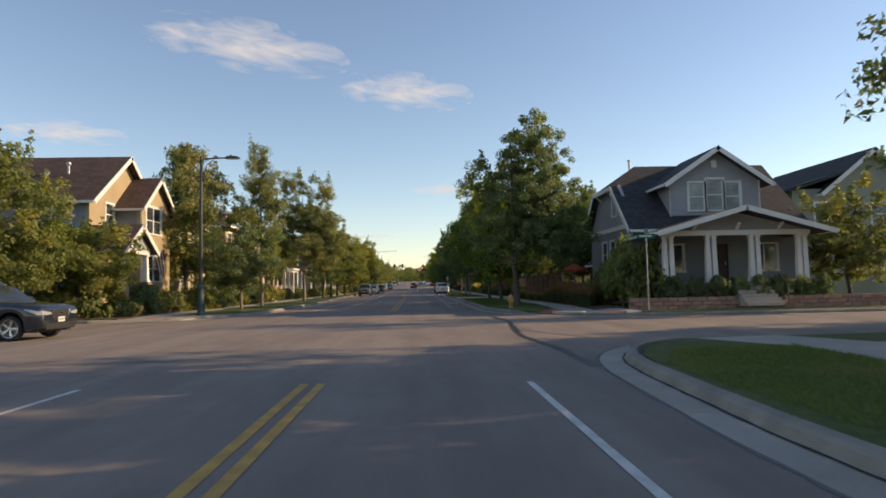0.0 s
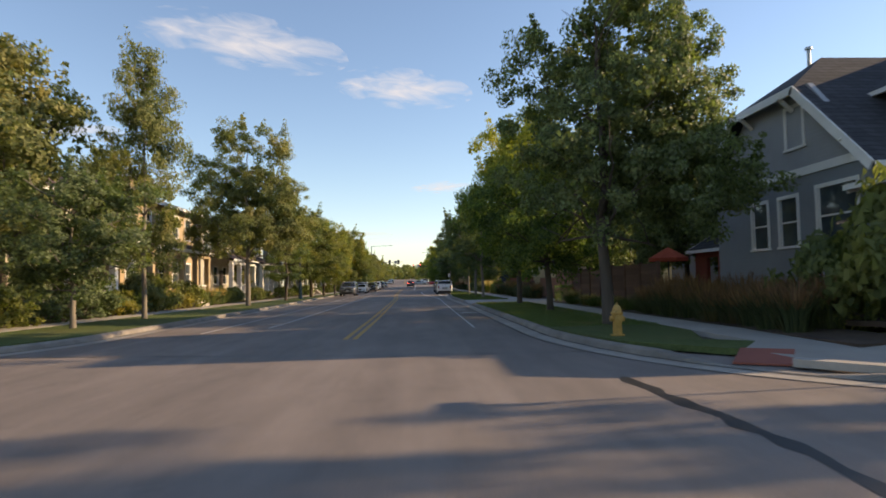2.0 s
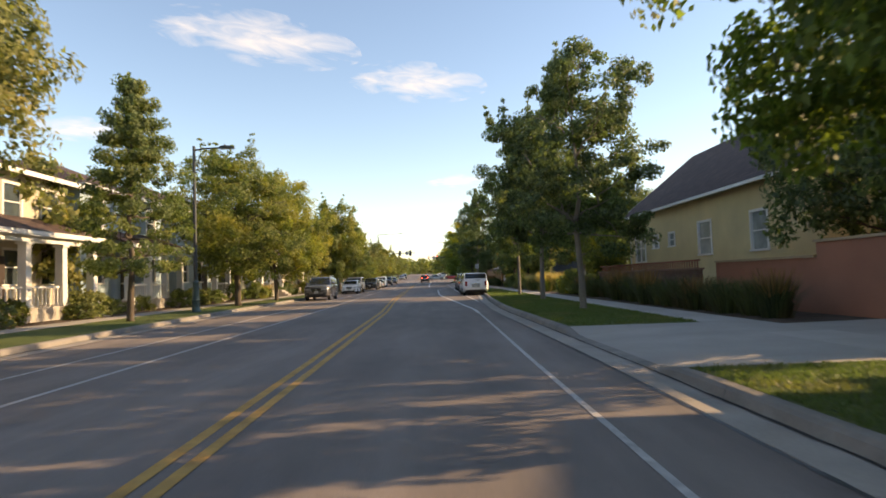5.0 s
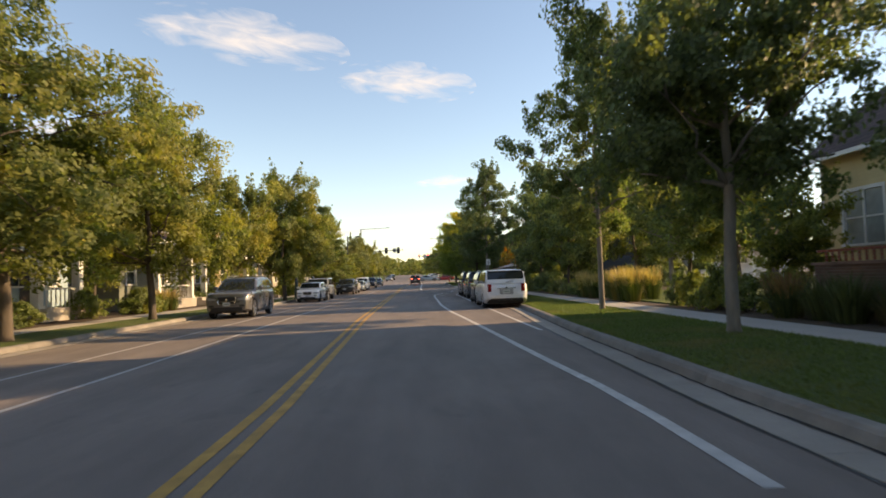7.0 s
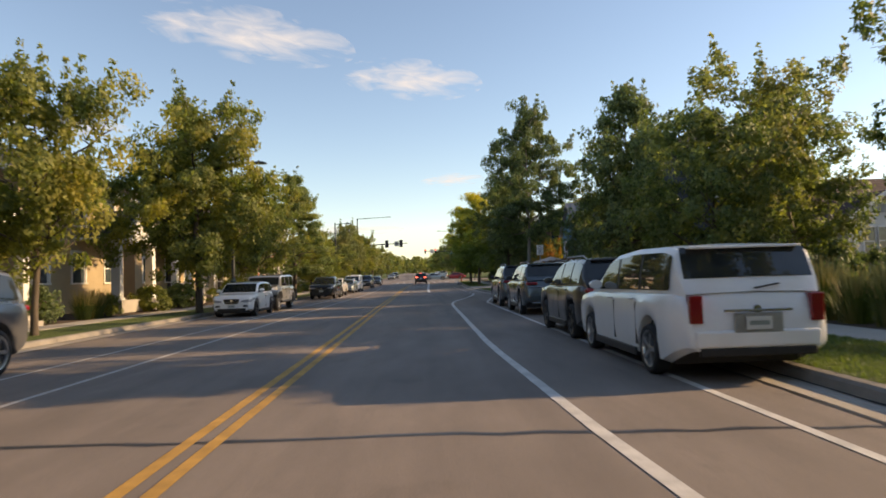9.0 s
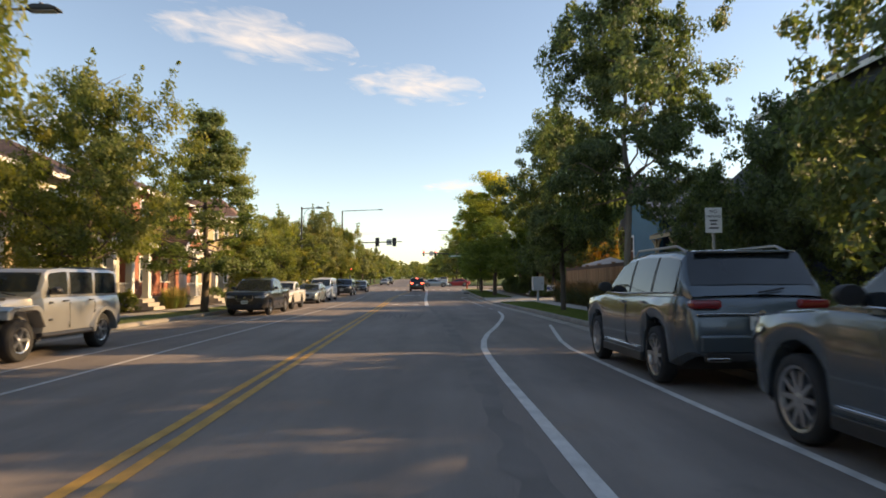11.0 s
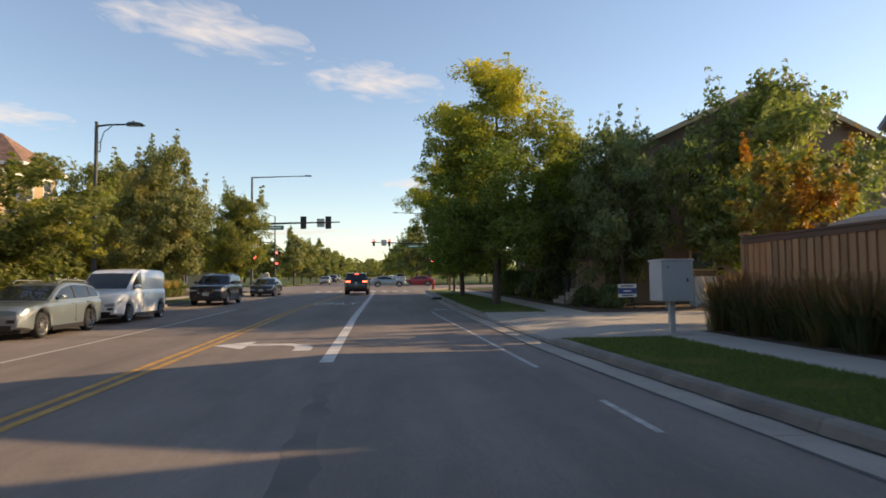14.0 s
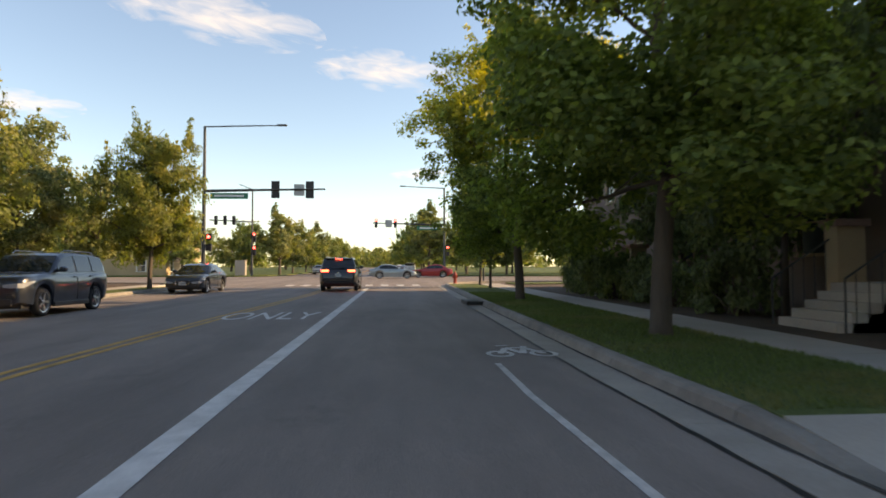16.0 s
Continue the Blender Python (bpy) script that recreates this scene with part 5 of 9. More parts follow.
for y in (56.5, 63.5, 66.0, 104.8, 106.3, 116.4, 117.2, 145.6, 146.8, 166, 168, 180.5, 182, 184, 186):
    grass_tuft(-14.2, y, 0.8, 1.2, True)


def blade_sheet(name, fx0, fx1, y0, y1, n, seed, label):
    """Mown grass blades standing on the verge."""
    nr = np.random.default_rng(seed)
    y = nr.uniform(y0, y1, n)
    a, b = np.array([fx0(q) for q in y]), np.array([fx1(q) for q in y])
    x = a + (b - a) * nr.random(n)
    z = np.array([rise(q) for q in y]) + 0.148
    p = np.stack([x, y, z], 1)
    t = nr.uniform(0, 6.28, n)
    s = np.stack([np.cos(t), np.sin(t), 0 * t], 1) * nr.uniform(0.008, 0.016, (n, 1))
    e = p + np.stack([nr.normal(0, 0.025, n), nr.normal(0, 0.025, n), nr.uniform(0.03, 0.075, n)], 1)
    v = np.stack([p - s, p + s, e], 1).reshape(-1, 3)
    tagged(part(name, mesh_from_arrays(name, v, np.arange(3 * n).reshape(-1, 3), [BLADES]), BLADES), label, "grass", "", "stuff")


for i, (a, b, n) in enumerate(((36, 57.5, 42000), (64.8, 90, 42000), (90, 112, 26000), (130, 152, 42000), (162.4, 185, 30000))):
    blade_sheet("grass_blades", er, lambda q: WALK_R[0], a, b, n, 90 + i, "short mown grass on the east verge")
blade_sheet("grass_blades", lambda q: 3.7 + max(0, q - 9.5) * 0.5, lambda q: 7.0, 1.0, 11.6, 26000, 97, "short mown grass on the corner lawn")

# ---- vehicles ----
# profiles run from the nose (+y) to the tail (-y), as (y, z)


def prof(table, y):
    t = sorted(table)
    return float(np.interp(y, [a for a, _ in t], [b for _, b in t]))


WHEELS = {}


def wheel_meshes(r, width, spokes, rim_mat, share=1.0):
    """Tyre, disc and rim; share: the rim's size against a usual one."""
    key = (round(r, 3), width, spokes, rim_mat.name, share)
    if key not in WHEELS:
        h = width / 2
        tyre = G().lathe([(r * 0.72 * share, -h * 0.8), (r * 0.76 * share, -h), (r * 0.90, -h), (r * 0.975, -h * 0.8), (r, -h * 0.5), (r, h * 0.5), (r * 0.975, h * 0.8), (r * 0.90, h), (r * 0.76 * share, h), (r * 0.72 * share, h * 0.8)], 28, "x")
        rr = r * share
        disc = G().lathe([(0.0, -h * 0.6), (rr * 0.5, -h * 0.6), (rr * 0.72, -h * 0.5), (rr * 0.72, h * 0.3), (rr * 0.5, h * 0.25), (0.0, h * 0.25)], 24, "x")
        rim = G().lathe([(rr * 0.66, h * 0.55), (rr * 0.68, h * 0.85), (rr * 0.74, h * 0.92), (rr * 0.75, h * 0.8), (rr * 0.73, h * 0.3)], 28, "x")
        rim.lathe([(0.0, h * 0.80), (rr * 0.10, h * 0.80), (rr * 0.15, h * 0.70), (rr * 0.16, h * 0.3)], 16, "x")
        for k in range(spokes):
            a = 2 * math.pi * k / spokes
            c, s = math.cos(a), math.sin(a)
            w0, w1 = rr * 0.07, rr * (0.085 if spokes < 8 else 0.05)
            pts = []
            for rad, w, x0, x1 in ((rr * 0.12, w0, h * 0.35, h * 0.74), (rr * 0.63, w1, h * 0.45, h * 0.86)):
                for x in (x0, x1):
                    for e in (-w, w):
                        pts.append((x, rad * c - e * s, rad * s + e * c))
            rim.add(pts, [(0, 1, 3, 2), (4, 6, 7, 5), (0, 4, 5, 1), (2, 3, 7, 6), (0, 2, 6, 4), (1, 5, 7, 3)])
        made = []
        for nm, g, m in (("wheel", disc, RIM_DARK), ("tyre", tyre, RUBBER), ("rim", rim, rim_mat)):
            o = part(nm, g, m, smooth=True)
            made.append(o.data)
            bpy.data.objects.remove(o)
        WHEELS[key] = made
    return WHEELS[key]


KINDS = {
    "suv": dict(L=4.85, W=1.95, H=1.74, r=0.37, wb=2.9, fo=0.93, gc=0.24,
                top=[(2.425, 0.70), (2.405, 0.90), (2.34, 0.99), (2.15, 1.05), (1.7, 1.10), (1.05, 1.14), (0.2, 1.12), (-2.2, 1.16), (-2.36, 1.10), (-2.425, 0.7)],
                roof=[(1.10, 1.09), (0.42, 1.60), (0.1, 1.69), (-0.6, 1.735), (-1.6, 1.71), (-2.0, 1.66), (-2.33, 1.14)], glass=[(0.72, -0.22), (-0.32, -1.18), (-1.27, -2.02)], shoulder=0.745, rails=True),
    "minivan": dict(L=5.15, W=2.0, H=1.74, r=0.34, wb=3.08, fo=0.98, gc=0.2,
                    top=[(2.575, 0.60), (2.54, 0.86), (2.3, 0.98), (1.75, 1.06), (1.3, 1.08), (-2.3, 1.12), (-2.5, 1.08), (-2.575, 0.6)],
                    roof=[(1.45, 1.08), (0.55, 1.60), (0.2, 1.68), (-0.8, 1.735), (-1.9, 1.72), (-2.25, 1.66), (-2.48, 1.10)], glass=[(0.85, 0.0), (-0.1, -1.05), (-1.14, -2.2)], shoulder=0.82, rails=False),
    "sedan": dict(L=4.75, W=1.83, H=1.45, r=0.33, wb=2.78, fo=0.92, gc=0.18,
                  top=[(2.375, 0.5), (2.3, 0.7), (2.0, 0.82), (1.3, 0.90), (0.9, 0.93), (-1.3, 0.97), (-1.75, 1.0), (-2.25, 0.98), (-2.33, 0.9), (-2.375, 0.55)],
                  roof=[(1.02, 0.92), (0.25, 1.32), (-0.1, 1.41), (-0.6, 1.445), (-1.05, 1.40), (-1.45, 1.22), (-1.9, 0.99)], glass=[(0.62, -0.32), (-0.42, -1.3)], shoulder=0.71, rails=False),
    "wagon": dict(L=4.6, W=1.83, H=1.47, r=0.33, wb=2.65, fo=0.92, gc=0.18,
                  top=[(2.3, 0.52), (2.26, 0.72), (2.0, 0.83), (1.3, 0.90), (0.9, 0.93), (-2.1, 0.99), (-2.25, 0.92), (-2.3, 0.55)],
                  roof=[(1.02, 0.92), (0.25, 1.32), (-0.1, 1.41), (-0.6, 1.455), (-1.4, 1.42), (-1.8, 1.34), (-2.18, 0.97)], glass=[(0.62, -0.32), (-0.42, -1.25), (-1.34, -1.85)], shoulder=0.73, rails=True),
    "mini": dict(L=3.95, W=1.75, H=1.5, r=0.32, wb=2.6, fo=0.75, gc=0.18,
                 top=[(1.975, 0.5), (1.95, 0.80), (1.80, 0.92), (1.2, 0.97), (0.95, 0.99), (-1.8, 1.02), (-1.93, 0.95), (-1.975, 0.55)],
                 roof=[(1.0, 0.98), (0.5, 1.37), (0.3, 1.44), (-0.5, 1.49), (-1.4, 1.45), (-1.65, 1.38), (-1.9, 1.0)], glass=[(0.72, -0.25), (-0.33, -1.1), (-1.17, -1.62)], shoulder=0.82, rails=False),
    "pickup": dict(L=5.3, W=1.98, H=1.79, r=0.37, wb=3.18, fo=0.98, gc=0.27,
                   top=[(2.65, 0.76), (2.63, 0.96), (2.56, 1.06), (2.35, 1.12), (1.8, 1.15), (1.3, 1.16), (-0.65, 1.17), (-0.8, 1.22), (-2.55, 1.24), (-2.62, 1.2), (-2.65, 0.7)],
                   roof=[(1.32, 1.12), (0.66, 1.63), (0.4, 1.72), (-0.2, 1.78), (-0.6, 1.75), (-0.8, 1.66), (-1.1, 1.20)], glass=[(0.95, 0.08), (-0.02, -0.78)], shoulder=0.76, rails=False),
    "old_pickup": dict(L=4.85, W=1.69, H=1.62, r=0.36, wb=2.62, fo=0.82, gc=0.3,
                       top=[(2.425, 0.62), (2.39, 0.86), (2.25, 0.96), (1.5, 1.03), (1.1, 1.05), (0.3, 1.05), (-0.1, 1.09), (-2.36, 1.09), (-2.4, 1.05), (-2.425, 0.7)],
                       roof=[(1.12, 1.04), (0.65, 1.48), (0.45, 1.56), (0.0, 1.61), (-0.28, 1.58), (-0.42, 1.50), (-0.52, 1.06)], glass=[(0.82, -0.32)], shoulder=0.82, rails=False),
    "jeep": dict(L=4.55, W=1.88, H=1.82, r=0.40, wb=2.95, fo=0.62, gc=0.38,
                 top=[(2.275, 0.72), (2.25, 1.05), (2.1, 1.16), (1.2, 1.20), (1.0, 1.21), (-2.15, 1.21), (-2.22, 1.15), (-2.275, 0.7)],
                 roof=[(1.05, 1.20), (0.80, 1.66), (0.66, 1.76), (0.2, 1.80), (-1.8, 1.81), (-2.08, 1.77), (-2.2, 1.22)], glass=[(0.74, 0.06), (-0.06, -0.95), (-1.08, -2.0)], shoulder=0.88, rails=False),
    "van": dict(L=4.75, W=1.83, H=1.88, r=0.32, wb=3.1, fo=0.9, gc=0.2,
                top=[(2.375, 0.5), (2.3, 0.84), (2.1, 0.98), (1.6, 1.08), (1.4, 1.12), (-2.2, 1.16), (-2.33, 1.12), (-2.375, 0.6)],
                roof=[(1.5, 1.11), (0.75, 1.68), (0.45, 1.81), (0.0, 1.87), (-1.9, 1.86), (-2.2, 1.80), (-2.34, 1.15)], glass=[(1.1, 0.32)], shoulder=0.86, rails=False),
}


def car(kind, paint, x, y, turn, label, rim=None, lit=False, spokes=5, trim=None, name="car", bright=False):
    """A vehicle: lofted body with open arches, glazed cabin, lamps, trim and four wheels."""
    k = KINDS[kind]
    L, W, r, wb, gc = k["L"], k["W"], k["r"], k["wb"], k["gc"]
    hw = W / 2
    yf = L / 2 - k["fo"]
    yr = yf - wb
    ob = thing(name, label, "truck" if "pickup" in kind else "van" if kind == "van" else "car", (x, y, rise(y) + 0.003), turn)
    boxy = kind == "jeep"

    def half(q):
        e = max(0.0, (abs(q) - (L / 2 - 0.5)) / 0.5)
        if boxy and q > 1.02:
            return hw * (0.80 - 0.06 * (q - 1.02))
        return hw * (1 - (0.06 if boxy else 0.17) * e ** 2.2)

    def under(q):
        b = gc + (0.10 if q > 0 or boxy else 0.20) * min(1.0, max(0.0, (abs(q) - (L / 2 - 0.6)) / 0.5))
        for c in (yf, yr):
            d = abs(q - c)
            ra = r + 0.075
            if d < ra:
                b = max(b, r + math.sqrt(ra * ra - d * d) * 0.98)
        return b
    st = sorted(set([round(-L / 2 + L * i / 84, 4) for i in range(85)] + [round(c + s * (r + 0.075) * f, 4) for c in (yf, yr) for s in (-1, 1) for f in (0.995, 0.9, 0.75)] + [-L / 2 + 0.012, L / 2 - 0.012]))
    body = G()
    for q in st:
        w, t, b = half(q), prof(k["top"], q), under(q)
        t = max(t, b + 0.06)
        e = 0.965 if abs(q) > L / 2 - 0.011 else 1.0
        w *= e
        ring = [(w * 0.84, b), (w * 0.965, b + min(0.05, (t - b) * 0.2)), (w * 0.995, b + (t - b) * 0.35), (w, b + (t - b) * 0.58), (w * 0.985, t - min(0.13, (t - b) * 0.3)), (w * 0.95, t - 0.035), (w * 0.88, t - 0.004), (w * 0.5, t + 0.012), (0, t + 0.016)]
        ring = ring + [(-a, z) for a, z in ring[-2::-1]]
        body.v += [(a, q, z) for a, z in ring]
    n = 17
    for i in range(len(st) - 1):
        for j in range(n - 1):
            a = i * n + j
            body.f.append((a, a + 1, a + n + 1, a + n))
    body.f += [tuple(range(n)), tuple(range((len(st) - 1) * n, len(st) * n))]
    bo = part("body", body, paint, ob, smooth=True)
    part("underbody", G().box(-hw * 0.80, hw * 0.80, -L / 2 + 0.55, L / 2 - 0.2, gc - 0.01, max(0.5, r + 0.30)), BLACK, ob, "black underbody")
    # cabin
    ro = sorted(k["roof"])
    y0, y1 = ro[0][0], ro[-1][0]
    hmax = k["H"]
    wr = hw * k["shoulder"]

    def side_x(q, z):
        t = prof(k["top"], q)
        u = max(0.0, min(1.0, (z - t) / (hmax - t)))
        return (half(q) * 0.925) * (1 - u) + wr * u
    cab = G()
    cs = sorted(set([round(y0 + (y1 - y0) * i / 40, 4) for i in range(41)] + [a for a, _ in ro]))
    for q in cs:
        t, z = prof(k["top"], q), prof(k["roof"], q)
        z = max(z, t)
        hgt = z - t
        ring = [(side_x(q, t), t - 0.04), (side_x(q, t + hgt * 0.45) + 0.012 * min(1, hgt * 3), t + hgt * 0.45), (side_x(q, z - 0.07 * min(1, hgt * 3)), z - 0.07 * min(1, hgt * 3)), (side_x(q, z) * 0.95, z - 0.012), (side_x(q, z) * 0.8, z), (0, z + 0.016)]
        ring = ring + [(-a, c) for a, c in ring[-2::-1]]
        cab.v += [(a, q, c) for a, c in ring]
    n = 11
    for i in range(len(cs) - 1):
        for j in range(n - 1):
            a = i * n + j
            cab.f.append((a, a + 1, a + n + 1, a + n))
    part("cabin", cab, paint, ob, smooth=True)
    # black band behind the panes, and a bright strip under them
    if not boxy and len(k["glass"]) > 1:
        for s in (-1, 1):
            g, lo = G(), []
            a, b = k["glass"][0][0] - 0.04, k["glass"][-1][1] + 0.04
            for i in range(17):
                q = a + (b - a) * i / 16
                zl, zh = prof(k["top"], q) + 0.03, prof(k["roof"], q) - 0.085
                if zh > zl + 0.03:
                    zm = (zl + zh) / 2
                    g.v += [(s * (side_x(q, zl) + 0.008), q, zl), (s * (side_x(q, zm) + 0.016), q, zm), (s * (side_x(q, zh) + 0.005), q, zh)]
                    lo.append((s * (side_x(q, zl) + 0.014), q, zl - 0.006))
            m = len(lo)
            g.f = [f for i in range(m - 1) for f in ((3 * i, 3 * i + 1, 3 * i + 4, 3 * i + 3), (3 * i + 1, 3 * i + 2, 3 * i + 5, 3 * i + 4))]
            part("pillar_trim", g, BLACK, ob, "black window surround", smooth=True)
            if bright:
                part("window_strip", G().tube(lo, 0.009, 5), CHROME, ob, "bright strip under the windows", smooth=True)
                part("sill_strip", G().tube([(s * (hw + 0.006), yr + r + 0.2, gc + 0.17), (s * (hw + 0.008), yf - r - 0.2, gc + 0.17)], 0.014, 6), CHROME, ob, "bright sill strip", smooth=True)
    for a, b in k["glass"]:
        for s in (-1, 1):
            lo, hi = [], []
            for i in range(9):
                q = a + (b - a) * i / 8
                zl, zh = prof(k["top"], q) + 0.035, prof(k["roof"], q) - 0.085
                if zh > zl + 0.01:
                    lo.append((s * (side_x(q, zl) + 0.014), q, zl))
                    hi.append((s * (side_x(q, zh) + 0.010), q, zh))
            mid = [(s * (side_x(p[1], (p[2] + h[2]) / 2) + 0.022), p[1], (p[2] + h[2]) / 2) for p, h in zip(lo, hi)]
            g = G()
            m = len(lo)
            if m < 2:
                continue
            g.add(lo + mid + hi, [(i, i + 1, m + i + 1, m + i) for i in range(m - 1)] + [(m + i, m + i + 1, 2 * m + i + 1, 2 * m + i) for i in range(m - 1)])
            part("side_window", g, CAR_GLASS, ob, smooth=True)

    def screen(nm, ya, yb, inset, lift):
        g = G()
        for i in range(7):
            q = ya + (yb - ya) * i / 6
            z = prof(k["roof"], q)
            w = side_x(q, z) * inset
            for u in (-1, -0.6, 0, 0.6, 1):
                g.v.append((w * u, q + (0.01 if nm == "windscreen" else -0.01) - (0.02 * abs(u) ** 3 if nm == "windscreen" else -0.02 * abs(u) ** 3), z + lift + 0.014 - 0.012 * abs(u)))
        for i in range(6):
            for j in range(4):
                a = i * 5 + j
                g.f.append((a, a + 1, a + 6, a + 5))
        part(nm, g, CAR_GLASS, ob, smooth=True)
    fr = k["roof"]
    screen("windscreen", fr[0][0] - 0.05, fr[1][0] - 0.02, 0.90, 0.012)
    screen("rear_window", fr[-1][0] + 0.07, fr[-2][0] + 0.02, 0.95 if kind in ("minivan", "suv") else 0.88, 0.014)
    # lamps, grille, bumpers, plates
    tw, nose = half(L / 2), prof(k["top"], L / 2 - 0.06)
    zt = prof(k["top"], -L / 2 + 0.08)
    tail = TAIL_ON if lit else TAIL
    tall = kind in ("minivan", "van", "jeep", "mini")
    for s in (-1, 1):
        if tall:
            part("tail_lamp", G().box(s * tw * 0.80, s * tw * 0.995, -L / 2 - 0.012, -L / 2 + 0.16, zt - 0.34, zt + 0.0), tail, ob, "red tail lamp", bevel=0.015)
        else:
            part("tail_lamp", G().box(s * tw * 0.58, s * tw * 1.055, -L / 2 - 0.012, -L / 2 + 0.24, zt - (0.12 if kind == "suv" else 0.24), zt - (0.01 if kind == "suv" else 0.09)), tail, ob, "red tail lamp", bevel=0.04)
        if boxy:
            part("headlamp", G().lathe([(0.0, L / 2 + 0.03), (0.07, L / 2 + 0.028), (0.09, L / 2 + 0.015), (0.095, L / 2 - 0.03)], 18, "y", (s * 0.51, 0, 0.95)), HEAD, ob, "round clear headlamp", smooth=True)
            part("lamp_ring", G().lathe([(0.095, L / 2 - 0.02), (0.095, L / 2 + 0.022), (0.112, L / 2 + 0.018), (0.115, L / 2 - 0.02)], 18, "y", (s * 0.51, 0, 0.95)), BLACK, ob, "black lamp ring", smooth=True)
            part("turn_signal", G().lathe([(0.0, L / 2 + 0.02), (0.04, L / 2 + 0.015), (0.045, L / 2 - 0.02)], 12, "y", (s * 0.58, 0, 0.79)), TAIL, ob, "small amber lamp", smooth=True)
        else:
            g = G()
            for x, q, lo, hi in ((tw * 0.56, L / 2 + 0.014, nose - 0.19, nose - 0.13), (tw * 0.80, L / 2 + 0.014, nose - 0.21, nose - 0.10), (tw * 0.985, L / 2 - 0.004, nose - 0.20, nose - 0.085)):
                g.v += [(s * x, q, lo), (s * x, q, hi)]
            for b in (0.10, 0.22, 0.34, 0.46):
                q = L / 2 - b
                t = prof(k["top"], q)
                g.v += [(s * (half(q) + 0.010), q, t - 0.27 + 0.22 * b), (s * (half(q) * 0.985 + 0.012), q, t - 0.135)]
            g.f = [(2 * i, 2 * i + 1, 2 * i + 3, 2 * i + 2) for i in range(6)]
            part("headlamp", g, HEAD, ob, "clear headlamp", smooth=True)
        g = G().box(s * tw * 0.66, s * tw * 0.93, L / 2 - 0.09, L / 2 + 0.008, gc + 0.25, gc + 0.33)
        part("fog_lamp_bezel", g, BLACK, ob, bevel=0.01)
        # mirror on a stalk
        ym = k["glass"][0][0] - 0.02
        zm = prof(k["top"], ym) + 0.11
        xm = side_x(ym, zm)
        mi = part("mirror", G().lathe([(0.0, 0.07), (0.075, 0.055), (0.105, 0.0), (0.11, -0.05), (0.10, -0.07), (0.0, -0.075)], 16, "y"), BLACK if trim or boxy or bright else paint, ob, smooth=True)
        mi.matrix_local = pose(s * (xm + 0.15), ym, zm) @ Matrix.Diagonal((1.05, 1.0, 0.72, 1))
        part("mirror_stalk", G().tube([(s * (xm - 0.02), ym, zm - 0.07), (s * (xm + 0.11), ym, zm - 0.04)], 0.022, 6), BLACK, ob)
    gm = k["grille"] if "grille" in k else BLACK
    big = kind in ("suv", "pickup")
    gl, gh, gw = nose - (0.36 if big else 0.26), nose - 0.06, tw * (0.47 if big else 0.44)
    part("grille", G().prism([(-gw, gh), (gw, gh), (gw * 0.98, gl + 0.1), (gw * 0.82, gl), (-gw * 0.82, gl), (-gw * 0.98, gl + 0.1)], "y", L / 2 - 0.05, L / 2 + 0.012), gm, ob, "black mesh grille", bevel=0.01)
    if not boxy:
        part("grille_frame", G().tube([(-gw, L / 2 + 0.012, gh), (-gw * 0.98, L / 2 + 0.014, gl + 0.1), (-gw * 0.82, L / 2 + 0.014, gl), (gw * 0.82, L / 2 + 0.014, gl), (gw * 0.98, L / 2 + 0.014, gl + 0.1), (gw, L / 2 + 0.012, gh)], 0.013, 6), CHROME, ob, "bright grille surround", smooth=True)
        part("front_emblem", G().lathe([(0.0, L / 2 + 0.028), (0.055, L / 2 + 0.024), (0.06, L / 2 + 0.01)], 14, "y", (0, 0, (gl + gh) / 2 + 0.03)), CHROME, ob, "small bright emblem disc", smooth=True)
    if boxy:
        for i in range(7):
            part("grille_slot", G().box(-0.30 + i * 0.093, -0.26 + i * 0.093, L / 2 - 0.02, L / 2 + 0.016, 0.82, 1.04), RIM_DARK, ob)
        part("front_bumper", G().box(-hw * 0.92, hw * 0.92, L / 2 - 0.05, L / 2 + 0.18, 0.52, 0.70), BLACK, ob, bevel=0.03)
        part("rear_bumper", G().box(-hw * 0.88, hw * 0.88, -L / 2 - 0.12, -L / 2 + 0.05, 0.50, 0.68), BLACK, ob, bevel=0.03)
        for s in (-1, 1):
            fend = [(yf + 0.52, 0.80), (yf + 0.50, 0.97), (yf + 0.36, 1.04), (yf - 0.36, 1.05), (yf - 0.50, 0.98), (yf - 0.72, 0.62), (yf - 0.62, 0.60), (yf - 0.43, 0.90), (yf - 0.32, 0.95), (yf + 0.32, 0.94), (yf + 0.42, 0.80)]
            part("front_fender", G().prism(fend, "x", s * 0.62, s * (hw + 0.08)), paint, ob, bevel=0.018)
            for c in (yr,):
                g = G()
                for i in range(13):
                    a = math.pi * i / 12
                    for q in (r + 0.07, r + 0.15):
                        for xx in (hw * 0.80, hw + 0.10):
                            g.v.append((s * xx, c + math.cos(a) * q, r * 0.98 + math.sin(a) * q))
                g.f = [f for i in range(12) for f in ((4 * i, 4 * i + 1, 4 * i + 5, 4 * i + 4), (4 * i + 1, 4 * i + 3, 4 * i + 7, 4 * i + 5), (4 * i + 2, 4 * i + 3, 4 * i + 7, 4 * i + 6))]
                part("fender_flare", g, paint, ob, smooth=True)
            part("step_bar", G().tube([(s * (hw + 0.03), yr + r + 0.12, 0.46), (s * (hw + 0.06), yr + r + 0.25, 0.44), (s * (hw + 0.06), yf - r - 0.25, 0.44), (s * (hw + 0.03), yf - r - 0.12, 0.46)], 0.045, 8), BLACK, ob, "black side step", smooth=True)
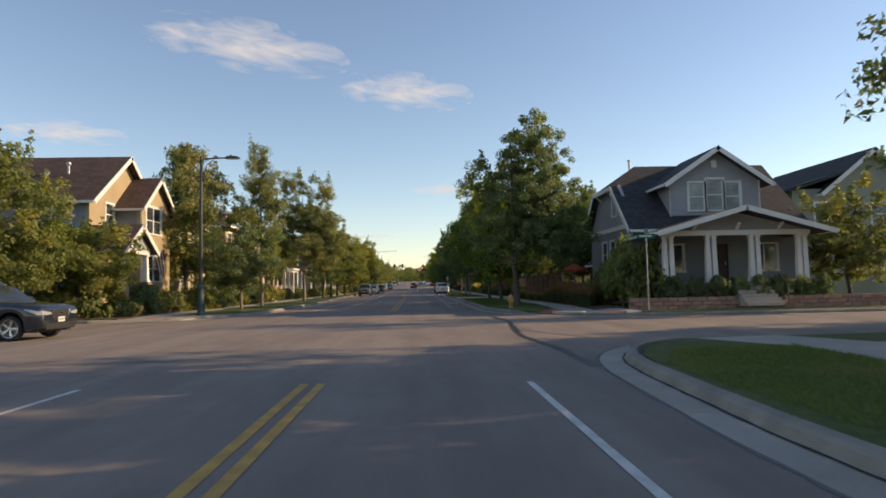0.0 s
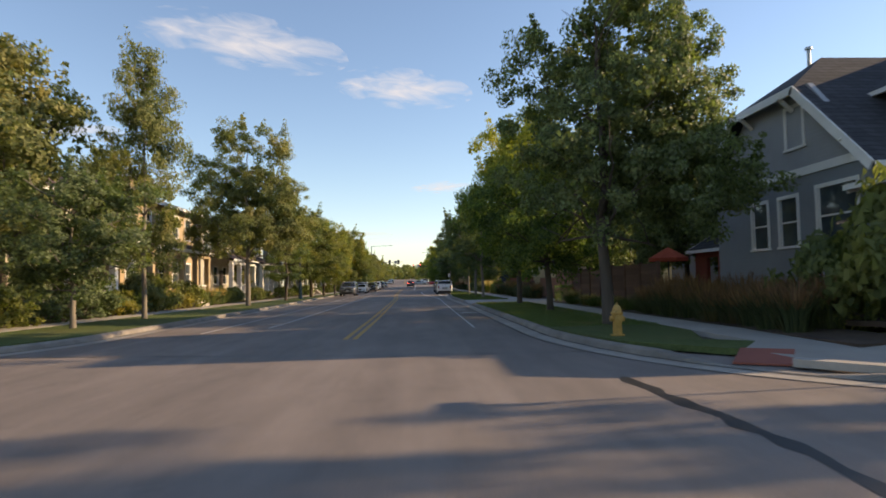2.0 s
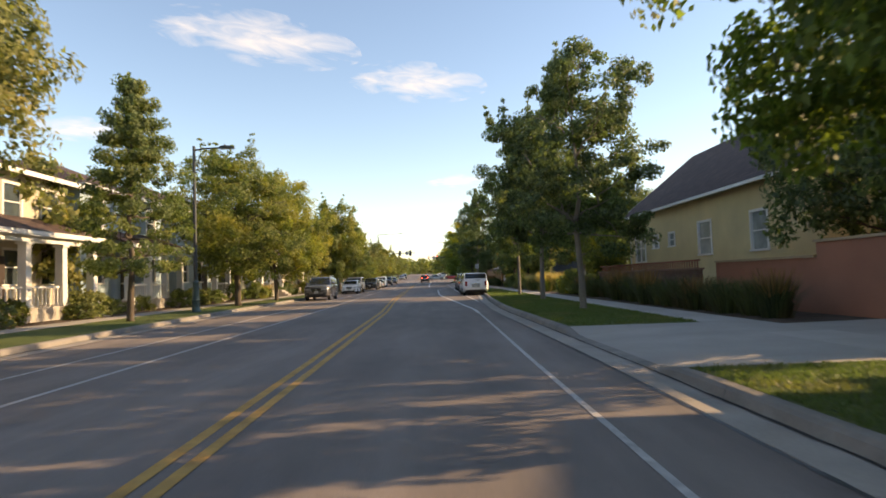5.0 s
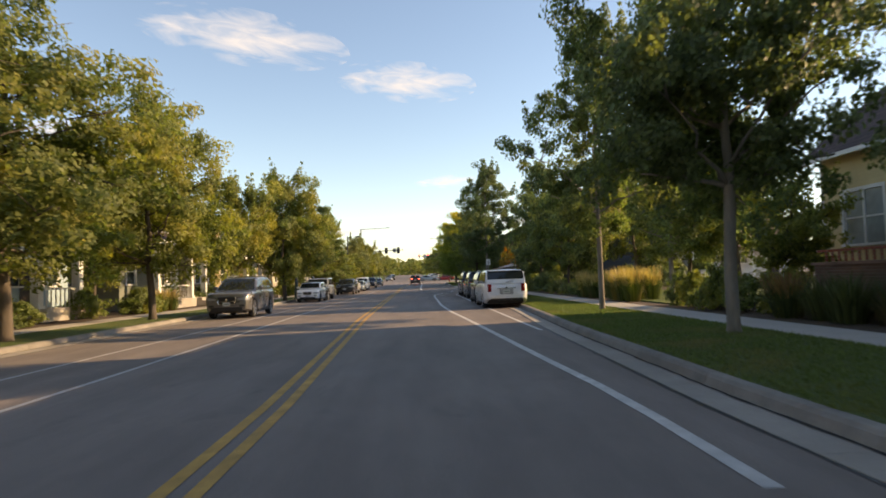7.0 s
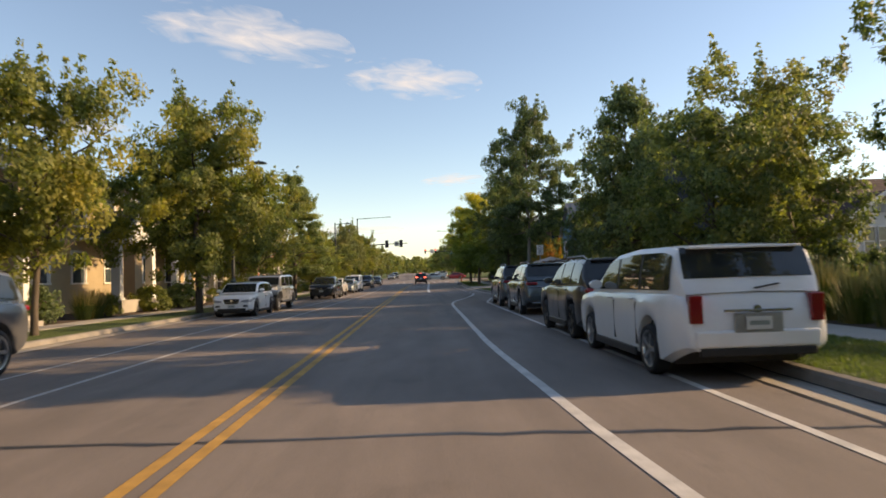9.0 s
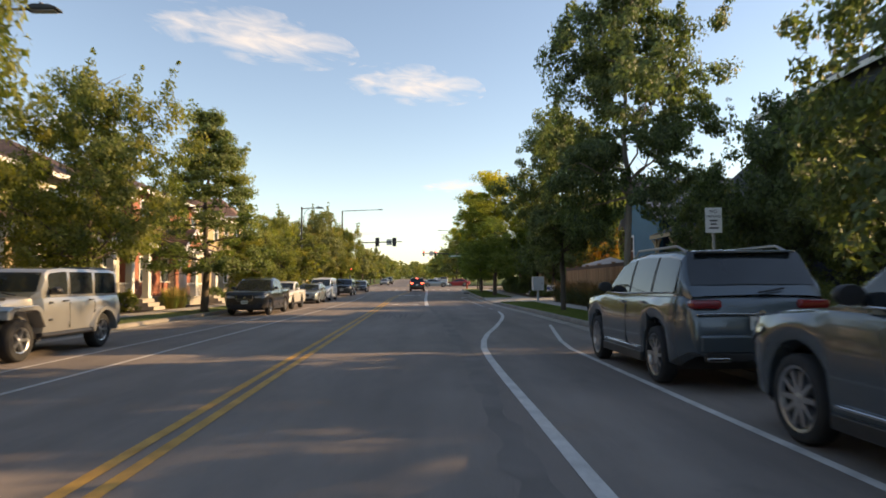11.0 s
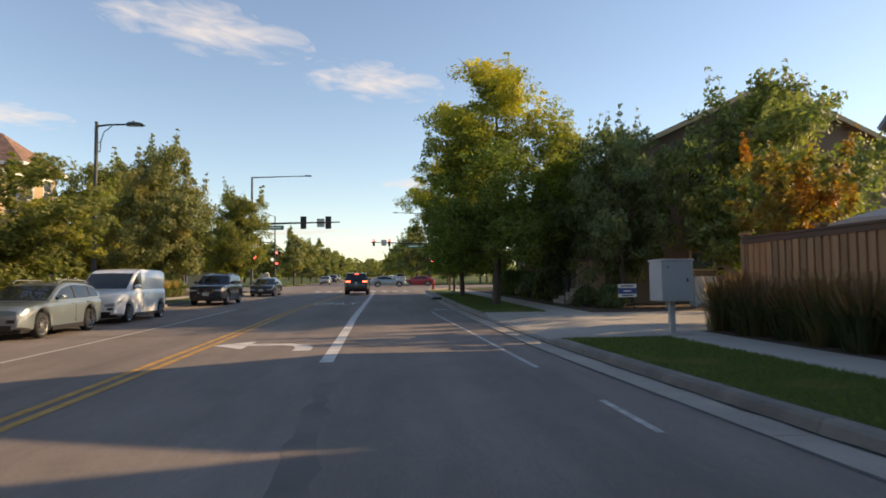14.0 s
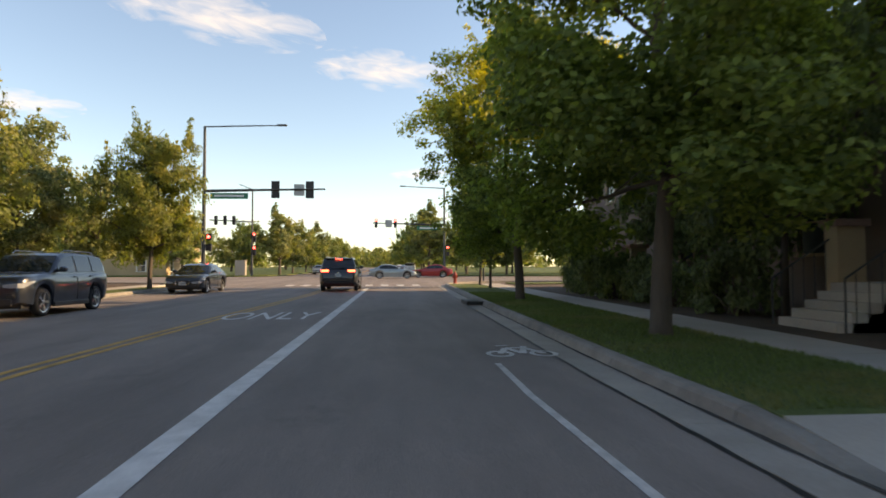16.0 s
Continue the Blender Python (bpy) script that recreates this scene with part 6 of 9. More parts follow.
            part("hinge", G().box(s * hw * 0.98, s * (hw + 0.02), 0.70, 0.80, 0.72, 0.76).box(s * hw * 0.98, s * (hw + 0.02), 0.70, 0.80, 1.06, 1.10), RIM_DARK, ob)
            part("hood_latch", G().box(s * 0.62, s * 0.68, 1.75, 1.95, 1.15, 1.20), BLACK, ob)
        part("roof_panel", G().box(-wr * 0.9, wr * 0.9, -2.06, -1.02, hmax - 0.012, hmax + 0.022), RIM_DARK, ob, "dark hardtop panel", bevel=0.02)
        for i in (-0.45, 0.02):
            part("wiper", G().tube([(i, 1.09, 1.235), (i + 0.42, 0.98, 1.30)], 0.012, 5), BLACK, ob)
        sp = part("spare_wheel", wheel_meshes(r, 0.26, spokes, rim or RIM, 0.82)[0], RIM, ob)
        sp.matrix_local = pose(0, -L / 2 - 0.16, 1.0, 0, 0, -90)
        part("tyre", wheel_meshes(r, 0.26, spokes, rim or RIM, 0.82)[1], RUBBER, sp)
    else:
        part("bumper_mesh", G().box(-tw * 0.82, tw * 0.82, L / 2 - 0.06, L / 2 + 0.014, gc + 0.06, gc + (0.24 if big else 0.2)), BLACK, ob, "black lower air intake", bevel=0.02)
        for z in ((gl + gh) / 2 - 0.05,):
            part("grille_bar", G().box(-gw * 0.95, gw * 0.95, L / 2 + 0.004, L / 2 + 0.018, z, z + 0.014), CHROME if not trim else BLACK, ob, "bright grille bar")
        part("rear_valance", G().box(-tw * 0.86, tw * 0.86, -L / 2 - 0.018, -L / 2 + 0.06, gc + 0.14, gc + 0.24), BLACK, ob, "black lower bumper trim", bevel=0.015)
        part("bumper_line", G().box(-tw * 0.93, tw * 0.93, -L / 2 - 0.03, -L / 2 + 0.05, gc + 0.245, gc + 0.45), paint, ob, bevel=0.03)
        part("emblem", G().lathe([(0.0, -L / 2 - 0.02), (0.05, -L / 2 - 0.02), (0.055, -L / 2 - 0.005)], 16, "y", (0, 0, zt - 0.18)), CHROME, ob, "small bright emblem disc", smooth=True)
    zp = (zt - (0.36 if kind == "suv" else 0.42)) if kind not in ("pickup", "old_pickup") else gc + 0.36
    for yy, z, s in ((-L / 2 - 0.034, zp, -1), (L / 2 + 0.016 + (0.18 if boxy else 0), gc + (0.28 if big else 0.2), 1)):
        pl = part("number_plate", G().box(-0.155, 0.155, min(yy, yy + 0.012 * s), max(yy, yy + 0.012 * s), z, z + 0.155), PLATE, ob, "pale number plate with unreadable bars")
        part("plate_bar", G().box(-0.12, 0.12, yy + 0.0125 * s if s > 0 else yy + 0.0125 * s - 0.002, yy + 0.0125 * s + 0.002 if s > 0 else yy + 0.0125 * s, z + 0.05, z + 0.105), PLATE_BAR, pl)
    # sill trim, door seams and handles
    for s in (-1, 1):
        part("sill_trim", G().box(s * hw * 0.93, s * (hw + 0.006), yr + r + 0.12, yf - r - 0.12, gc - 0.01, gc + 0.11), BLACK if kind != "sedan" else paint, ob, bevel=0.012)
        for a, b in k["glass"][:2]:
            zh = prof(k["top"], b) - 0.10
            part("door_handle", G().box(s * (hw * 0.985), s * (hw + 0.022), b + 0.06, b + 0.24, zh - 0.015, zh + 0.015), paint if not boxy else BLACK, ob, bevel=0.008)
            part("door_seam", G().box(s * (hw * 0.9), s * (hw + 0.0015), b - 0.012, b - 0.004, gc + 0.16, prof(k["top"], b) - 0.14), BLACK, ob)
        if k["rails"]:
            part("roof_rail", G().tube([(s * wr * 0.90, y1 - 0.95, hmax - 0.06), (s * wr * 0.92, y1 - 1.15, hmax + 0.035), (s * wr * 0.92, y0 + 0.75, hmax + 0.025), (s * wr * 0.90, y0 + 0.5, hmax - 0.05)], 0.018, 6), STEEL_GREY, ob, "grey roof rail", smooth=True)
    me = wheel_meshes(r, 0.26 if boxy else 0.22, spokes, rim or RIM, 0.82 if kind in ("jeep", "old_pickup", "pickup") else 1.0)
    for s in (-1, 1):
        for c in (yf, yr):
            w = part("wheel", me[0], RIM_DARK, ob)
            w.matrix_local = pose(s * (hw - 0.125), c, r, 0, 0, 0 if s > 0 else 180)
            part("tyre", me[1], RUBBER, w)
            part("rim", me[2], rim or RIM, w)
    if kind in ("pickup", "old_pickup"):
        ye = fr[-1][0] - 0.06
        part("bed_liner", G().box(-hw * 0.80, hw * 0.80, -L / 2 + 0.10, ye, 1.0, prof(k["top"], -1.8) + 0.024), BLACK, ob, "black open load bed")
        for s in (-1, 1):
            part("bed_rail", G().box(s * hw * 0.80, s * hw * 0.95, -L / 2 + 0.04, ye, 1.1, prof(k["top"], -1.8) + 0.03), paint, ob, bevel=0.015)
    if kind == "mini":
        for c in (yf, yr):
            for s in (-1, 1):
                g = G()
                for i in range(13):
                    a = math.pi * i / 12
                    for q in (r + 0.07, r + 0.12):
                        g.v.append((s * (hw + 0.004), c + math.cos(a) * q, r + math.sin(a) * q))
                g.f = [(2 * i, 2 * i + 1, 2 * i + 3, 2 * i + 2) for i in range(12)]
                part("arch_trim", g, BLACK, ob, "black wheel arch trim")
    if lit:
        part("high_brake_lamp", G().box(-0.16, 0.16, fr[-2][0] - 0.13, fr[-2][0] - 0.09, fr[-2][1] - 0.035, fr[-2][1] - 0.008), TAIL_ON, ob, "lit high brake lamp")
    if bright:
        part("tailgate_strip", G().box(-tw * 0.98, tw * 0.98, -L / 2 - 0.02, -L / 2 + 0.02, zt - 0.19, zt - 0.165), CHROME, ob, "bright tailgate strip", bevel=0.006)
        for s in (-1, 1):
            part("exhaust_trim", G().box(s * tw * 0.5, s * tw * 0.84, -L / 2 - 0.036, -L / 2 + 0.03, gc + 0.14, gc + 0.19), CHROME, ob, "bright exhaust trim", bevel=0.01)
    if kind == "minivan":
        part("plate_recess", G().box(-0.30, 0.30, -L / 2 - 0.030, -L / 2 - 0.01, zp - 0.05, zp + 0.20), STEEL_GREY, ob, "grey plate recess", bevel=0.01)
        part("tailgate_bar", G().box(-0.42, 0.42, -L / 2 - 0.04, -L / 2 - 0.005, zp + 0.21, zp + 0.245), CHROME, ob, "bright tailgate bar", bevel=0.008)
    if kind in ("minivan", "suv", "wagon"):
        part("rear_wiper", G().tube([(0.0, -L / 2 + 0.06, zt + 0.07), (0.34, -L / 2 + 0.10, zt + 0.12)], 0.012, 5), BLACK, ob)
        part("roof_spoiler", G().box(-wr * 0.86, wr * 0.86, fr[-2][0] - 0.10, fr[-2][0] + 0.16, fr[-2][1] - 0.005, fr[-2][1] + 0.028), paint, ob, bevel=0.012)
    return ob


P_BRONZE = paint_mat("bronze_grey_paint", (0.155, 0.150, 0.148), 0.45, 0.3)
P_WHITE = paint_mat("white_paint", (0.80, 0.80, 0.79), 0.0)
P_SILVER = paint_mat("silver_paint", (0.40, 0.395, 0.375), 0.6)
P_BLACK = paint_mat("black_paint", (0.012, 0.013, 0.015), 0.2)
P_NAVY = paint_mat("dark_navy_paint", (0.012, 0.018, 0.032), 0.3)
P_SLATE = paint_mat("slate_blue_paint", (0.085, 0.108, 0.122), 0.45, 0.22)
P_STEEL = paint_mat("blue_silver_paint", (0.27, 0.32, 0.34), 0.6)
P_CREAM = paint_mat("cream_white_paint", (0.62, 0.60, 0.55), 0.0)
P_RED = paint_mat("red_paint", (0.30, 0.015, 0.018), 0.2)
# east kerb, tails toward the walk
car("minivan", P_WHITE, 3.8, 100.35, 0, "white minivan parked at the curb with red tail lamps")
car("suv", P_BLACK, 3.85, 105.3, 0, "black compact SUV parked behind a white minivan", RIM_DARK)
big = car("suv", P_SLATE, 4.05, 114.2, 0, "slate blue SUV with roof rails parked at the curb", RIM, spokes=10, bright=True)
big.scale = (1.03, 1.03, 1.05)
big = car("suv", P_SLATE, 4.05, 120.6, 0, "dark slate SUV with bright trim parked at the curb", RIM, spokes=10, bright=True)
big.scale = (1.04, 1.03, 1.08)
# west kerb, noses toward the walk
big = car("suv", P_BRONZE, -8.25, 99.45, 180, "bronze grey SUV parked at the curb", RIM, spokes=5)
big.scale = (1.0, 1.0, 1.05)
car("mini", P_WHITE, -8.45, 119.0, 180, "white small hatchback with black arches and roof rack", RIM_DARK)
car("jeep", P_SILVER, -8.65, 124.0, 180, "silver boxy four-door off-roader with silver flares", RIM, name="off_roader")
car("pickup", P_BLACK, -8.5, 142.3, 180, "black crew cab pickup parked at the curb", RIM, name="pickup_truck")
car("old_pickup", P_CREAM, -8.65, 148.7, 180, "old white single cab pickup in the sun", RIM_DARK, name="pickup_truck")
car("wagon", P_STEEL, -8.75, 157.6, 180, "blue silver wagon parked at the curb", RIM, spokes=10)
car("van", P_WHITE, -8.75, 163.3, 180, "white panel van parked at the curb", RIM, name="delivery_van")
car("suv", P_NAVY, -8.6, 176.3, 180, "dark navy SUV parked near the crossing", RIM)
car("sedan", P_BLACK, -8.4, 190.4, 180, "black sedan parked near the crossing", RIM)
# on the road
car("suv", P_BLACK, -1.3, 192.2, 0, "dark SUV with lit brake lamps waiting at the signal", RIM_DARK, lit=True)
car("sedan", P_STEEL, 1.4, 222.0, -90, "silver sedan crossing at the signal", RIM)
car("sedan", P_RED, 5.6, 227.5, 90, "red sedan crossing at the signal", RIM)
car("suv", P_NAVY, -13.4, 20.2, -95, "dark SUV with bright headlamps waiting on the side street", RIM)
for i, (dx, dy, kind, p, turn, lab) in enumerate(((-9.2, 252, "sedan", P_SILVER, 180, "silver sedan parked beyond the crossing"), (-9.0, 268, "suv", P_NAVY, 180, "dark SUV parked beyond the crossing"), (4.4, 262, "suv", P_WHITE, 0, "white SUV parked beyond the crossing"), (4.2, 276, "sedan", P_STEEL, 0, "grey sedan parked beyond the crossing"), (3.8, 300, "sedan", P_WHITE, 0, "white sedan parked beyond the crossing"), (-9.8, 296, "suv", P_SILVER, 180, "silver SUV parked beyond the crossing"))):
    car(kind, p, dx + lerp_at(CENTRE, dy) + 3.9, dy, turn, lab, RIM)

# ---- houses ----
ROOF_DARK = roof_mat("charcoal_shingles", (0.042, 0.042, 0.046))
ROOF_BROWN = roof_mat("brown_shingles", (0.085, 0.050, 0.040))
ROOF_TILE = roof_mat("terracotta_tiles", (0.27, 0.155, 0.11))
ROOF_METAL = plain("grey_metal_roof", (0.20, 0.21, 0.225), 0.45, metal=0.5, var=0.1, big=0.4, stretch=(8, 1, 1))
GREY_SIDING = siding_mat("grey_siding", (0.35, 0.36, 0.38))
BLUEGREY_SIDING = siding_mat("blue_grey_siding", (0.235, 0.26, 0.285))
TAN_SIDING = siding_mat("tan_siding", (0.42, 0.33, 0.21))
STUCCO_TAN = plain("tan_stucco", (0.44, 0.33, 0.20), 0.9, var=0.12, big=0.6, fine=30, bump=0.35)
STUCCO_ORANGE = plain("terracotta_stucco", (0.36, 0.16, 0.10), 0.9, var=0.12, big=0.6, fine=30, bump=0.35)
CREAM_SIDING = siding_mat("cream_siding", (0.55, 0.49, 0.38))
BLUE_SIDING = siding_mat("pale_blue_siding", (0.34, 0.44, 0.50))
YELLOW_SIDING = siding_mat("yellow_siding", (0.66, 0.53, 0.28))
# navy house paint, also the shade colour of a teal wall
NAVY_SHADE_SIDING = siding_mat("navy_shade_siding", (0.035, 0.05, 0.07))
TEAL_BOARDS = siding_mat("teal_board_siding", (0.055, 0.15, 0.21), 0.3, True)
GREEN_SIDING = siding_mat("sage_siding", (0.30, 0.33, 0.27))
WHITE_SIDING = siding_mat("white_siding", (0.66, 0.66, 0.64))
OLIVE_SIDING = siding_mat("olive_grey_siding", (0.20, 0.21, 0.17))
DOOR_DARK = plain("dark_door_paint", (0.05, 0.035, 0.03), 0.5, var=0.1)
CEDAR = plain("cedar_boards", (0.40, 0.215, 0.105), 0.8, var=0.22, big=1.5, fine=20, bump=0.4, spread=0.22, stretch=(3, 3, 0.3))
OLD_WOOD = plain("weathered_brown_boards", (0.16, 0.09, 0.06), 0.85, var=0.25, big=1.5, fine=20, bump=0.4, spread=0.2, stretch=(1, 0.3, 4))
STONE = plain("rough_sandstone", (0.30, 0.185, 0.14), 0.92, var=0.25, big=2.5, fine=12, bump=0.7, dist=0.02, spread=0.2)


def brick_mat(name, a, b, mortar):
    m, nt, p = nodes_of(name)
    tc = nt.nodes.new("ShaderNodeTexCoord")
    sep, com, ad = nt.nodes.new("ShaderNodeSeparateXYZ"), nt.nodes.new("ShaderNodeCombineXYZ"), nt.nodes.new("ShaderNodeMath")
    nt.links.new(tc.outputs["Object"], sep.inputs[0])
    nt.links.new(sep.outputs[0], ad.inputs[0])
    nt.links.new(sep.outputs[1], ad.inputs[1])
    nt.links.new(ad.outputs[0], com.inputs[0])
    nt.links.new(sep.outputs[2], com.inputs[1])
    k = nt.nodes.new("ShaderNodeTexBrick")
    k.inputs["Scale"].default_value = 1.0
    k.inputs["Brick Width"].default_value, k.inputs["Row Height"].default_value, k.inputs["Mortar Size"].default_value = 0.21, 0.075, 0.006
    k.inputs["Color1"].default_value, k.inputs["Color2"].default_value, k.inputs["Mortar"].default_value = (*a, 1), (*b, 1), (*mortar, 1)
    nt.links.new(com.outputs[0], k.inputs["Vector"])
    n = noise_node(nt, 0.7, 4)
    r = ramp(nt, n.outputs[0], [(0.25, (0.8,) * 3), (0.75, (1.15,) * 3)])
    nt.links.new(mixed(nt, 1.0, k.outputs[0], r.outputs[0], "MULTIPLY"), p.inputs["Base Color"])
    p.inputs["Roughness"].default_value = 0.9
    bp = nt.nodes.new("ShaderNodeBump")
    bp.inputs["Strength"].default_value, bp.inputs["Distance"].default_value, bp.invert = 0.6, 0.01, True
    nt.links.new(k.outputs["Fac"], bp.inputs["Height"])
    nt.links.new(bp.outputs[0], p.inputs["Normal"])
    return m


BRICK_RED = brick_mat("red_brick", (0.30, 0.085, 0.05), (0.38, 0.12, 0.07), (0.33, 0.28, 0.23))
BRICK_DARK = brick_mat("dark_brick", (0.14, 0.075, 0.055), (0.18, 0.10, 0.07), (0.20, 0.17, 0.14))


def wall_box(g, axis, c0, c1, u0, u1, z0, z1):
    return g.box(c0, c1, u0, u1, z0, z1) if axis == "x" else g.box(u0, u1, c0, c1, z0, z1)


def wall(parent, axis, c, t, u0, u1, z0, z1, holes, mat, name="wall", gable=None):
    """A wall whose outer face lies at c and which is t thick inward; holes are cut right through it."""
    g = G()
    a, b = min(c, c + t), max(c, c + t)
    us = sorted({u0, u1, *[h[0] for h in holes], *[h[1] for h in holes]})
    for p, q in zip(us, us[1:]):
        m = (p + q) / 2
        z = z0
        for h in sorted([h for h in holes if h[0] <= m <= h[1]], key=lambda h: h[2]):
            if h[2] > z:
                wall_box(g, axis, a, b, p, q, z, h[2])
            z = h[3]
        if z < z1:
            wall_box(g, axis, a, b, p, q, z, z1)
    if gable:
        g.prism(gable, axis, a, b)
    return part(name, g, mat, parent)


def window(parent, axis, c, out, u0, u1, z0, z1, cols=1, rows=2, pane=None, trim=None, case=0.11):
    """A window in its hole: casing, sill, sashes and panes."""
    trim = trim or TRIM_WHITE
    g = G()
    a, b = sorted((c - out * 0.06, c + out * 0.035))
    wall_box(g, axis, a, b, u0 - case, u0, z0 - 0.02, z1 + case)
    wall_box(g, axis, a, b, u1, u1 + case, z0 - 0.02, z1 + case)
    wall_box(g, axis, a, b, u0, u1, z1, z1 + case)
    w = part("window", g, trim, parent)
    a2, b2 = sorted((c - out * 0.08, c + out * 0.07))
    part("sill", wall_box(G(), axis, a2, b2, u0 - case - 0.04, u1 + case + 0.04, z0 - 0.08, z0), trim, w, bevel=0.008)
    g = G()
    a3, b3 = sorted((c - out * 0.055, c - out * 0.005))
    for i in range(1, cols):
        u = u0 + (u1 - u0) * i / cols
        wall_box(g, axis, a3, b3, u - 0.045, u + 0.045, z0, z1)
    for i in range(1, rows):
        z = z0 + (z1 - z0) * i / rows
        wall_box(g, axis, a3 + 0.002, b3 - 0.002, u0, u1, z - 0.025, z + 0.025)
    for u in (u0, u1 - 0.04):
        wall_box(g, axis, a3, b3, u, u + 0.04, z0, z1)
    part("sash", g, trim, w)
    p0, p1 = sorted((c - out * 0.050, c - out * 0.038))
    for i in range(cols):
        ua, ub = u0 + (u1 - u0) * i / cols, u0 + (u1 - u0) * (i + 1) / cols
        for j in range(rows):
            za, zb = z0 + (z1 - z0) * j / rows, z0 + (z1 - z0) * (j + 1) / rows
            part("pane", wall_box(G(), axis, p0, p1, ua, ub, za, zb), (pane or PANE), w)
    return w


def slab(parent, name, pts, thick, mat):
    """A sloping sheet of given thickness through the points of its top."""
    v = [Vector(p) for p in pts]
    n = (v[1] - v[0]).cross(v[2] - v[0]).normalized()
    if n.z < 0:
        n = -n
    k = len(v)
    g = G().add([*v, *[p - n * thick for p in v]], [tuple(range(k)), tuple(range(k, 2 * k))[::-1]] + [(i, (i + 1) % k, k + (i + 1) % k, k + i) for i in range(k)])
    return part(name, g, mat, parent)


def board(parent, name, a, b, w, t, mat=None):
    """A straight board from a to b, w deep (down) and t thick."""
    a, b = Vector(a), Vector(b)
    d = (b - a).normalized()
    s = d.cross(Vector((0, 0, 1))).normalized() * t / 2
    up = s.cross(d).normalized() * w
    if up.z > 0:
        up = -up
    p = [a - s, a + s, a + s + up, a - s + up]
    q = [x + (b - a) for x in p]
    g = G().add(p + q, [(0, 1, 2, 3), (7, 6, 5, 4), (0, 4, 5, 1), (1, 5, 6, 2), (2, 6, 7, 3), (3, 7, 4, 0)])
    return part(name, g, mat or TRIM_WHITE, parent)


def gable_roof_x(parent, x0, x1, y0, y1, ym, ze, zr, mat, over=0.4, trim=True):
    """Roof with its ridge along x: eaves at y0 and y1, height ze, ridge at ym, zr. Gable ends at x0 and x1."""
    for ye in (y0, y1):
        s = -1 if ye < ym else 1
        dz = (zr - ze) / abs(ym - ye) * over
        slab(parent, "roof", [(x0 - over, ye + s * over, ze - dz), (x1 + over, ye + s * over, ze - dz), (x1 + over, ym, zr), (x0 - over, ym, zr)], 0.12, mat)
        if trim:
            for xx in (x0 - over, x1 + over):
                board(parent, "rake_board", (xx, ye + s * over, ze - dz + 0.012), (xx, ym, zr + 0.012), 0.24, 0.05)
            board(parent, "gutter", (x0 - over, ye + s * (over + 0.03), ze - dz - 0.01), (x1 + over, ye + s * (over + 0.03), ze - dz - 0.01), 0.13, 0.09)


def gable_roof_y(parent, x0, x1, xm, y0, y1, ze, zr, mat, over=0.4, trim=True):
    """Roof with its ridge along y."""
    for xe in (x0, x1):
        s = -1 if xe < xm else 1
        dz = (zr - ze) / abs(xm - xe) * over
        slab(parent, "roof", [(xe + s * over, y0 - over, ze - dz), (xe + s * over, y1 + over, ze - dz), (xm, y1 + over, zr), (xm, y0 - over, zr)], 0.12, mat)
        if trim:
            for yy in (y0 - over, y1 + over):
                board(parent, "rake_board", (xe + s * over, yy, ze - dz + 0.012), (xm, yy, zr + 0.012), 0.24, 0.05)
            board(parent, "gutter", (xe + s * (over + 0.03), y0 - over, ze - dz - 0.01), (xe + s * (over + 0.03), y1 + over, ze - dz - 0.01), 0.13, 0.09)


def hip_roof(parent, x0, x1, y0, y1, ze, zr, mat, over=0.45):
    x0, x1, y0, y1 = x0 - over, x1 + over, y0 - over, y1 + over
    r = min(x1 - x0, y1 - y0) / 2
    xm, ym = (x0 + x1) / 2, (y0 + y1) / 2
    a, b = ((x0 + r, ym, zr), (x1 - r, ym, zr)) if x1 - x0 >= y1 - y0 else ((xm, y0 + r, zr), (xm, y1 - r, zr))
    c = [(x0, y0, ze), (x1, y0, ze), (x1, y1, ze), (x0, y1, ze)]
    g = G()
    if x1 - x0 >= y1 - y0:
        g.add(c + [a, b], [(0, 1, 5, 4), (1, 2, 5), (2, 3, 4, 5), (3, 0, 4)])
    else:
        g.add(c + [a, b], [(0, 1, 4), (1, 2, 5, 4), (2, 3, 5), (3, 0, 4, 5)])
    g.add([(x, y, z - 0.04) for x, y, z in c], [(3, 2, 1, 0)])
    part("roof", g, mat, parent)
    for i in range(4):
        p, q = c[i], c[(i + 1) % 4]
        board(parent, "fascia", (p[0], p[1], ze + 0.01), (q[0], q[1], ze + 0.01), 0.2, 0.05)


def column(parent, x, y, z0, z1, w0=0.3, w1=0.22, mat=None, base=0.0):
    """A square tapered porch column with plinth and cap."""
    mat = mat or TRIM_WHITE
    g = G()
    p = [(x + sx * w0 / 2, y + sy * w0 / 2, z0 + base) for sx, sy in ((-1, -1), (1, -1), (1, 1), (-1, 1))] + [(x + sx * w1 / 2, y + sy * w1 / 2, z1) for sx, sy in ((-1, -1), (1, -1), (1, 1), (-1, 1))]
    g.add(p, [(3, 2, 1, 0), (4, 5, 6, 7), (0, 1, 5, 4), (1, 2, 6, 5), (2, 3, 7, 6), (3, 0, 4, 7)])
    g.box(x - w0 * 0.62, x + w0 * 0.62, y - w0 * 0.62, y + w0 * 0.62, z0 + base, z0 + base + 0.12)
    g.box(x - w1 * 0.72, x + w1 * 0.72, y - w1 * 0.72, y + w1 * 0.72, z1 - 0.1, z1)
    return part("porch_column", g, mat, parent)


def porch_column_plain(parent, x, y, z0, z1, w=0.3, mat=None):
    return column(parent, x, y, z0, z1, w, w * 0.92, mat)


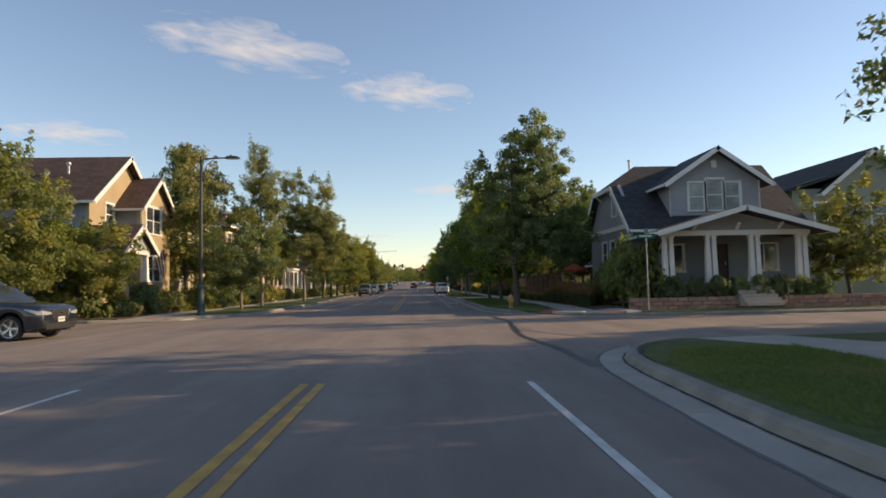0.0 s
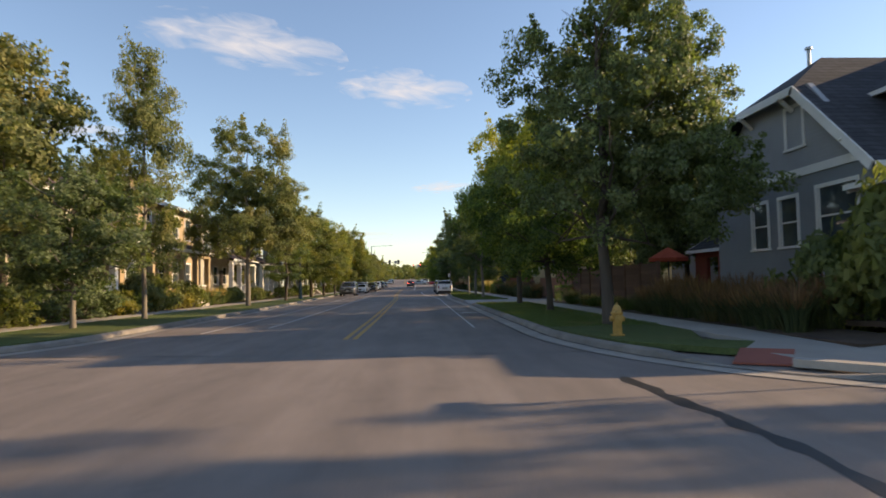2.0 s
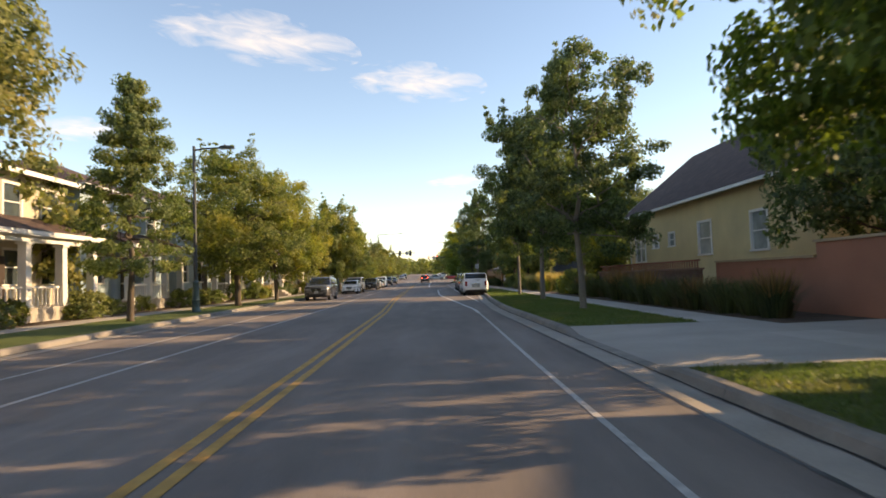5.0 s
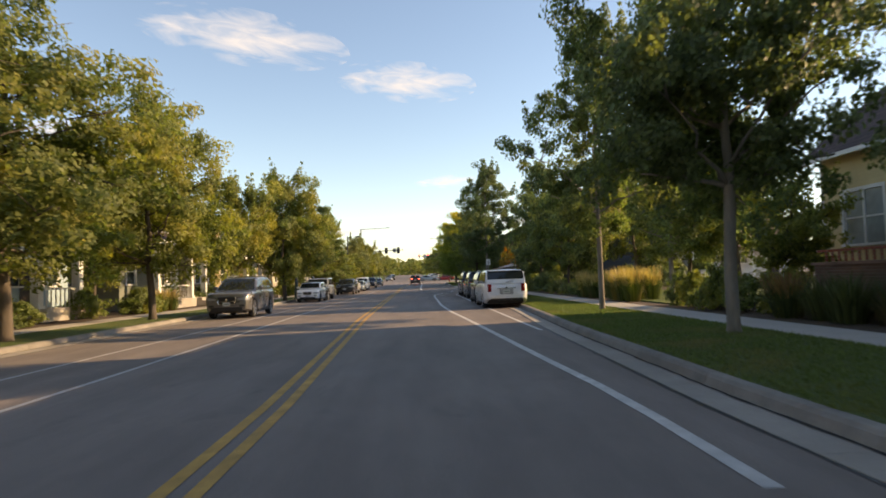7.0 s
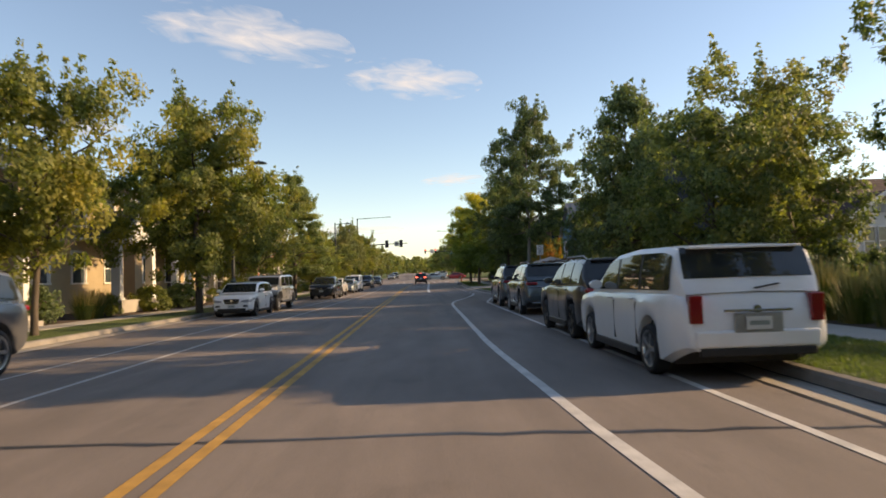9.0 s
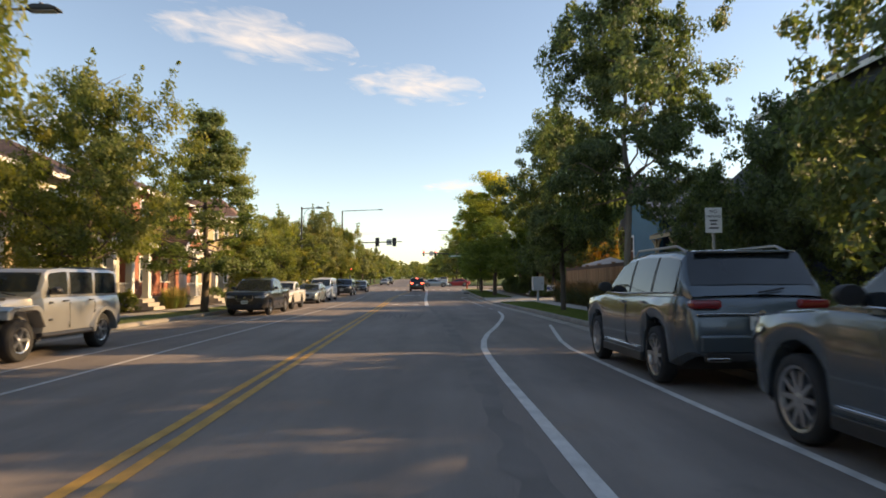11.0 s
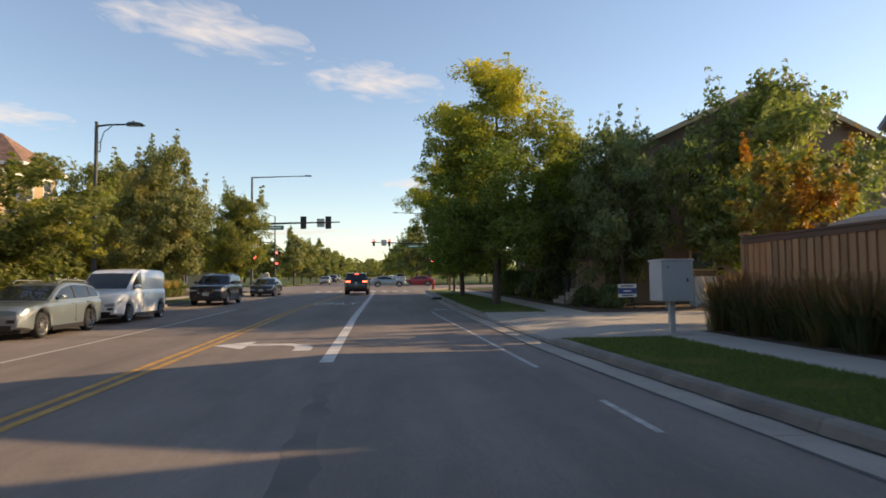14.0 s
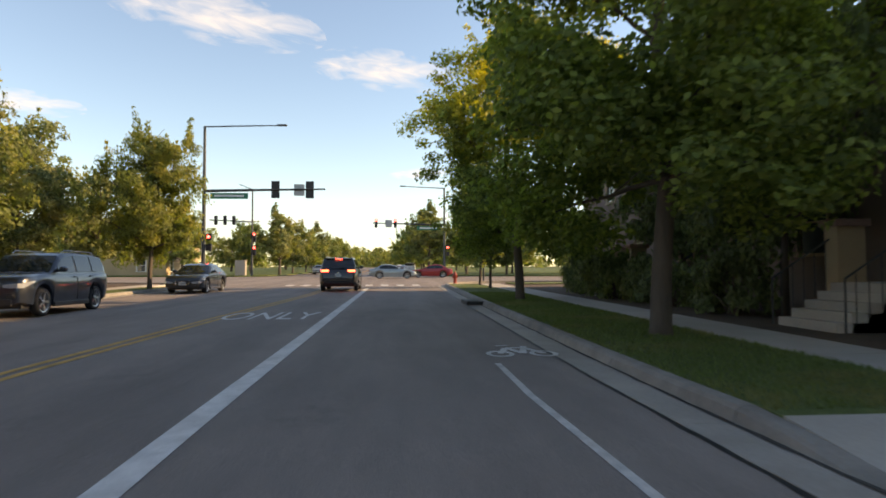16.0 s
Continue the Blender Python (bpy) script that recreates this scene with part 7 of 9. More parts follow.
# corner house on the side street: grey craftsman with a clipped gable and deep porch
h = thing("house", "grey craftsman house with white trim and a deep front porch", "house")
X0, X1, Y0, Y1, B = 11.7, 21.0, 33.8, 42.0, 0.2
side_holes = [(38.6, 39.5, 2.35, 3.8), (37.0, 37.9, 2.35, 3.8), (34.4, 36.0, 2.3, 3.9), (36.6, 37.4, 5.3, 6.5)]
wall(h, "x", X0, 0.2, Y0, Y1, B, 4.5, side_holes[:3], BLUEGREY_SIDING)
wall(h, "x", X0 + 0.03, 0.17, Y0, Y1, 4.5, 4.52, [], GREY_SIDING, gable=[(Y0 + 0.05, 4.5), (Y1 - 0.05, 4.5), (40.0, 7.05), (36.3, 7.05)])
board(h, "trim_band", (X0 - 0.03, Y0, 4.62), (X0 - 0.03, Y1, 4.62), 0.24, 0.06)
wall(h, "x", X1, -0.2, Y0, Y1, B, 4.5, [], BLUEGREY_SIDING, gable=[(Y0, 4.5), (Y1, 4.5), (38.1, 8.3)])
front_holes = [(15.9, 16.9, 1.25, 3.35), (13.2, 14.4, 1.9, 3.3), (18.2, 19.6, 1.9, 3.3)]
wall(h, "y", Y0, 0.2, X0 + 0.2, X1 - 0.2, B, 4.5, front_holes, BLUEGREY_SIDING)
wall(h, "y", Y1, -0.2, X0 + 0.2, X1 - 0.2, B, 4.5, [], BLUEGREY_SIDING)
for hol in side_holes[:3]:
    window(h, "x", X0, -1, *hol)
window(h, "x", X0 + 0.03, -1, *side_holes[3], pane=BLIND_PANE)
for hol in front_holes[1:]:
    window(h, "y", Y0, -1, *hol, cols=2, rows=1)
d = part("door", G().box(15.9, 16.9, Y0 + 0.08, Y0 + 0.14, 1.25, 3.35), DOOR_DARK, h, "dark front door")
part("door_handle", G().box(16.75, 16.8, Y0 + 0.03, Y0 + 0.08, 2.2, 2.4), STEEL_GREY, d)
# main roof with clipped gable toward the street
slab(h, "roof", [(X0 - 0.4, 33.2, 4.15), (X1 + 0.4, 33.2, 4.15), (X1 + 0.4, 38.1, 8.45), (13.4, 38.1, 8.45), (X0 - 0.4, 36.3, 6.95)], 0.14, ROOF_DARK)
slab(h, "roof", [(X0 - 0.4, 42.7, 4.15), (X1 + 0.4, 42.7, 4.15), (X1 + 0.4, 38.1, 8.45), (13.4, 38.1, 8.45), (X0 - 0.4, 40.0, 6.95)], 0.14, ROOF_DARK)
slab(h, "roof", [(X0 - 0.4, 36.3, 6.95), (X0 - 0.4, 40.0, 6.95), (13.4, 38.1, 8.45)], 0.14, ROOF_DARK)
board(h, "rake_board", (X0 - 0.42, 33.2, 4.17), (X0 - 0.42, 36.3, 6.97), 0.26, 0.05)
board(h, "rake_board", (X0 - 0.42, 42.7, 4.17), (X0 - 0.42, 40.0, 6.97), 0.26, 0.05)
board(h, "fascia", (X0 - 0.42, 36.3, 6.97), (X0 - 0.42, 40.0, 6.97), 0.24, 0.05)
board(h, "gutter", (X0 - 0.4, 33.15, 4.16), (X1 + 0.4, 33.15, 4.16), 0.14, 0.1)
for yy, zz in ((34.3, 4.9), (41.8, 4.9), (37.0, 6.75), (39.3, 6.75)):
    board(h, "bracket", (X0 - 0.42, yy, zz + 0.1), (X0 + 0.02, yy, zz - 0.32), 0.1, 0.1)
part("flue", G().lathe([(0.06, 0), (0.06, 0.5), (0.11, 0.52), (0.11, 0.6), (0.0, 0.62)], 10, at=(13.2, 38.4, 8.3)), STEEL_GREY, h, smooth=True)
# front dormer
wall(h, "y", 34.1, 0.2, 13.9, 18.95, 4.4, 6.6, [(15.0, 17.85, 5.25, 6.85)], GREY_SIDING)
wall(h, "y", 34.12, 0.16, 13.95, 18.9, 6.6, 6.62, [(15.0, 17.85, 6.6, 6.62)], GREY_SIDING, gable=[(13.95, 6.98), (18.9, 6.98), (16.45, 8.55)])
wall(h, "y", 34.1, 0.2, 13.9, 18.95, 6.6, 7.0, [(15.0, 17.85, 6.6, 6.85)], GREY_SIDING)
for xx in (13.9, 18.75):
    wall(h, "x", xx, 0.2, 34.3, 37.6, 4.4, 7.0, [], GREY_SIDING)
window(h, "y", 34.1, -1, 15.0, 15.85, 5.25, 6.75, pane=BLIND_PANE)
window(h, "y", 34.1, -1, 15.98, 16.9, 5.25, 6.95, pane=BLIND_PANE)
window(h, "y", 34.1, -1, 17.03, 17.85, 5.25, 6.75, pane=BLIND_PANE)
gable_roof_y(h, 13.9, 18.95, 16.45, 34.0, 37.8, 7.0, 8.7, ROOF_DARK, 0.55)
board(h, "corner_board", (13.9, 34.08, 7.0), (13.92, 34.08, 7.0), 2.5, 0.14)
board(h, "corner_board", (18.93, 34.08, 7.0), (18.95, 34.08, 7.0), 2.5, 0.14)
part("vent", G().box(16.3, 16.6, 34.05, 34.1, 7.6, 8.0), TRIM_WHITE, h)
# porch
part("porch_floor", G().box(12.0, 19.6, 30.5, 33.75, 0.2, 1.22), STONE, h, "stone porch base")
part("porch_deck", G().box(11.9, 19.7, 30.4, 33.76, 1.22, 1.30), CONCRETE, h)
for xx in (12.35, 14.5, 16.7, 19.1):
    for e in (-0.16, 0.16):
        column(h, xx + e, 30.75, 1.3, 3.6, 0.26, 0.18)
part("porch_beam", G().box(12.0, 19.5, 30.6, 30.9, 3.6, 3.85), TRIM_WHITE, h, bevel=0.01)
wall(h, "y", 30.66, 0.12, 12.1, 19.4, 3.85, 3.86, [], GREY_SIDING, "porch_gable", [(12.1, 3.85), (19.4, 3.85), (15.75, 4.75)])
gable_roof_y(h, 12.1, 19.4, 15.75, 30.2, 33.6, 3.95, 4.95, ROOF_DARK, 0.75)
for xx in (13.6, 15.75, 17.9):
    board(h, "bracket", (xx, 30.25, 4.2), (xx, 30.65, 3.9), 0.1, 0.12)
for i in range(6):
    part("step", G().box(15.3, 17.1, 29.0 + i * 0.26, 30.5, 0.15 + i * 0.18, 0.15 + (i + 1) * 0.18), CONCRETE, h, bevel=0.01)
for xx in (17.25,):
    part("handrail", G().tube([(xx, 28.95, 0.2), (xx, 28.95, 1.15), (xx, 30.5, 2.2), (xx, 30.5, 1.3)], 0.022, 6), STEEL_DARK, h)
# sandstone retaining wall before the garden, block by block
rw = thing("retaining_wall", "low wall of rough pink sandstone blocks", "wall")
part("core", G().box(10.0, 24.0, 29.75, 29.85, 0.0, 0.56), STONE, rw)
rng = random.Random(5)
me = None
for row in range(3):
    for i in range(30):
        xx = 9.95 + i * 0.47 + (0.23 if row % 2 else 0)
        if 15.1 < xx + 0.2 < 17.3:
            continue
        if me is None:
            ob = part("block", G().box(0, 0.455, -0.16, 0, 0, 0.185), STONE, rw, bevel=0.02)
            me = ob.data
        else:
            ob = part("block", me, STONE, rw)
        ob.location = (xx, 29.76 + rng.uniform(-0.02, 0.02), 0.03 + row * 0.195)
for i in range(8):
    shrub(12.4 + i * 1.05, 29.95 + 0.25, 0.6, 0.95, LEAF_DARK, "clipped dark hedge plant before the porch", z=0.5)
sheet("garden_terrace", [[(10.05, 29.85, 0.5), (24, 29.85, 0.5), (24, 33.8, 0.5), (11.7, 33.8, 0.5), (10.05, 33.8, 0.35)]], MULCH, "raised mulch bed behind a stone wall", "ground")

# house to its east, with solar panels
h = thing("house", "sage green gabled house with solar panels on its roof", "house")
wall(h, "y", 38.0, 0.2, 23.2, 31.5, 0.3, 6.9, [(24.6, 25.6, 4.6, 6.0), (28.2, 29.4, 4.6, 6.0), (24.6, 25.6, 1.6, 3.0)], GREEN_SIDING)
wall(h, "y", 38.02, 0.16, 25.2, 31.4, 6.9, 6.92, [], GREEN_SIDING, "gable", [(25.2, 6.9), (31.4, 6.9), (28.3, 9.2)])
wall(h, "x", 23.2, 0.2, 38.2, 48, 0.3, 6.9, [(40, 41, 4.5, 6)], GREEN_SIDING)
wall(h, "x", 31.5, -0.2, 38.2, 48, 0.3, 6.9, [], GREEN_SIDING)
for q in ((24.6, 25.6, 4.6, 6.0), (28.2, 29.4, 4.6, 6.0), (24.6, 25.6, 1.6, 3.0)):
    window(h, "y", 38.0, -1, *q)
window(h, "x", 23.2, -1, 40, 41, 4.5, 6)
gable_roof_y(h, 25.2, 31.4, 28.3, 38, 48, 6.95, 9.4, ROOF_DARK, 0.5)
slab(h, "roof", [(22.8, 37.6, 6.8), (26.4, 37.6, 7.9), (26.4, 48, 7.9), (22.8, 48, 6.8)], 0.12, ROOF_DARK)
for i in range(3):
    p = part("solar_panel", G().box(0, 1.0, 0, 1.65, 0, 0.04), PANE, h, "glossy solar panel")
    p.matrix_local = pose(23.3 + i * 1.02, 38.2 + 0.1 * i, 7.02 + i * 0.31, 0, -17, 0)

# red-orange shade sails and umbrella behind the fence
FABRIC_RED = plain("red_canvas", (0.42, 0.07, 0.03), 0.85, var=0.12, big=2, fine=60)
FABRIC_TAN = plain("tan_canvas", (0.56, 0.43, 0.36), 0.85, var=0.12, big=2, fine=60)


def umbrella(x, y, z, r, cloth, label):
    ob = thing("patio_umbrella", label, "umbrella", (x, y, 0.2))
    part("pole", G().tube([(0, 0, 0), (0, 0, z + 0.45)], 0.03, 8), STEEL_DARK, ob, smooth=True)
    g = G()
    for k in range(8):
        a, b = 2 * math.pi * k / 8, 2 * math.pi * (k + 1) / 8
        g.add([(0, 0, z + 0.5), (r * math.cos(a), r * math.sin(a), z), (r * math.cos(a), r * math.sin(a), z - 0.15), (r * math.cos(b), r * math.sin(b), z - 0.15), (r * math.cos(b), r * math.sin(b), z)], [(0, 1, 4), (1, 2, 3, 4)])
    part("canopy", g, cloth, ob)
    for k in range(8):
        a = 2 * math.pi * k / 8
        part("rib", G().tube([(0, 0, z + 0.46), (r * math.cos(a) * 0.98, r * math.sin(a) * 0.98, z - 0.02)], 0.012, 5), STEEL_DARK, ob)
    return ob


umbrella(11.6, 46.6, 2.15, 0.9, FABRIC_RED, "red canvas patio umbrella behind a wooden fence")
h = thing("shed", "small red shed with a dark shingle roof", "shed")
SHED_RED = plain("dull_red_boards", (0.24, 0.055, 0.032), 0.85, var=0.15, big=2, fine=40)
wall(h, "x", 12.7, 0.15, 43.6, 46.3, 0.2, 2.75, [(44.2, 45.2, 0.9, 2.3)], SHED_RED)
wall(h, "y", 43.6, 0.15, 12.85, 15, 0.2, 2.75, [], SHED_RED)
gable_roof_y(h, 12.7, 15, 13.85, 43.6, 46.3, 2.8, 3.5, ROOF_DARK, 0.25)
h = thing("house", "grey brown house with charcoal roof behind a fence", "house")
wall(h, "x", 16.0, 0.2, 47, 57, 0.3, 5.4, [(49, 50, 3.6, 4.9), (53, 54, 3.6, 4.9)], BLUEGREY_SIDING)
wall(h, "y", 47, 0.2, 16.2, 26, 0.3, 5.4, [], BLUEGREY_SIDING)
for q in ((49, 50, 3.6, 4.9), (53, 54, 3.6, 4.9)):
    window(h, "x", 16.0, -1, *q)
hip_roof(h, 16, 26, 47, 57, 5.4, 8.0, ROOF_DARK)

# brown board fence
f = thing("fence", "brown horizontal board fence with square posts", "fence")
bm_ = None
for i in range(8):
    y = 43.2 + i * 1.95
    part("post", G().box(9.72, 9.86, y - 0.07, y + 0.07, 0.1, 2.12), OLD_WOOD, f)
    if i < 7:
        for j in range(13):
            if bm_ is None:
                ob = part("board", G().box(0, 0.03, 0.0, 1.80, 0, 0.1422), OLD_WOOD, f)
                bm_ = ob.data
            else:
                ob = part("board", bm_, OLD_WOOD, f)
            ob.location = (9.77, y + 0.075, 0.2 + j * 0.143)
# terracotta garden wall with a cream pier
w = thing("garden_wall", "terracotta stucco garden wall with a cream pier", "wall")
part("wall", G().box(10.75, 11.0, 59.3, 66.0, 0.1, 2.05).box(10.75, 11.0, 66.0, 72.0, 0.1, 1.65), STUCCO_ORANGE, w)
part("pier", G().box(10.68, 11.08, 58.5, 59.29, 0.1, 2.3), CREAM_SIDING, w, "cream end pier")
part("coping", G().box(10.69, 11.06, 59.3, 66.05, 2.05, 2.12).box(10.69, 11.06, 66.06, 72.0, 1.65, 1.72), STUCCO_TAN, w)

# yellow house behind a brick garden wall
h = thing("house", "yellow clapboard house with white-framed windows", "house")
yh = [(87.55, 89.3, 2.04, 3.66), (85.3, 86.1, 2.77, 3.42), (82.9, 83.65, 2.77, 3.42), (78.45, 79.8, 2.17, 3.66), (73.5, 74.7, 2.17, 3.66)]
yend = [(13.7, 5.24), (22.3, 5.24), (18.0, 8.75)]
# unseen south half added so the long roof keeps sun off the road
wall(h, "x", 13.5, 0.2, 70.0, 90.3, 0.3, 5.24, yh, YELLOW_SIDING)
wall(h, "y", 90.3, -0.2, 13.7, 22.3, 0.3, 5.24, [], YELLOW_SIDING, gable=yend)
wall(h, "y", 70.0, 0.2, 13.7, 22.3, 0.3, 5.24, [(15.5, 16.5, 2.2, 4.0)], YELLOW_SIDING, gable=yend)
for q in yh:
    window(h, "x", 13.5, -1, *q, cols=2 if q[1] - q[0] > 1.6 else 1, pane=BLIND_PANE)
window(h, "y", 70.0, -1, 15.5, 16.5, 2.2, 4.0)
gable_roof_y(h, 13.5, 22.5, 18.0, 70.0, 90.3, 5.29, 8.95, ROOF_BROWN, 0.5)
board(h, "corner_board", (13.48, 90.26, 5.24), (13.48, 90.28, 5.24), 4.8, 0.12)
w = thing("brick_wall", "red brick garden wall with a lattice top", "wall")
part("wall", G().box(10.1, 10.35, 72.2, 85.6, 0.1, 1.42), BRICK_DARK, w)
part("coping", G().box(10.04, 10.4, 72.15, 85.65, 1.42, 1.49), STONE, w)
for i in range(55):
    part("lattice_bar", G().box(10.20, 10.24, 72.3 + i * 0.24, 72.35 + i * 0.24, 1.49, 1.74), BRICK_RED, w)
part("lattice_rail", G().box(10.17, 10.27, 72.2, 85.6, 1.74, 1.80), BRICK_RED, w)

# white cottage across the lawn, with a picket fence
h = thing("cottage", "white gabled cottage with dark windows", "house")
cw = [(25.0, 25.7, 1.9, 3.5), (25.85, 26.55, 1.9, 3.5), (26.7, 27.4, 1.9, 3.5)]
wall(h, "y", 126.0, 0.2, 24.1, 28.3, 0.4, 4.2, cw, WHITE_SIDING)
wall(h, "y", 126.02, 0.16, 24.1, 28.3, 4.2, 4.22, [], WHITE_SIDING, "gable", [(24.1, 4.2), (28.3, 4.2), (26.2, 5.45)])
wall(h, "x", 24.1, 0.2, 126.2, 138, 0.4, 4.2, [(129, 130, 1.9, 3.5)], WHITE_SIDING)
wall(h, "y", 129.0, 0.2, 28.4, 36, 0.4, 4.2, [(30, 31, 1.9, 3.5), (33, 34, 0.6, 2.7)], WHITE_SIDING)
window(h, "x", 24.1, -1, 129, 130, 1.9, 3.5)
window(h, "y", 129.0, -1, 30, 31, 1.9, 3.5)
part("door", G().box(33.0, 34.0, 129.06, 129.12, 0.6, 2.7), DOOR_DARK, h, "dark entrance door")
part("attic_vent", G().box(25.9, 26.5, 125.97, 126.02, 4.35, 4.85), GREY_SIDING, h, "grey attic vent")
for q in cw:
    window(h, "y", 126.0, -1, *q)
gable_roof_y(h, 24.1, 28.3, 26.2, 126, 131, 4.25, 5.6, ROOF_BROWN, 0.45)
gable_roof_x(h, 24.3, 36, 128.6, 138, 133.3, 4.3, 7.3, ROOF_BROWN, 0.5)
slab(h, "porch_roof", [(28.5, 126.2, 3.3), (36.2, 126.2, 3.3), (36.2, 129.2, 4.2), (28.5, 129.2, 4.2)], 0.1, ROOF_BROWN)
for x in (30.2, 33.0, 36.0):
    column(h, x, 126.5, 0.5, 3.25, 0.2, 0.2)
part("porch_floor", G().box(28.4, 36.2, 126.3, 129.0, 0.2, 0.55), CONCRETE, h)
f = thing("picket_fence", "white picket fence before a cottage", "fence")
part("rail", G().box(13.5, 26, 118.0, 118.04, 0.75, 0.83).box(13.5, 26, 118.0, 118.04, 1.15, 1.23), TRIM_WHITE, f)
me = None
for i in range(80):
    if me is None:
        ob = part("picket", G().prism([(0, 0), (0.08, 0), (0.08, 1.0), (0.04, 1.06), (0, 1.0)], "y", 0, 0.02), TRIM_WHITE, f)
        me = ob.data
    else:
        ob = part("picket", me, TRIM_WHITE, f)
    ob.location = (13.5 + i * 0.155, 117.97, 0.38)

# navy house
h = thing("house", "two-storey navy house with dark hipped roof", "house")
nh = [(134.6, 135.6, 5.6, 7.2), (131.0, 132.0, 5.6, 7.2), (134.6, 135.6, 1.8, 3.4)]
wall(h, "x", 14.4, 0.2, 127.0, 136.2, 0.3, 8.45, nh, NAVY_SHADE_SIDING)
wall(h, "y", 127.0, 0.2, 14.6, 22, 0.3, 8.45, [(16, 17, 5.6, 7.2), (19, 20, 5.6, 7.2)], NAVY_SHADE_SIDING)
wall(h, "y", 136.2, -0.2, 14.6, 22, 0.3, 8.45, [], NAVY_SHADE_SIDING)
for q in nh:
    window(h, "x", 14.4, -1, *q, trim=STEEL_GREY)
for q in ((16, 17, 5.6, 7.2), (19, 20, 5.6, 7.2)):
    window(h, "y", 127.0, -1, *q, trim=STEEL_GREY)
hip_roof(h, 14.4, 22, 127.0, 136.2, 8.5, 11.0, ROOF_DARK, 0.45)
part("flue", G().lathe([(0.05, 0), (0.05, 0.6), (0.08, 0.62), (0.0, 0.66)], 8, at=(14.3, 136.0, 8.4)), STEEL_DARK, h)

# teal house with a tiled porch, behind the cedar fence
h = thing("house", "teal board-and-batten house with a timber porch", "house")
wall(h, "x", 13.42, 0.2, 146.6, 153.0, 0.3, 5.3, [(151.2, 152.4, 2.6, 4.4)], TEAL_BOARDS, gable=[(146.6, 5.3), (153.0, 5.3), (149.8, 7.85)])
wall(h, "y", 153.0, -0.2, 13.62, 24, 0.3, 5.3, [], TEAL_BOARDS)
# south wall coloured dark to paint in the shade below its eave
wall(h, "y", 146.6, 0.2, 13.62, 24, 0.3, 5.3, [], NAVY_SHADE_SIDING)
wall(h, "x", 15.6, 0.2, 138.6, 146.5, 0.3, 5.45, [(143.0, 144.1, 0.9, 3.3), (140.2, 141.4, 1.8, 3.2)], NAVY_SHADE_SIDING)
wall(h, "y", 138.6, 0.2, 15.8, 24, 0.3, 5.4, [], TEAL_BOARDS, gable=[(15.8, 5.4), (24.0, 5.4), (19.8, 9.0)])
window(h, "x", 13.42, -1, 151.2, 152.4, 2.6, 4.4)
window(h, "x", 15.6, -1, 140.2, 141.4, 1.8, 3.2)
d = part("door", G().box(15.66, 15.74, 143.0, 144.1, 0.9, 3.3), DOOR_DARK, h, "dark porch door")
part("door_handle", G().box(15.6, 15.66, 143.85, 143.9, 1.95, 2.15), STEEL_GREY, d)
gable_roof_x(h, 13.42, 24.0, 146.6, 153.0, 149.8, 5.4, 8.05, ROOF_METAL, 0.35, False)
for i in range(22):
    x = 13.12 + i * 0.5
    g = G().add([(x - 0.015, 146.2, 5.09), (x + 0.015, 146.2, 5.09), (x + 0.015, 149.8, 8.07), (x - 0.015, 149.8, 8.07), (x - 0.015, 146.2, 5.14), (x + 0.015, 146.2, 5.14), (x + 0.015, 149.8, 8.12), (x - 0.015, 149.8, 8.12)], [(0, 1, 5, 4), (1, 2, 6, 5), (2, 3, 7, 6), (3, 0, 4, 7), (4, 5, 6, 7)])
    part("roof_seam", g, ROOF_METAL, h)
slab(h, "porch_roof", [(12.7, 137.8, 4.05), (12.7, 146.2, 4.05), (16.4, 146.2, 5.6), (16.4, 137.8, 5.6)], 0.12, ROOF_DARK)
board(h, "fascia", (12.72, 137.8, 4.07), (12.72, 146.2, 4.07), 0.2, 0.06, STUCCO_TAN)
board(h, "hip_flashing", (12.72, 146.22, 4.10), (16.4, 146.22, 5.64), 0.12, 0.06, STUCCO_TAN)
# ridge height is made up, raised out of view to block sun on the road
gable_roof_y(h, 15.6, 24, 19.8, 138.6, 146.2, 5.6, 9.2, ROOF_DARK, 0.3)
part("porch_floor", G().box(12.9, 15.6, 138.0, 146.2, 0.25, 0.9), CONCRETE, h)
for yy in (138.4, 140.95, 143.45, 145.95):
    part("porch_post", G().box(12.94, 13.10, yy - 0.08, yy + 0.08, 0.9, 3.88), STUCCO_TAN, h, bevel=0.01)
    for e in (-1, 1):
        g = G().tube([(13.02, yy + e * 0.05, 2.95), (13.02, yy + e * 0.16, 3.4), (13.02, yy + e * 0.40, 3.7), (13.02, yy + e * 0.62, 3.84)], 0.06, 6)
        part("curved_brace", g, STUCCO_TAN, h, smooth=True)
umbrella(11.6, 150.2, 2.35, 1.85, FABRIC_TAN, "large tan patio umbrella above a cedar fence")
# cedar fence, board by board
f = thing("fence", "tall cedar board fence with capped posts and top rail", "fence")
rng = random.Random(3)
me = None
for i in range(9):
    y = 132.0 + i * 2.66
    part("post", G().box(9.43, 9.57, y - 0.07, y + 0.07, 0.1, 2.45), CEDAR, f)
    part("post_cap", G().box(9.40, 9.60, y - 0.1, y + 0.1, 2.45, 2.50), CEDAR, f, bevel=0.01)
for k in range(2):
    part("rail", G().box(9.52, 9.57, 132.0, 153.3, 0.6 + k * 1.2, 0.7 + k * 1.2), CEDAR, f)
part("top_rail", G().box(9.40, 9.60, 132.0, 153.3, 2.36, 2.41), OLD_WOOD, f, "darker weathered cap rail")
part("fascia_rail", G().box(9.425, 9.45, 132.0, 153.3, 2.24, 2.355), OLD_WOOD, f)
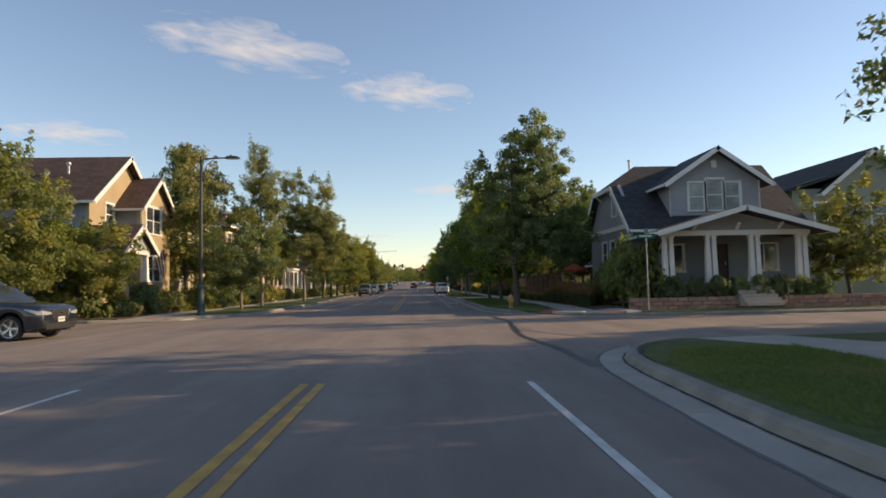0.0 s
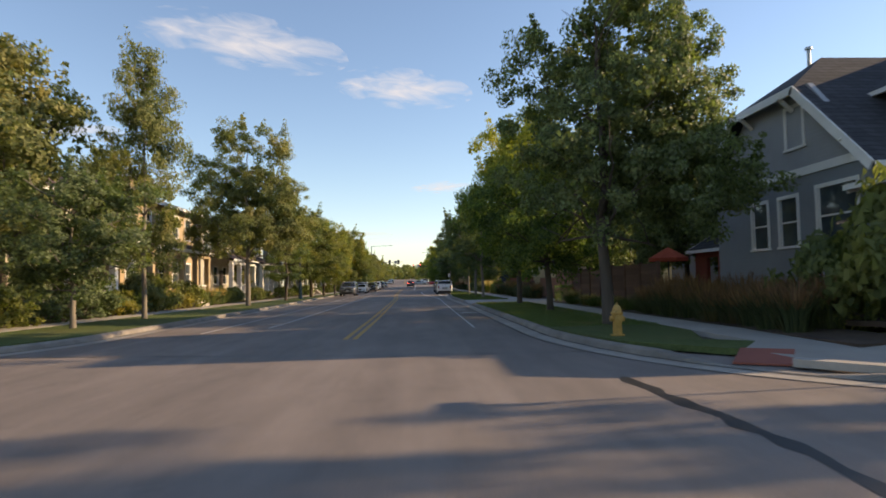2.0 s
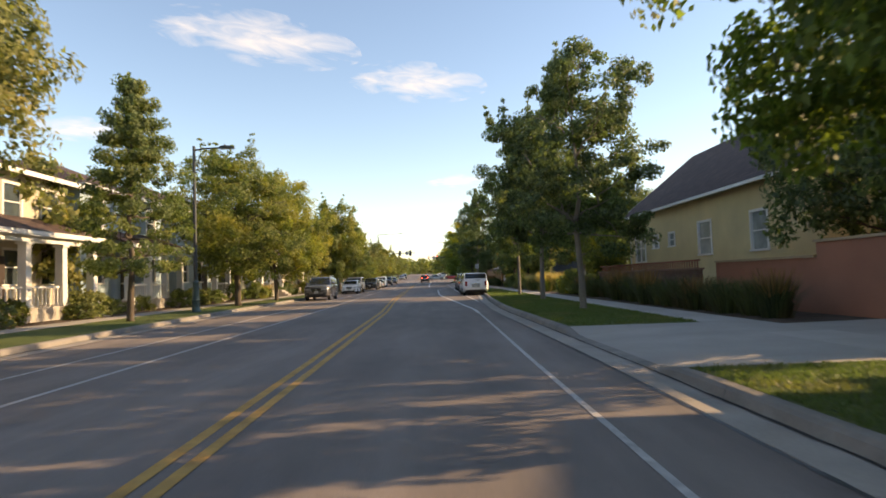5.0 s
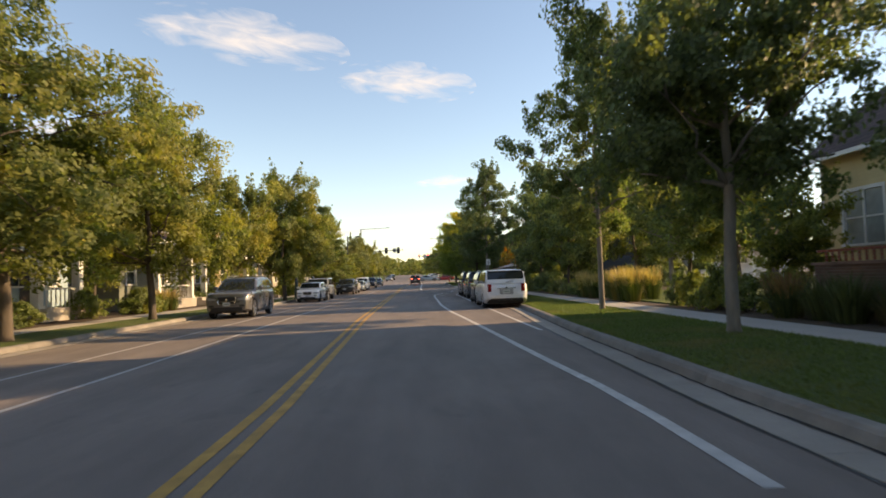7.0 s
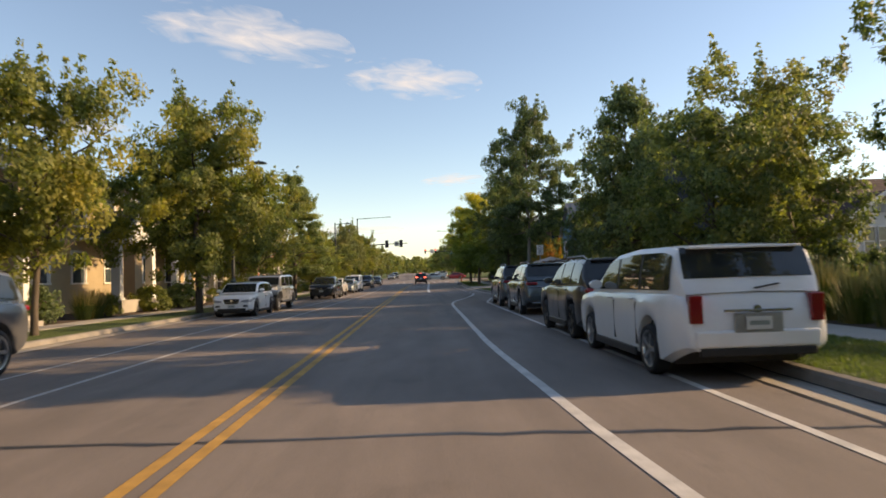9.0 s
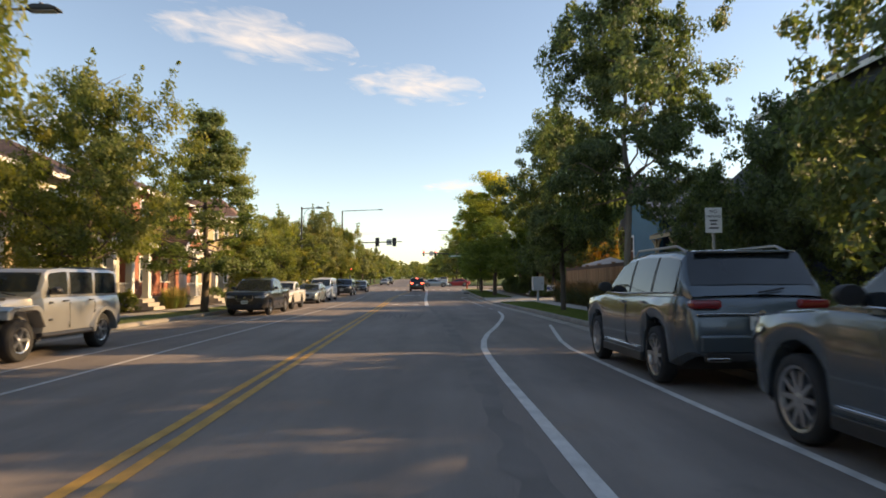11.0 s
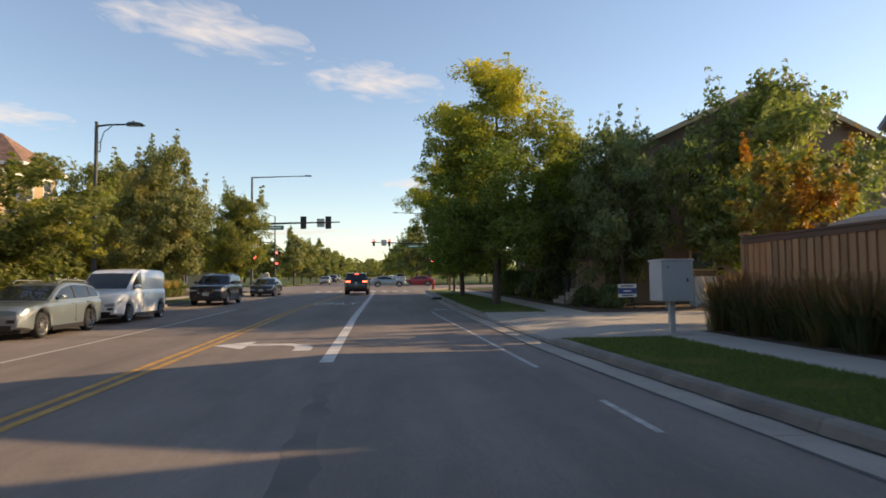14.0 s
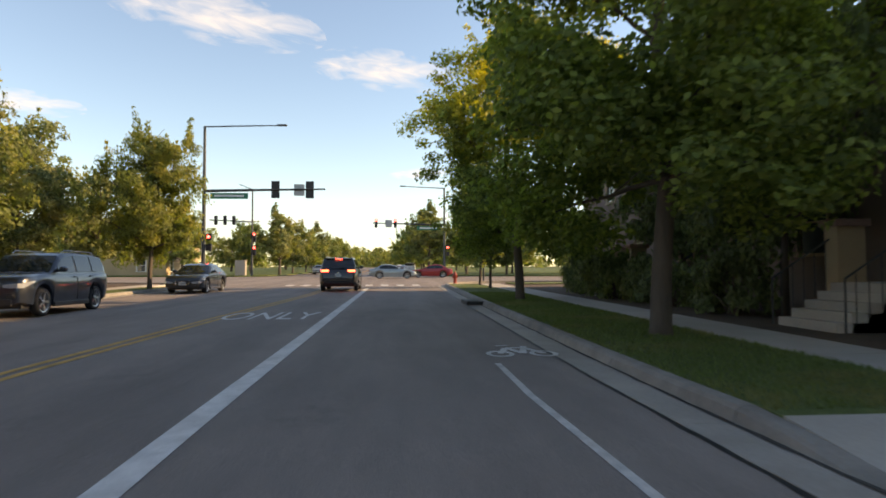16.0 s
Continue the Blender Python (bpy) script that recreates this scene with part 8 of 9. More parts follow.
for i in range(92):
    y = 132.09 + i * 0.231
    if me is None:
        ob = part("board", G().box(0, 0.02, 0, 0.178, 0, 2.14), CEDAR, f, bevel=0.004)
        me = ob.data
        back = part("board", G().box(0, 0.02, 0, 0.12, 0, 2.12), CEDAR, f)
        bk = back.data
    else:
        ob, back = part("board", me, CEDAR, f), part("board", bk, CEDAR, f)
    ob.location = (9.452, y, 0.21 + rng.uniform(-0.012, 0.012))
    ob.rotation_euler = (0, 0, rng.uniform(-0.025, 0.025))
    back.location = (9.492, y + 0.145, 0.21)

# brick apartment house near the crossing, with stoops
BROWN_STUCCO = plain("brown_stucco", (0.21, 0.15, 0.115), 0.92, var=0.14, big=0.5, fine=30, bump=0.35)
h = thing("apartment_building", "brown stucco apartment house with tiled gables and raised stoops", "building")
bh = [(y0, y0 + 1.1, z0, z0 + 1.6) for y0 in (172.2, 175.6, 179.2, 183.6, 187.2) for z0 in (1.9, 4.9)] + [(168.2, 169.3, 1.25, 3.5), (181.4, 182.4, 1.25, 3.5)]
wall(h, "x", 12.2, 0.3, 166.9, 192.0, 0.3, 7.5, bh, BROWN_STUCCO)
wall(h, "y", 166.9, 0.3, 12.5, 25.4, 0.3, 7.5, [(15, 16.1, 1.9, 3.5), (15, 16.1, 4.9, 6.5), (19, 20.1, 4.9, 6.5)], BROWN_STUCCO, gable=[(12.5, 7.5), (25.4, 7.5), (18.8, 10.5)])
wall(h, "y", 192.0, -0.3, 12.5, 25.4, 0.3, 7.5, [], BROWN_STUCCO)
for q in bh[:10]:
    window(h, "x", 12.2, -1, *q, trim=STUCCO_TAN)
for q in ((15, 16.1, 1.9, 3.5), (15, 16.1, 4.9, 6.5), (19, 20.1, 4.9, 6.5)):
    window(h, "y", 166.9, -1, *q, trim=STUCCO_TAN)
for q in bh[10:]:
    part("door", G().box(12.28, 12.34, q[0], q[1], q[2], q[3]), DOOR_DARK, h, "dark entrance door")
gable_roof_y(h, 12.2, 25.4, 18.8, 166.9, 192, 7.55, 10.6, ROOF_TILE, 0.55, False)
for x0, x1 in ((11.65, 18.8), (25.95, 18.8)):
    board(h, "rake_board", (x0, 166.33, 7.31), (x1, 166.33, 10.62), 0.22, 0.06, STUCCO_TAN)
for y0 in (167.6, 180.9):
    part("landing", G().box(10.6, 12.2, y0, y0 + 2.2, 0.2, 1.22), CONCRETE, h)
    for i in range(5):
        part("step", G().box(9.2 + i * 0.28, 10.6, y0 + 0.25, y0 + 1.95, 0.2, 0.2 + (i + 1) * 0.17 + 0.16), CONCRETE, h, bevel=0.01)
    for yy in (y0 - 0.1, y0 + 2.0):
        p = part("pier", G().box(10.5, 11.1, yy - 0.05, yy + 0.35, 0.2, 2.35), STUCCO_TAN, h, "pale stone pier")
        part("pier_cap", G().box(10.42, 11.18, yy - 0.13, yy + 0.43, 2.35, 2.5), STONE, p, bevel=0.02)
        part("handrail", G().tube([(9.25, yy + 0.2, 0.35), (9.25, yy + 0.2, 1.3), (10.5, yy + 0.2, 2.1)], 0.02, 6), STEEL_DARK, h)
        for k in range(5):
            part("baluster", G().tube([(9.45 + k * 0.24, yy + 0.2, 0.5 + k * 0.13), (9.45 + k * 0.24, yy + 0.2, 1.42 + k * 0.153)], 0.01, 5), STEEL_DARK, h)

# ---- west side ----
h = thing("house", "tan two-gabled house with brown shingle roof and white trim", "house")
wall(h, "x", -17.6, -0.2, 34.6, 42.4, 0.3, 6.6, [(36.4, 37.3, 5.2, 6.4)], TAN_SIDING, gable=[(34.6, 6.6), (42.4, 6.6), (38.5, 9.3)])
# south walls are coloured blue-grey, all others tan
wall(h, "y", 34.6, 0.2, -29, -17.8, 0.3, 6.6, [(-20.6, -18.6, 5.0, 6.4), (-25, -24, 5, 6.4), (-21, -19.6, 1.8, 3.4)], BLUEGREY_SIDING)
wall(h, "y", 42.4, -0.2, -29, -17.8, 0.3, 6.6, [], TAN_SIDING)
window(h, "x", -17.6, 1, 36.4, 37.3, 5.2, 6.4)
for q in ((-20.6, -18.6, 5.0, 6.4), (-25, -24, 5, 6.4), (-21, -19.6, 1.8, 3.4)):
    window(h, "y", 34.6, -1, *q, cols=2 if q[1] - q[0] > 1.2 else 1)
gable_roof_x(h, -29, -17.6, 34.6, 42.4, 38.5, 6.65, 9.5, ROOF_BROWN, 0.5)
wall(h, "x", -16.2, -0.2, 37.6, 42.0, 0.3, 6.5, [(38.45, 40.55, 4.9, 6.45), (38.45, 40.55, 2.0, 3.5)], TAN_SIDING, gable=[(37.6, 6.5), (42.0, 6.5), (39.8, 8.2)])
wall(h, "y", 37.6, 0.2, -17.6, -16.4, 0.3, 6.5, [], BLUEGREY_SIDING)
wall(h, "y", 42.0, -0.2, -17.6, -16.4, 0.3, 6.5, [], TAN_SIDING)
for z0, z1 in ((4.9, 6.45), (2.0, 3.5)):
    window(h, "x", -16.2, 1, 38.45, 40.55, z0, z1, cols=2, rows=2, case=0.15)
gable_roof_x(h, -19.5, -16.2, 37.6, 42.0, 39.8, 6.55, 8.4, ROOF_BROWN, 0.4)
board(h, "corner_board", (-16.18, 37.62, 6.5), (-16.18, 37.64, 6.5), 6.2, 0.14)
gable_roof_x(h, -17.6, -15.0, 32.9, 36.4, 34.6, 3.75, 5.0, ROOF_BROWN, 0.3)
wall(h, "x", -15.02, -0.1, 33.0, 36.2, 3.6, 3.62, [], GREY_SIDING, "porch_gable", [(33.0, 3.65), (36.2, 3.65), (34.6, 4.75)])
part("porch_beam", G().box(-15.3, -15.05, 32.9, 36.3, 3.4, 3.65), TRIM_WHITE, h)
part("porch_floor", G().box(-17.5, -14.9, 33.0, 36.3, 0.2, 0.8), CONCRETE, h)
for yy in (33.2, 36.0):
    part("pier", G().box(-15.45, -14.95, yy - 0.25, yy + 0.25, 0.8, 1.9), STONE, h)
    column(h, -15.2, yy, 1.9, 3.4, 0.3, 0.22)
for x, z in ((-21, 8.2), (-24.5, 8.6), (-19.8, 8.7)):
    part("roof_vent", G().lathe([(0.07, 0), (0.07, 0.5), (0.14, 0.52), (0.14, 0.66), (0.0, 0.7)], 10, at=(x, 36.6, z - 0.55)), STEEL_GREY, h, smooth=True)
fl = thing("flag", "striped flag on an angled pole fixed to a house", "flag", (-16.15, 39.3, 3.2))
part("pole", G().tube([(0, 0, 0), (0.75, -0.2, 0.75)], 0.015, 6), TRIM_WHITE, fl)
FLAG_R, FLAG_B = plain("flag_red", (0.30, 0.03, 0.04), 0.8), plain("flag_blue", (0.03, 0.04, 0.14), 0.8)
for i in range(7):
    part("stripe", G().add([(0.15 + i * 0.085, -0.04 - i * 0.023, 0.13 + i * 0.085), (0.21 + i * 0.085, -0.056 - i * 0.023, 0.19 + i * 0.085), (0.30 + i * 0.07, 0.25, -0.85 + i * 0.05), (0.25 + i * 0.07, 0.26, -0.9 + i * 0.05)], [(0, 1, 2, 3)]), FLAG_R if i % 2 == 0 else TRIM_WHITE, fl)
part("canton", G().add([(0.45, -0.13, 0.47), (0.74, -0.21, 0.77), (0.73, -0.03, 0.25), (0.48, 0.05, 0.05)], [(0, 1, 2, 3)]), FLAG_B, fl)

# row houses between, mostly behind trees
def row_house(x, y0, y1, height, mat, roof, label, porch=None, windows=3, pz=3.7, col=None, hip=True, dorm=None, two=True, depth=11.0, side=None):
    """A two-storey street house: front toward the road, porch on columns, windows in two rows."""
    h = thing("house", label, "house")
    n = windows
    step = (y1 - y0) / n
    holes = []
    for i in range(n):
        c = y0 + step * (i + 0.5)
        w = min(0.55, step * 0.22)
        if two:
            holes.append((c - w, c + w, height - 2.0, height - 0.55))
        holes.append((c - w, c + w, 1.7, 3.1))
    wall(h, "x", x, -0.2, y0, y1, 0.3, height, holes, mat)
    sh = [(x - 3.4, x - 2.4, height - 2.0, height - 0.6), (x - 6.5, x - 5.5, height - 2.0, height - 0.6), (x - 3.4, x - 2.4, 1.7, 3.1)]
    wall(h, "y", y0, 0.2, x - depth, x - 0.2, 0.3, height, sh, side or mat)
    wall(h, "y", y1, -0.2, x - depth, x - 0.2, 0.3, height, [], mat)
    for q in holes:
        window(h, "x", x, 1, *q)
    for q in sh:
        window(h, "y", y0, -1, *q)
    if hip:
        hip_roof(h, x - depth, x, y0, y1, height + 0.02, height + 2.3, roof, 0.6)
    else:
        gable_roof_y(h, x - depth, x, x - depth / 2, y0, y1, height, height + 2.6, roof, 0.5)
    if dorm:
        a, b = dorm
        wall(h, "x", x - 0.9, -0.2, a, b, height - 0.1, height + 1.6, [((a + b) / 2 - 0.35, (a + b) / 2 + 0.35, height + 0.5, height + 1.3)], mat)
        wall(h, "y", a, 0.2, x - 3.6, x - 1.1, height - 0.1, height + 1.6, [], mat)
        wall(h, "y", b, -0.2, x - 3.6, x - 1.1, height - 0.1, height + 1.6, [], mat)
        window(h, "x", x - 0.9, 1, (a + b) / 2 - 0.35, (a + b) / 2 + 0.35, height + 0.5, height + 1.3)
        hip_roof(h, x - 3.6, x - 0.9, a, b, height + 1.6, height + 2.2, roof, 0.4)
    if porch:
        a, b, out, ncol = porch
        slab(h, "porch_roof", [(x + out + 0.35, a - 0.3, pz), (x + out + 0.35, b + 0.3, pz), (x, b + 0.3, pz + 0.85), (x, a - 0.3, pz + 0.85)], 0.12, roof)
        board(h, "fascia", (x + out + 0.36, a - 0.3, pz + 0.01), (x + out + 0.36, b + 0.3, pz + 0.01), 0.2, 0.05)
        part("porch_beam", G().box(x + out - 0.12, x + out + 0.14, a, b, pz - 0.42, pz - 0.16), col or TRIM_WHITE, h)
        part("porch_floor", G().box(x, x + out + 0.2, a, b, 0.2, 0.75), CONCRETE, h)
        for i in range(ncol):
            yy = a + 0.2 + (b - a - 0.4) * i / (ncol - 1)
            porch_column_plain(h, x + out, yy, 0.75, pz - 0.42, 0.34, col)
        for i in range(ncol - 1):
            ya, yb = a + 0.35 + (b - a - 0.4) * i / (ncol - 1), a + 0.05 + (b - a - 0.4) * (i + 1) / (ncol - 1)
            if i == ncol // 2:
                for k in range(3):
                    part("step", G().box(x + out + 0.2, x + out + 1.1 - k * 0.28, (ya + yb) / 2 - 0.7, (ya + yb) / 2 + 0.7, 0.16 + k * 0.19, 0.16 + (k + 1) * 0.19), CONCRETE, h)
                continue
            part("rail", G().box(x + out - 0.03, x + out + 0.03, ya, yb, 1.5, 1.58), TRIM_WHITE, h)
            for k in range(8):
                yk = ya + (yb - ya) * (k + 0.5) / 8
                part("baluster", G().box(x + out - 0.02, x + out + 0.02, yk - 0.02, yk + 0.02, 0.75, 1.5), TRIM_WHITE, h)
        yd = (a + b) / 2
        dr = part("door", G().box(x + 0.005, x + 0.05, yd - 0.5, yd + 0.5, 0.75, 2.85), DOOR_DARK, h, "dark front door")
        part("door_handle", G().box(x + 0.05, x + 0.09, yd + 0.36, yd + 0.41, 1.7, 1.9), STEEL_GREY, dr)
    return h


row_house(-17.2, 46.0, 53.6, 6.2, CREAM_SIDING, ROOF_BROWN, "cream house with a white columned porch", (47.0, 53.4, 2.2, 4), 3, 4.0)
row_house(-16.6, 55.4, 67.2, 6.9, STUCCO_TAN, ROOF_BROWN, "tan two-storey house with a dormer and columned porch", (54.8, 64.8, 1.9, 5), 5, 3.85, STUCCO_TAN, True, (58.6, 61.6), side=TAN_SIDING)
row_house(-16.8, 69.5, 79.5, 6.4, CREAM_SIDING, ROOF_BROWN, "cream house with white porch columns behind trees", (71.0, 78.5, 1.9, 4), 4)
row_house(-16.9, 81.0, 90.4, 6.6, BLUE_SIDING, ROOF_BROWN, "pale blue house with a white railed porch", (82.0, 89.0, 1.8, 4), 3)
row_house(-16.6, 92.0, 100.2, 6.6, BLUE_SIDING, ROOF_BROWN, "pale blue house with tall white porch columns", (95.4, 98.8, 1.3, 2), 3, 4.6)
row_house(-16.3, 104.6, 113.0, 7.0, OLIVE_SIDING, ROOF_BROWN, "olive grey house with white trim and a deep porch", (105.4, 113.4, 1.6, 4), 3, 4.1, hip=False)
hE = row_house(-16.6, 116.0, 124.8, 6.4, TAN_SIDING, ROOF_DARK, "tan house with white trim and a gabled porch", None, 3, hip=False)
gable_roof_x(hE, -16.6, -14.8, 120.4, 124.6, 122.5, 4.0, 5.3, ROOF_DARK, 0.3)
wall(hE, "x", -14.82, -0.1, 120.5, 124.5, 3.85, 3.87, [], WHITE_SIDING, "porch_gable", [(120.5, 3.88), (124.5, 3.88), (122.5, 5.05)])
part("porch_beam", G().box(-15.05, -14.8, 120.4, 124.6, 3.6, 3.88), TRIM_WHITE, hE)
part("porch_floor", G().box(-16.6, -14.6, 120.4, 124.6, 0.2, 0.8), CONCRETE, hE)
for yy in (120.7, 124.3):
    porch_column_plain(hE, -14.95, yy, 0.8, 3.6, 0.4)
row_house(-17.0, 127.0, 136.5, 6.4, STUCCO_TAN, ROOF_BROWN, "tan stucco house behind golden trees", (128.5, 135.5, 1.6, 4), 3)
row_house(-17.0, 138.0, 145.5, 6.4, CREAM_SIDING, ROOF_BROWN, "cream house with white columns behind trees", (138.8, 145.0, 1.8, 4), 3)
hF = row_house(-17.0, 147.0, 156.0, 7.0, BRICK_RED, ROOF_BROWN, "red brick house with a white columned porch", (149.4, 155.6, 1.9, 4), 3, 3.7)
gable_roof_x(hF, -17.0, -15.0, 149.4, 152.4, 150.9, 3.95, 5.0, ROOF_BROWN, 0.25)
wall(hF, "x", -14.75, -0.1, 149.5, 152.3, 3.8, 3.82, [], BRICK_RED, "porch_gable", [(149.6, 3.85), (152.2, 3.85), (150.9, 4.8)])
row_house(-20.0, 163.0, 178.0, 7.7, STUCCO_TAN, ROOF_TILE, "tan stucco building with terracotta tile roof", None, 5)
row_house(-20.6, 178.2, 182.6, 8.7, STUCCO_TAN, ROOF_TILE, "tan stucco tower with terracotta tile roof", None, 2)
row_house(-26.0, 236.5, 252.0, 6.0, STUCCO_TAN, ROOF_BROWN, "low tan building beyond the crossing", None, 4)

# ---- street furniture ----


def street_lamp(x, y, label="tall dark green street lamp with a curved arm"):
    z = rise(y) + 0.14
    ob = thing("street_lamp", label, "street lamp", (x, y, z))
    part("base", G().lathe([(0.0, 0), (0.24, 0), (0.24, 0.06), (0.19, 0.12), (0.17, 0.5), (0.20, 0.56), (0.17, 0.62), (0.14, 1.35), (0.17, 1.42), (0.12, 1.5), (0.10, 1.55)], 16), STEEL_GREEN, ob, "pale green fluted base", smooth=True)
    part("pole", G().tube([(0, 0, 1.5), (0, 0, 8.05)], [0.095, 0.07], 12), STEEL_DARK, ob, smooth=True)
    part("arm", G().tube([(0, 0, 7.85), (0.5, 0, 7.92), (1.45, 0, 7.95)], [0.045, 0.04, 0.035], 8), STEEL_DARK, ob, smooth=True)
    part("scroll", G().tube([(0.06, 0, 6.75), (0.16, 0, 6.8), (0.18, 0, 7.2), (0.30, 0, 7.6), (0.62, 0, 7.86)], 0.022, 6), STEEL_DARK, ob, smooth=True)
    part("bracket", G().tube([(0.0, 0, 7.15), (0.2, 0, 7.15)], 0.02, 6).tube([(0.0, 0, 6.76), (0.16, 0, 6.76)], 0.02, 6), STEEL_DARK, ob)
    hd = part("lamp_head", G().prism([(1.2, 7.93), (1.35, 8.03), (1.75, 8.02), (1.95, 7.95), (1.95, 7.90), (1.2, 7.89)], "y", -0.15, 0.15), STEEL_DARK, ob, bevel=0.02)
    part("lens", G().box(1.3, 1.88, -0.11, 0.11, 7.875, 7.889), HEAD, hd, "clear lamp lens")
    part("photocell", G().lathe([(0.05, 8.03), (0.05, 8.10), (0.0, 8.11)], 8, at=(1.5, 0, 0)), BLACK, hd)
    return ob


for x, y in ((-10.9, 32.3), (-10.9, 80.1), (-10.9, 125.4), (-11.2, 166.7)):
    street_lamp(x, y)

HYD_Y = plain("yellow_hydrant_paint", (0.50, 0.29, 0.07), 0.6, var=0.2, big=6)
HYD_G = plain("pale_hydrant_paint", (0.34, 0.36, 0.27), 0.6, var=0.2, big=6)
HYD_R = plain("red_hydrant_paint", (0.36, 0.06, 0.04), 0.6, var=0.2, big=6)


def hydrant(x, y, mat, label, k=1.0):
    z = rise(y) + 0.14
    ob = thing("fire_hydrant", label, "fire hydrant", (x, y, z))
    ob.scale = (k, k, k)
    part("barrel", G().lathe([(0.0, 0), (0.17, 0), (0.17, 0.04), (0.115, 0.05), (0.105, 0.42), (0.125, 0.46), (0.125, 0.52), (0.15, 0.54), (0.15, 0.58), (0.12, 0.60), (0.11, 0.66), (0.08, 0.73), (0.03, 0.76), (0.03, 0.81), (0.0, 0.82)], 18), mat, ob, smooth=True)
    for a, r, l in ((0, 0.055, 0.17), (180, 0.055, 0.17), (-90, 0.075, 0.18)):
        g = G().lathe([(r, 0.08), (r, l - 0.05), (r * 1.3, l - 0.045), (r * 1.3, l), (0.02, l + 0.005), (0.02, l + 0.03), (0, l + 0.03)], 12, "x", (0, 0, 0.42))
        p = part("outlet", g, mat, ob, smooth=True)
        p.matrix_local = pose(0, 0, 0, 0, 0, a)
    for i in range(6):
        a = i * math.pi / 3
        part("bolt", G().box(-0.012, 0.012, -0.012, 0.012, 0.585, 0.61).move(Matrix.Translation((0.135 * math.cos(a), 0.135 * math.sin(a), 0))), STEEL_DARK, ob)
    return ob


hydrant(4.8, 32.85, HYD_Y, "yellow fire hydrant on the corner verge", 0.93)
hydrant(11.9, 162.6, HYD_G, "pale green fire hydrant by the driveway", 1.1)
hydrant(5.6, 199.6, HYD_R, "red fire hydrant near the crossing")

SIGN_GREEN = plain("green_sign_sheet", (0.015, 0.16, 0.09), 0.4, var=0.08, big=3, bump=0)
SIGN_WHITE = plain("white_sign_sheet", (0.66, 0.67, 0.66), 0.5, var=0.06, big=3, bump=0)
SIGN_BLUE = plain("blue_sign_sheet", (0.03, 0.06, 0.20), 0.5, var=0.08, big=3, bump=0)
SIGN_INK = plain("black_sign_ink", (0.03, 0.03, 0.03), 0.6, bump=0)


def words(parent, text, size, m, mat):
    cu = bpy.data.curves.new("lettering", "FONT")
    cu.body, cu.size, cu.align_x, cu.align_y, cu.extrude = text, size, "CENTER", "CENTER", 0.001
    cu.materials.append(mat)
    ob = new("lettering", cu)
    ob.parent = parent
    ob.matrix_local = m
    return ob


# corner post with two green name blades; the names are plain bars
ob = thing("street_sign", "green street name blades on a steel post", "street sign", (9.95, 27.1, 0.14))
part("post", G().tube([(0, 0, 0), (0, 0, 3.5)], 0.03, 8), STEEL_GREY, ob, smooth=True)
for z, turn, w in ((3.12, 0, 0.80), (3.36, 90, 0.62)):
    bl = part("name_blade", G().box(-w / 2, w / 2, -0.006, 0.006, z, z + 0.2), SIGN_GREEN, ob, "green name blade with a pale bar")
    bl.matrix_local = pose(0, 0, 0, 0, 0, turn - 6)
    part("name_bar", G().box(-w * 0.38, w * 0.30, -0.009, -0.006, z + 0.07, z + 0.14), SIGN_WHITE, bl)

ob = thing("parking_sign", "white no-parking sign on a steel post", "road sign", (5.68, 122.9, 0.14))
part("post", G().box(-0.022, 0.022, -0.02, 0.02, 0, 2.75), STEEL_GREY, ob)
pl = part("sign_plate", G().box(-0.17, 0.17, -0.032, -0.022, 2.27, 2.78), SIGN_WHITE, ob, "white plate with dark lettering")
words(ob, "NO", 0.10, pose(0, -0.034, 2.70, 90, 0, 0), SIGN_INK)
words(ob, "PARKING", 0.072, pose(0, -0.034, 2.60, 90, 0, 0), SIGN_INK)
for z, w in ((2.50, 0.16), (2.43, 0.12), (2.35, 0.2)):
    part("sign_bar", G().box(-w / 2, w / 2, -0.034, -0.032, z, z + 0.03), SIGN_INK, pl)

CABINET = plain("pale_grey_cabinet_paint", (0.46, 0.47, 0.46), 0.55, var=0.1, big=1.5)
ob = thing("utility_box", "pale grey metal utility box on a square post", "utility box", (7.35, 152.67, rise(152.67) + 0.14))
part("post", G().box(-0.06, 0.06, -0.06, 0.06, 0, 0.85), CABINET, ob, bevel=0.005)
part("pad", G().box(-0.35, 0.35, -0.3, 0.3, -0.05, 0.03), CONCRETE, ob)
bx = part("box", G().box(-0.36, 0.36, -0.33, 0.33, 0.76, 1.66), CABINET, ob, bevel=0.012)
part("lid", G().box(-0.38, 0.38, -0.35, 0.35, 1.64, 1.69), CABINET, bx, bevel=0.008)
part("door_panel", G().box(-0.31, 0.31, -0.338, -0.328, 0.82, 1.60), CABINET, bx)
part("latch", G().box(0.2, 0.24, -0.35, -0.336, 1.18, 1.26), STEEL_DARK, bx)
part("seal", G().box(-0.24, -0.19, -0.342, -0.337, 1.50, 1.53), SIGN_INK, bx)

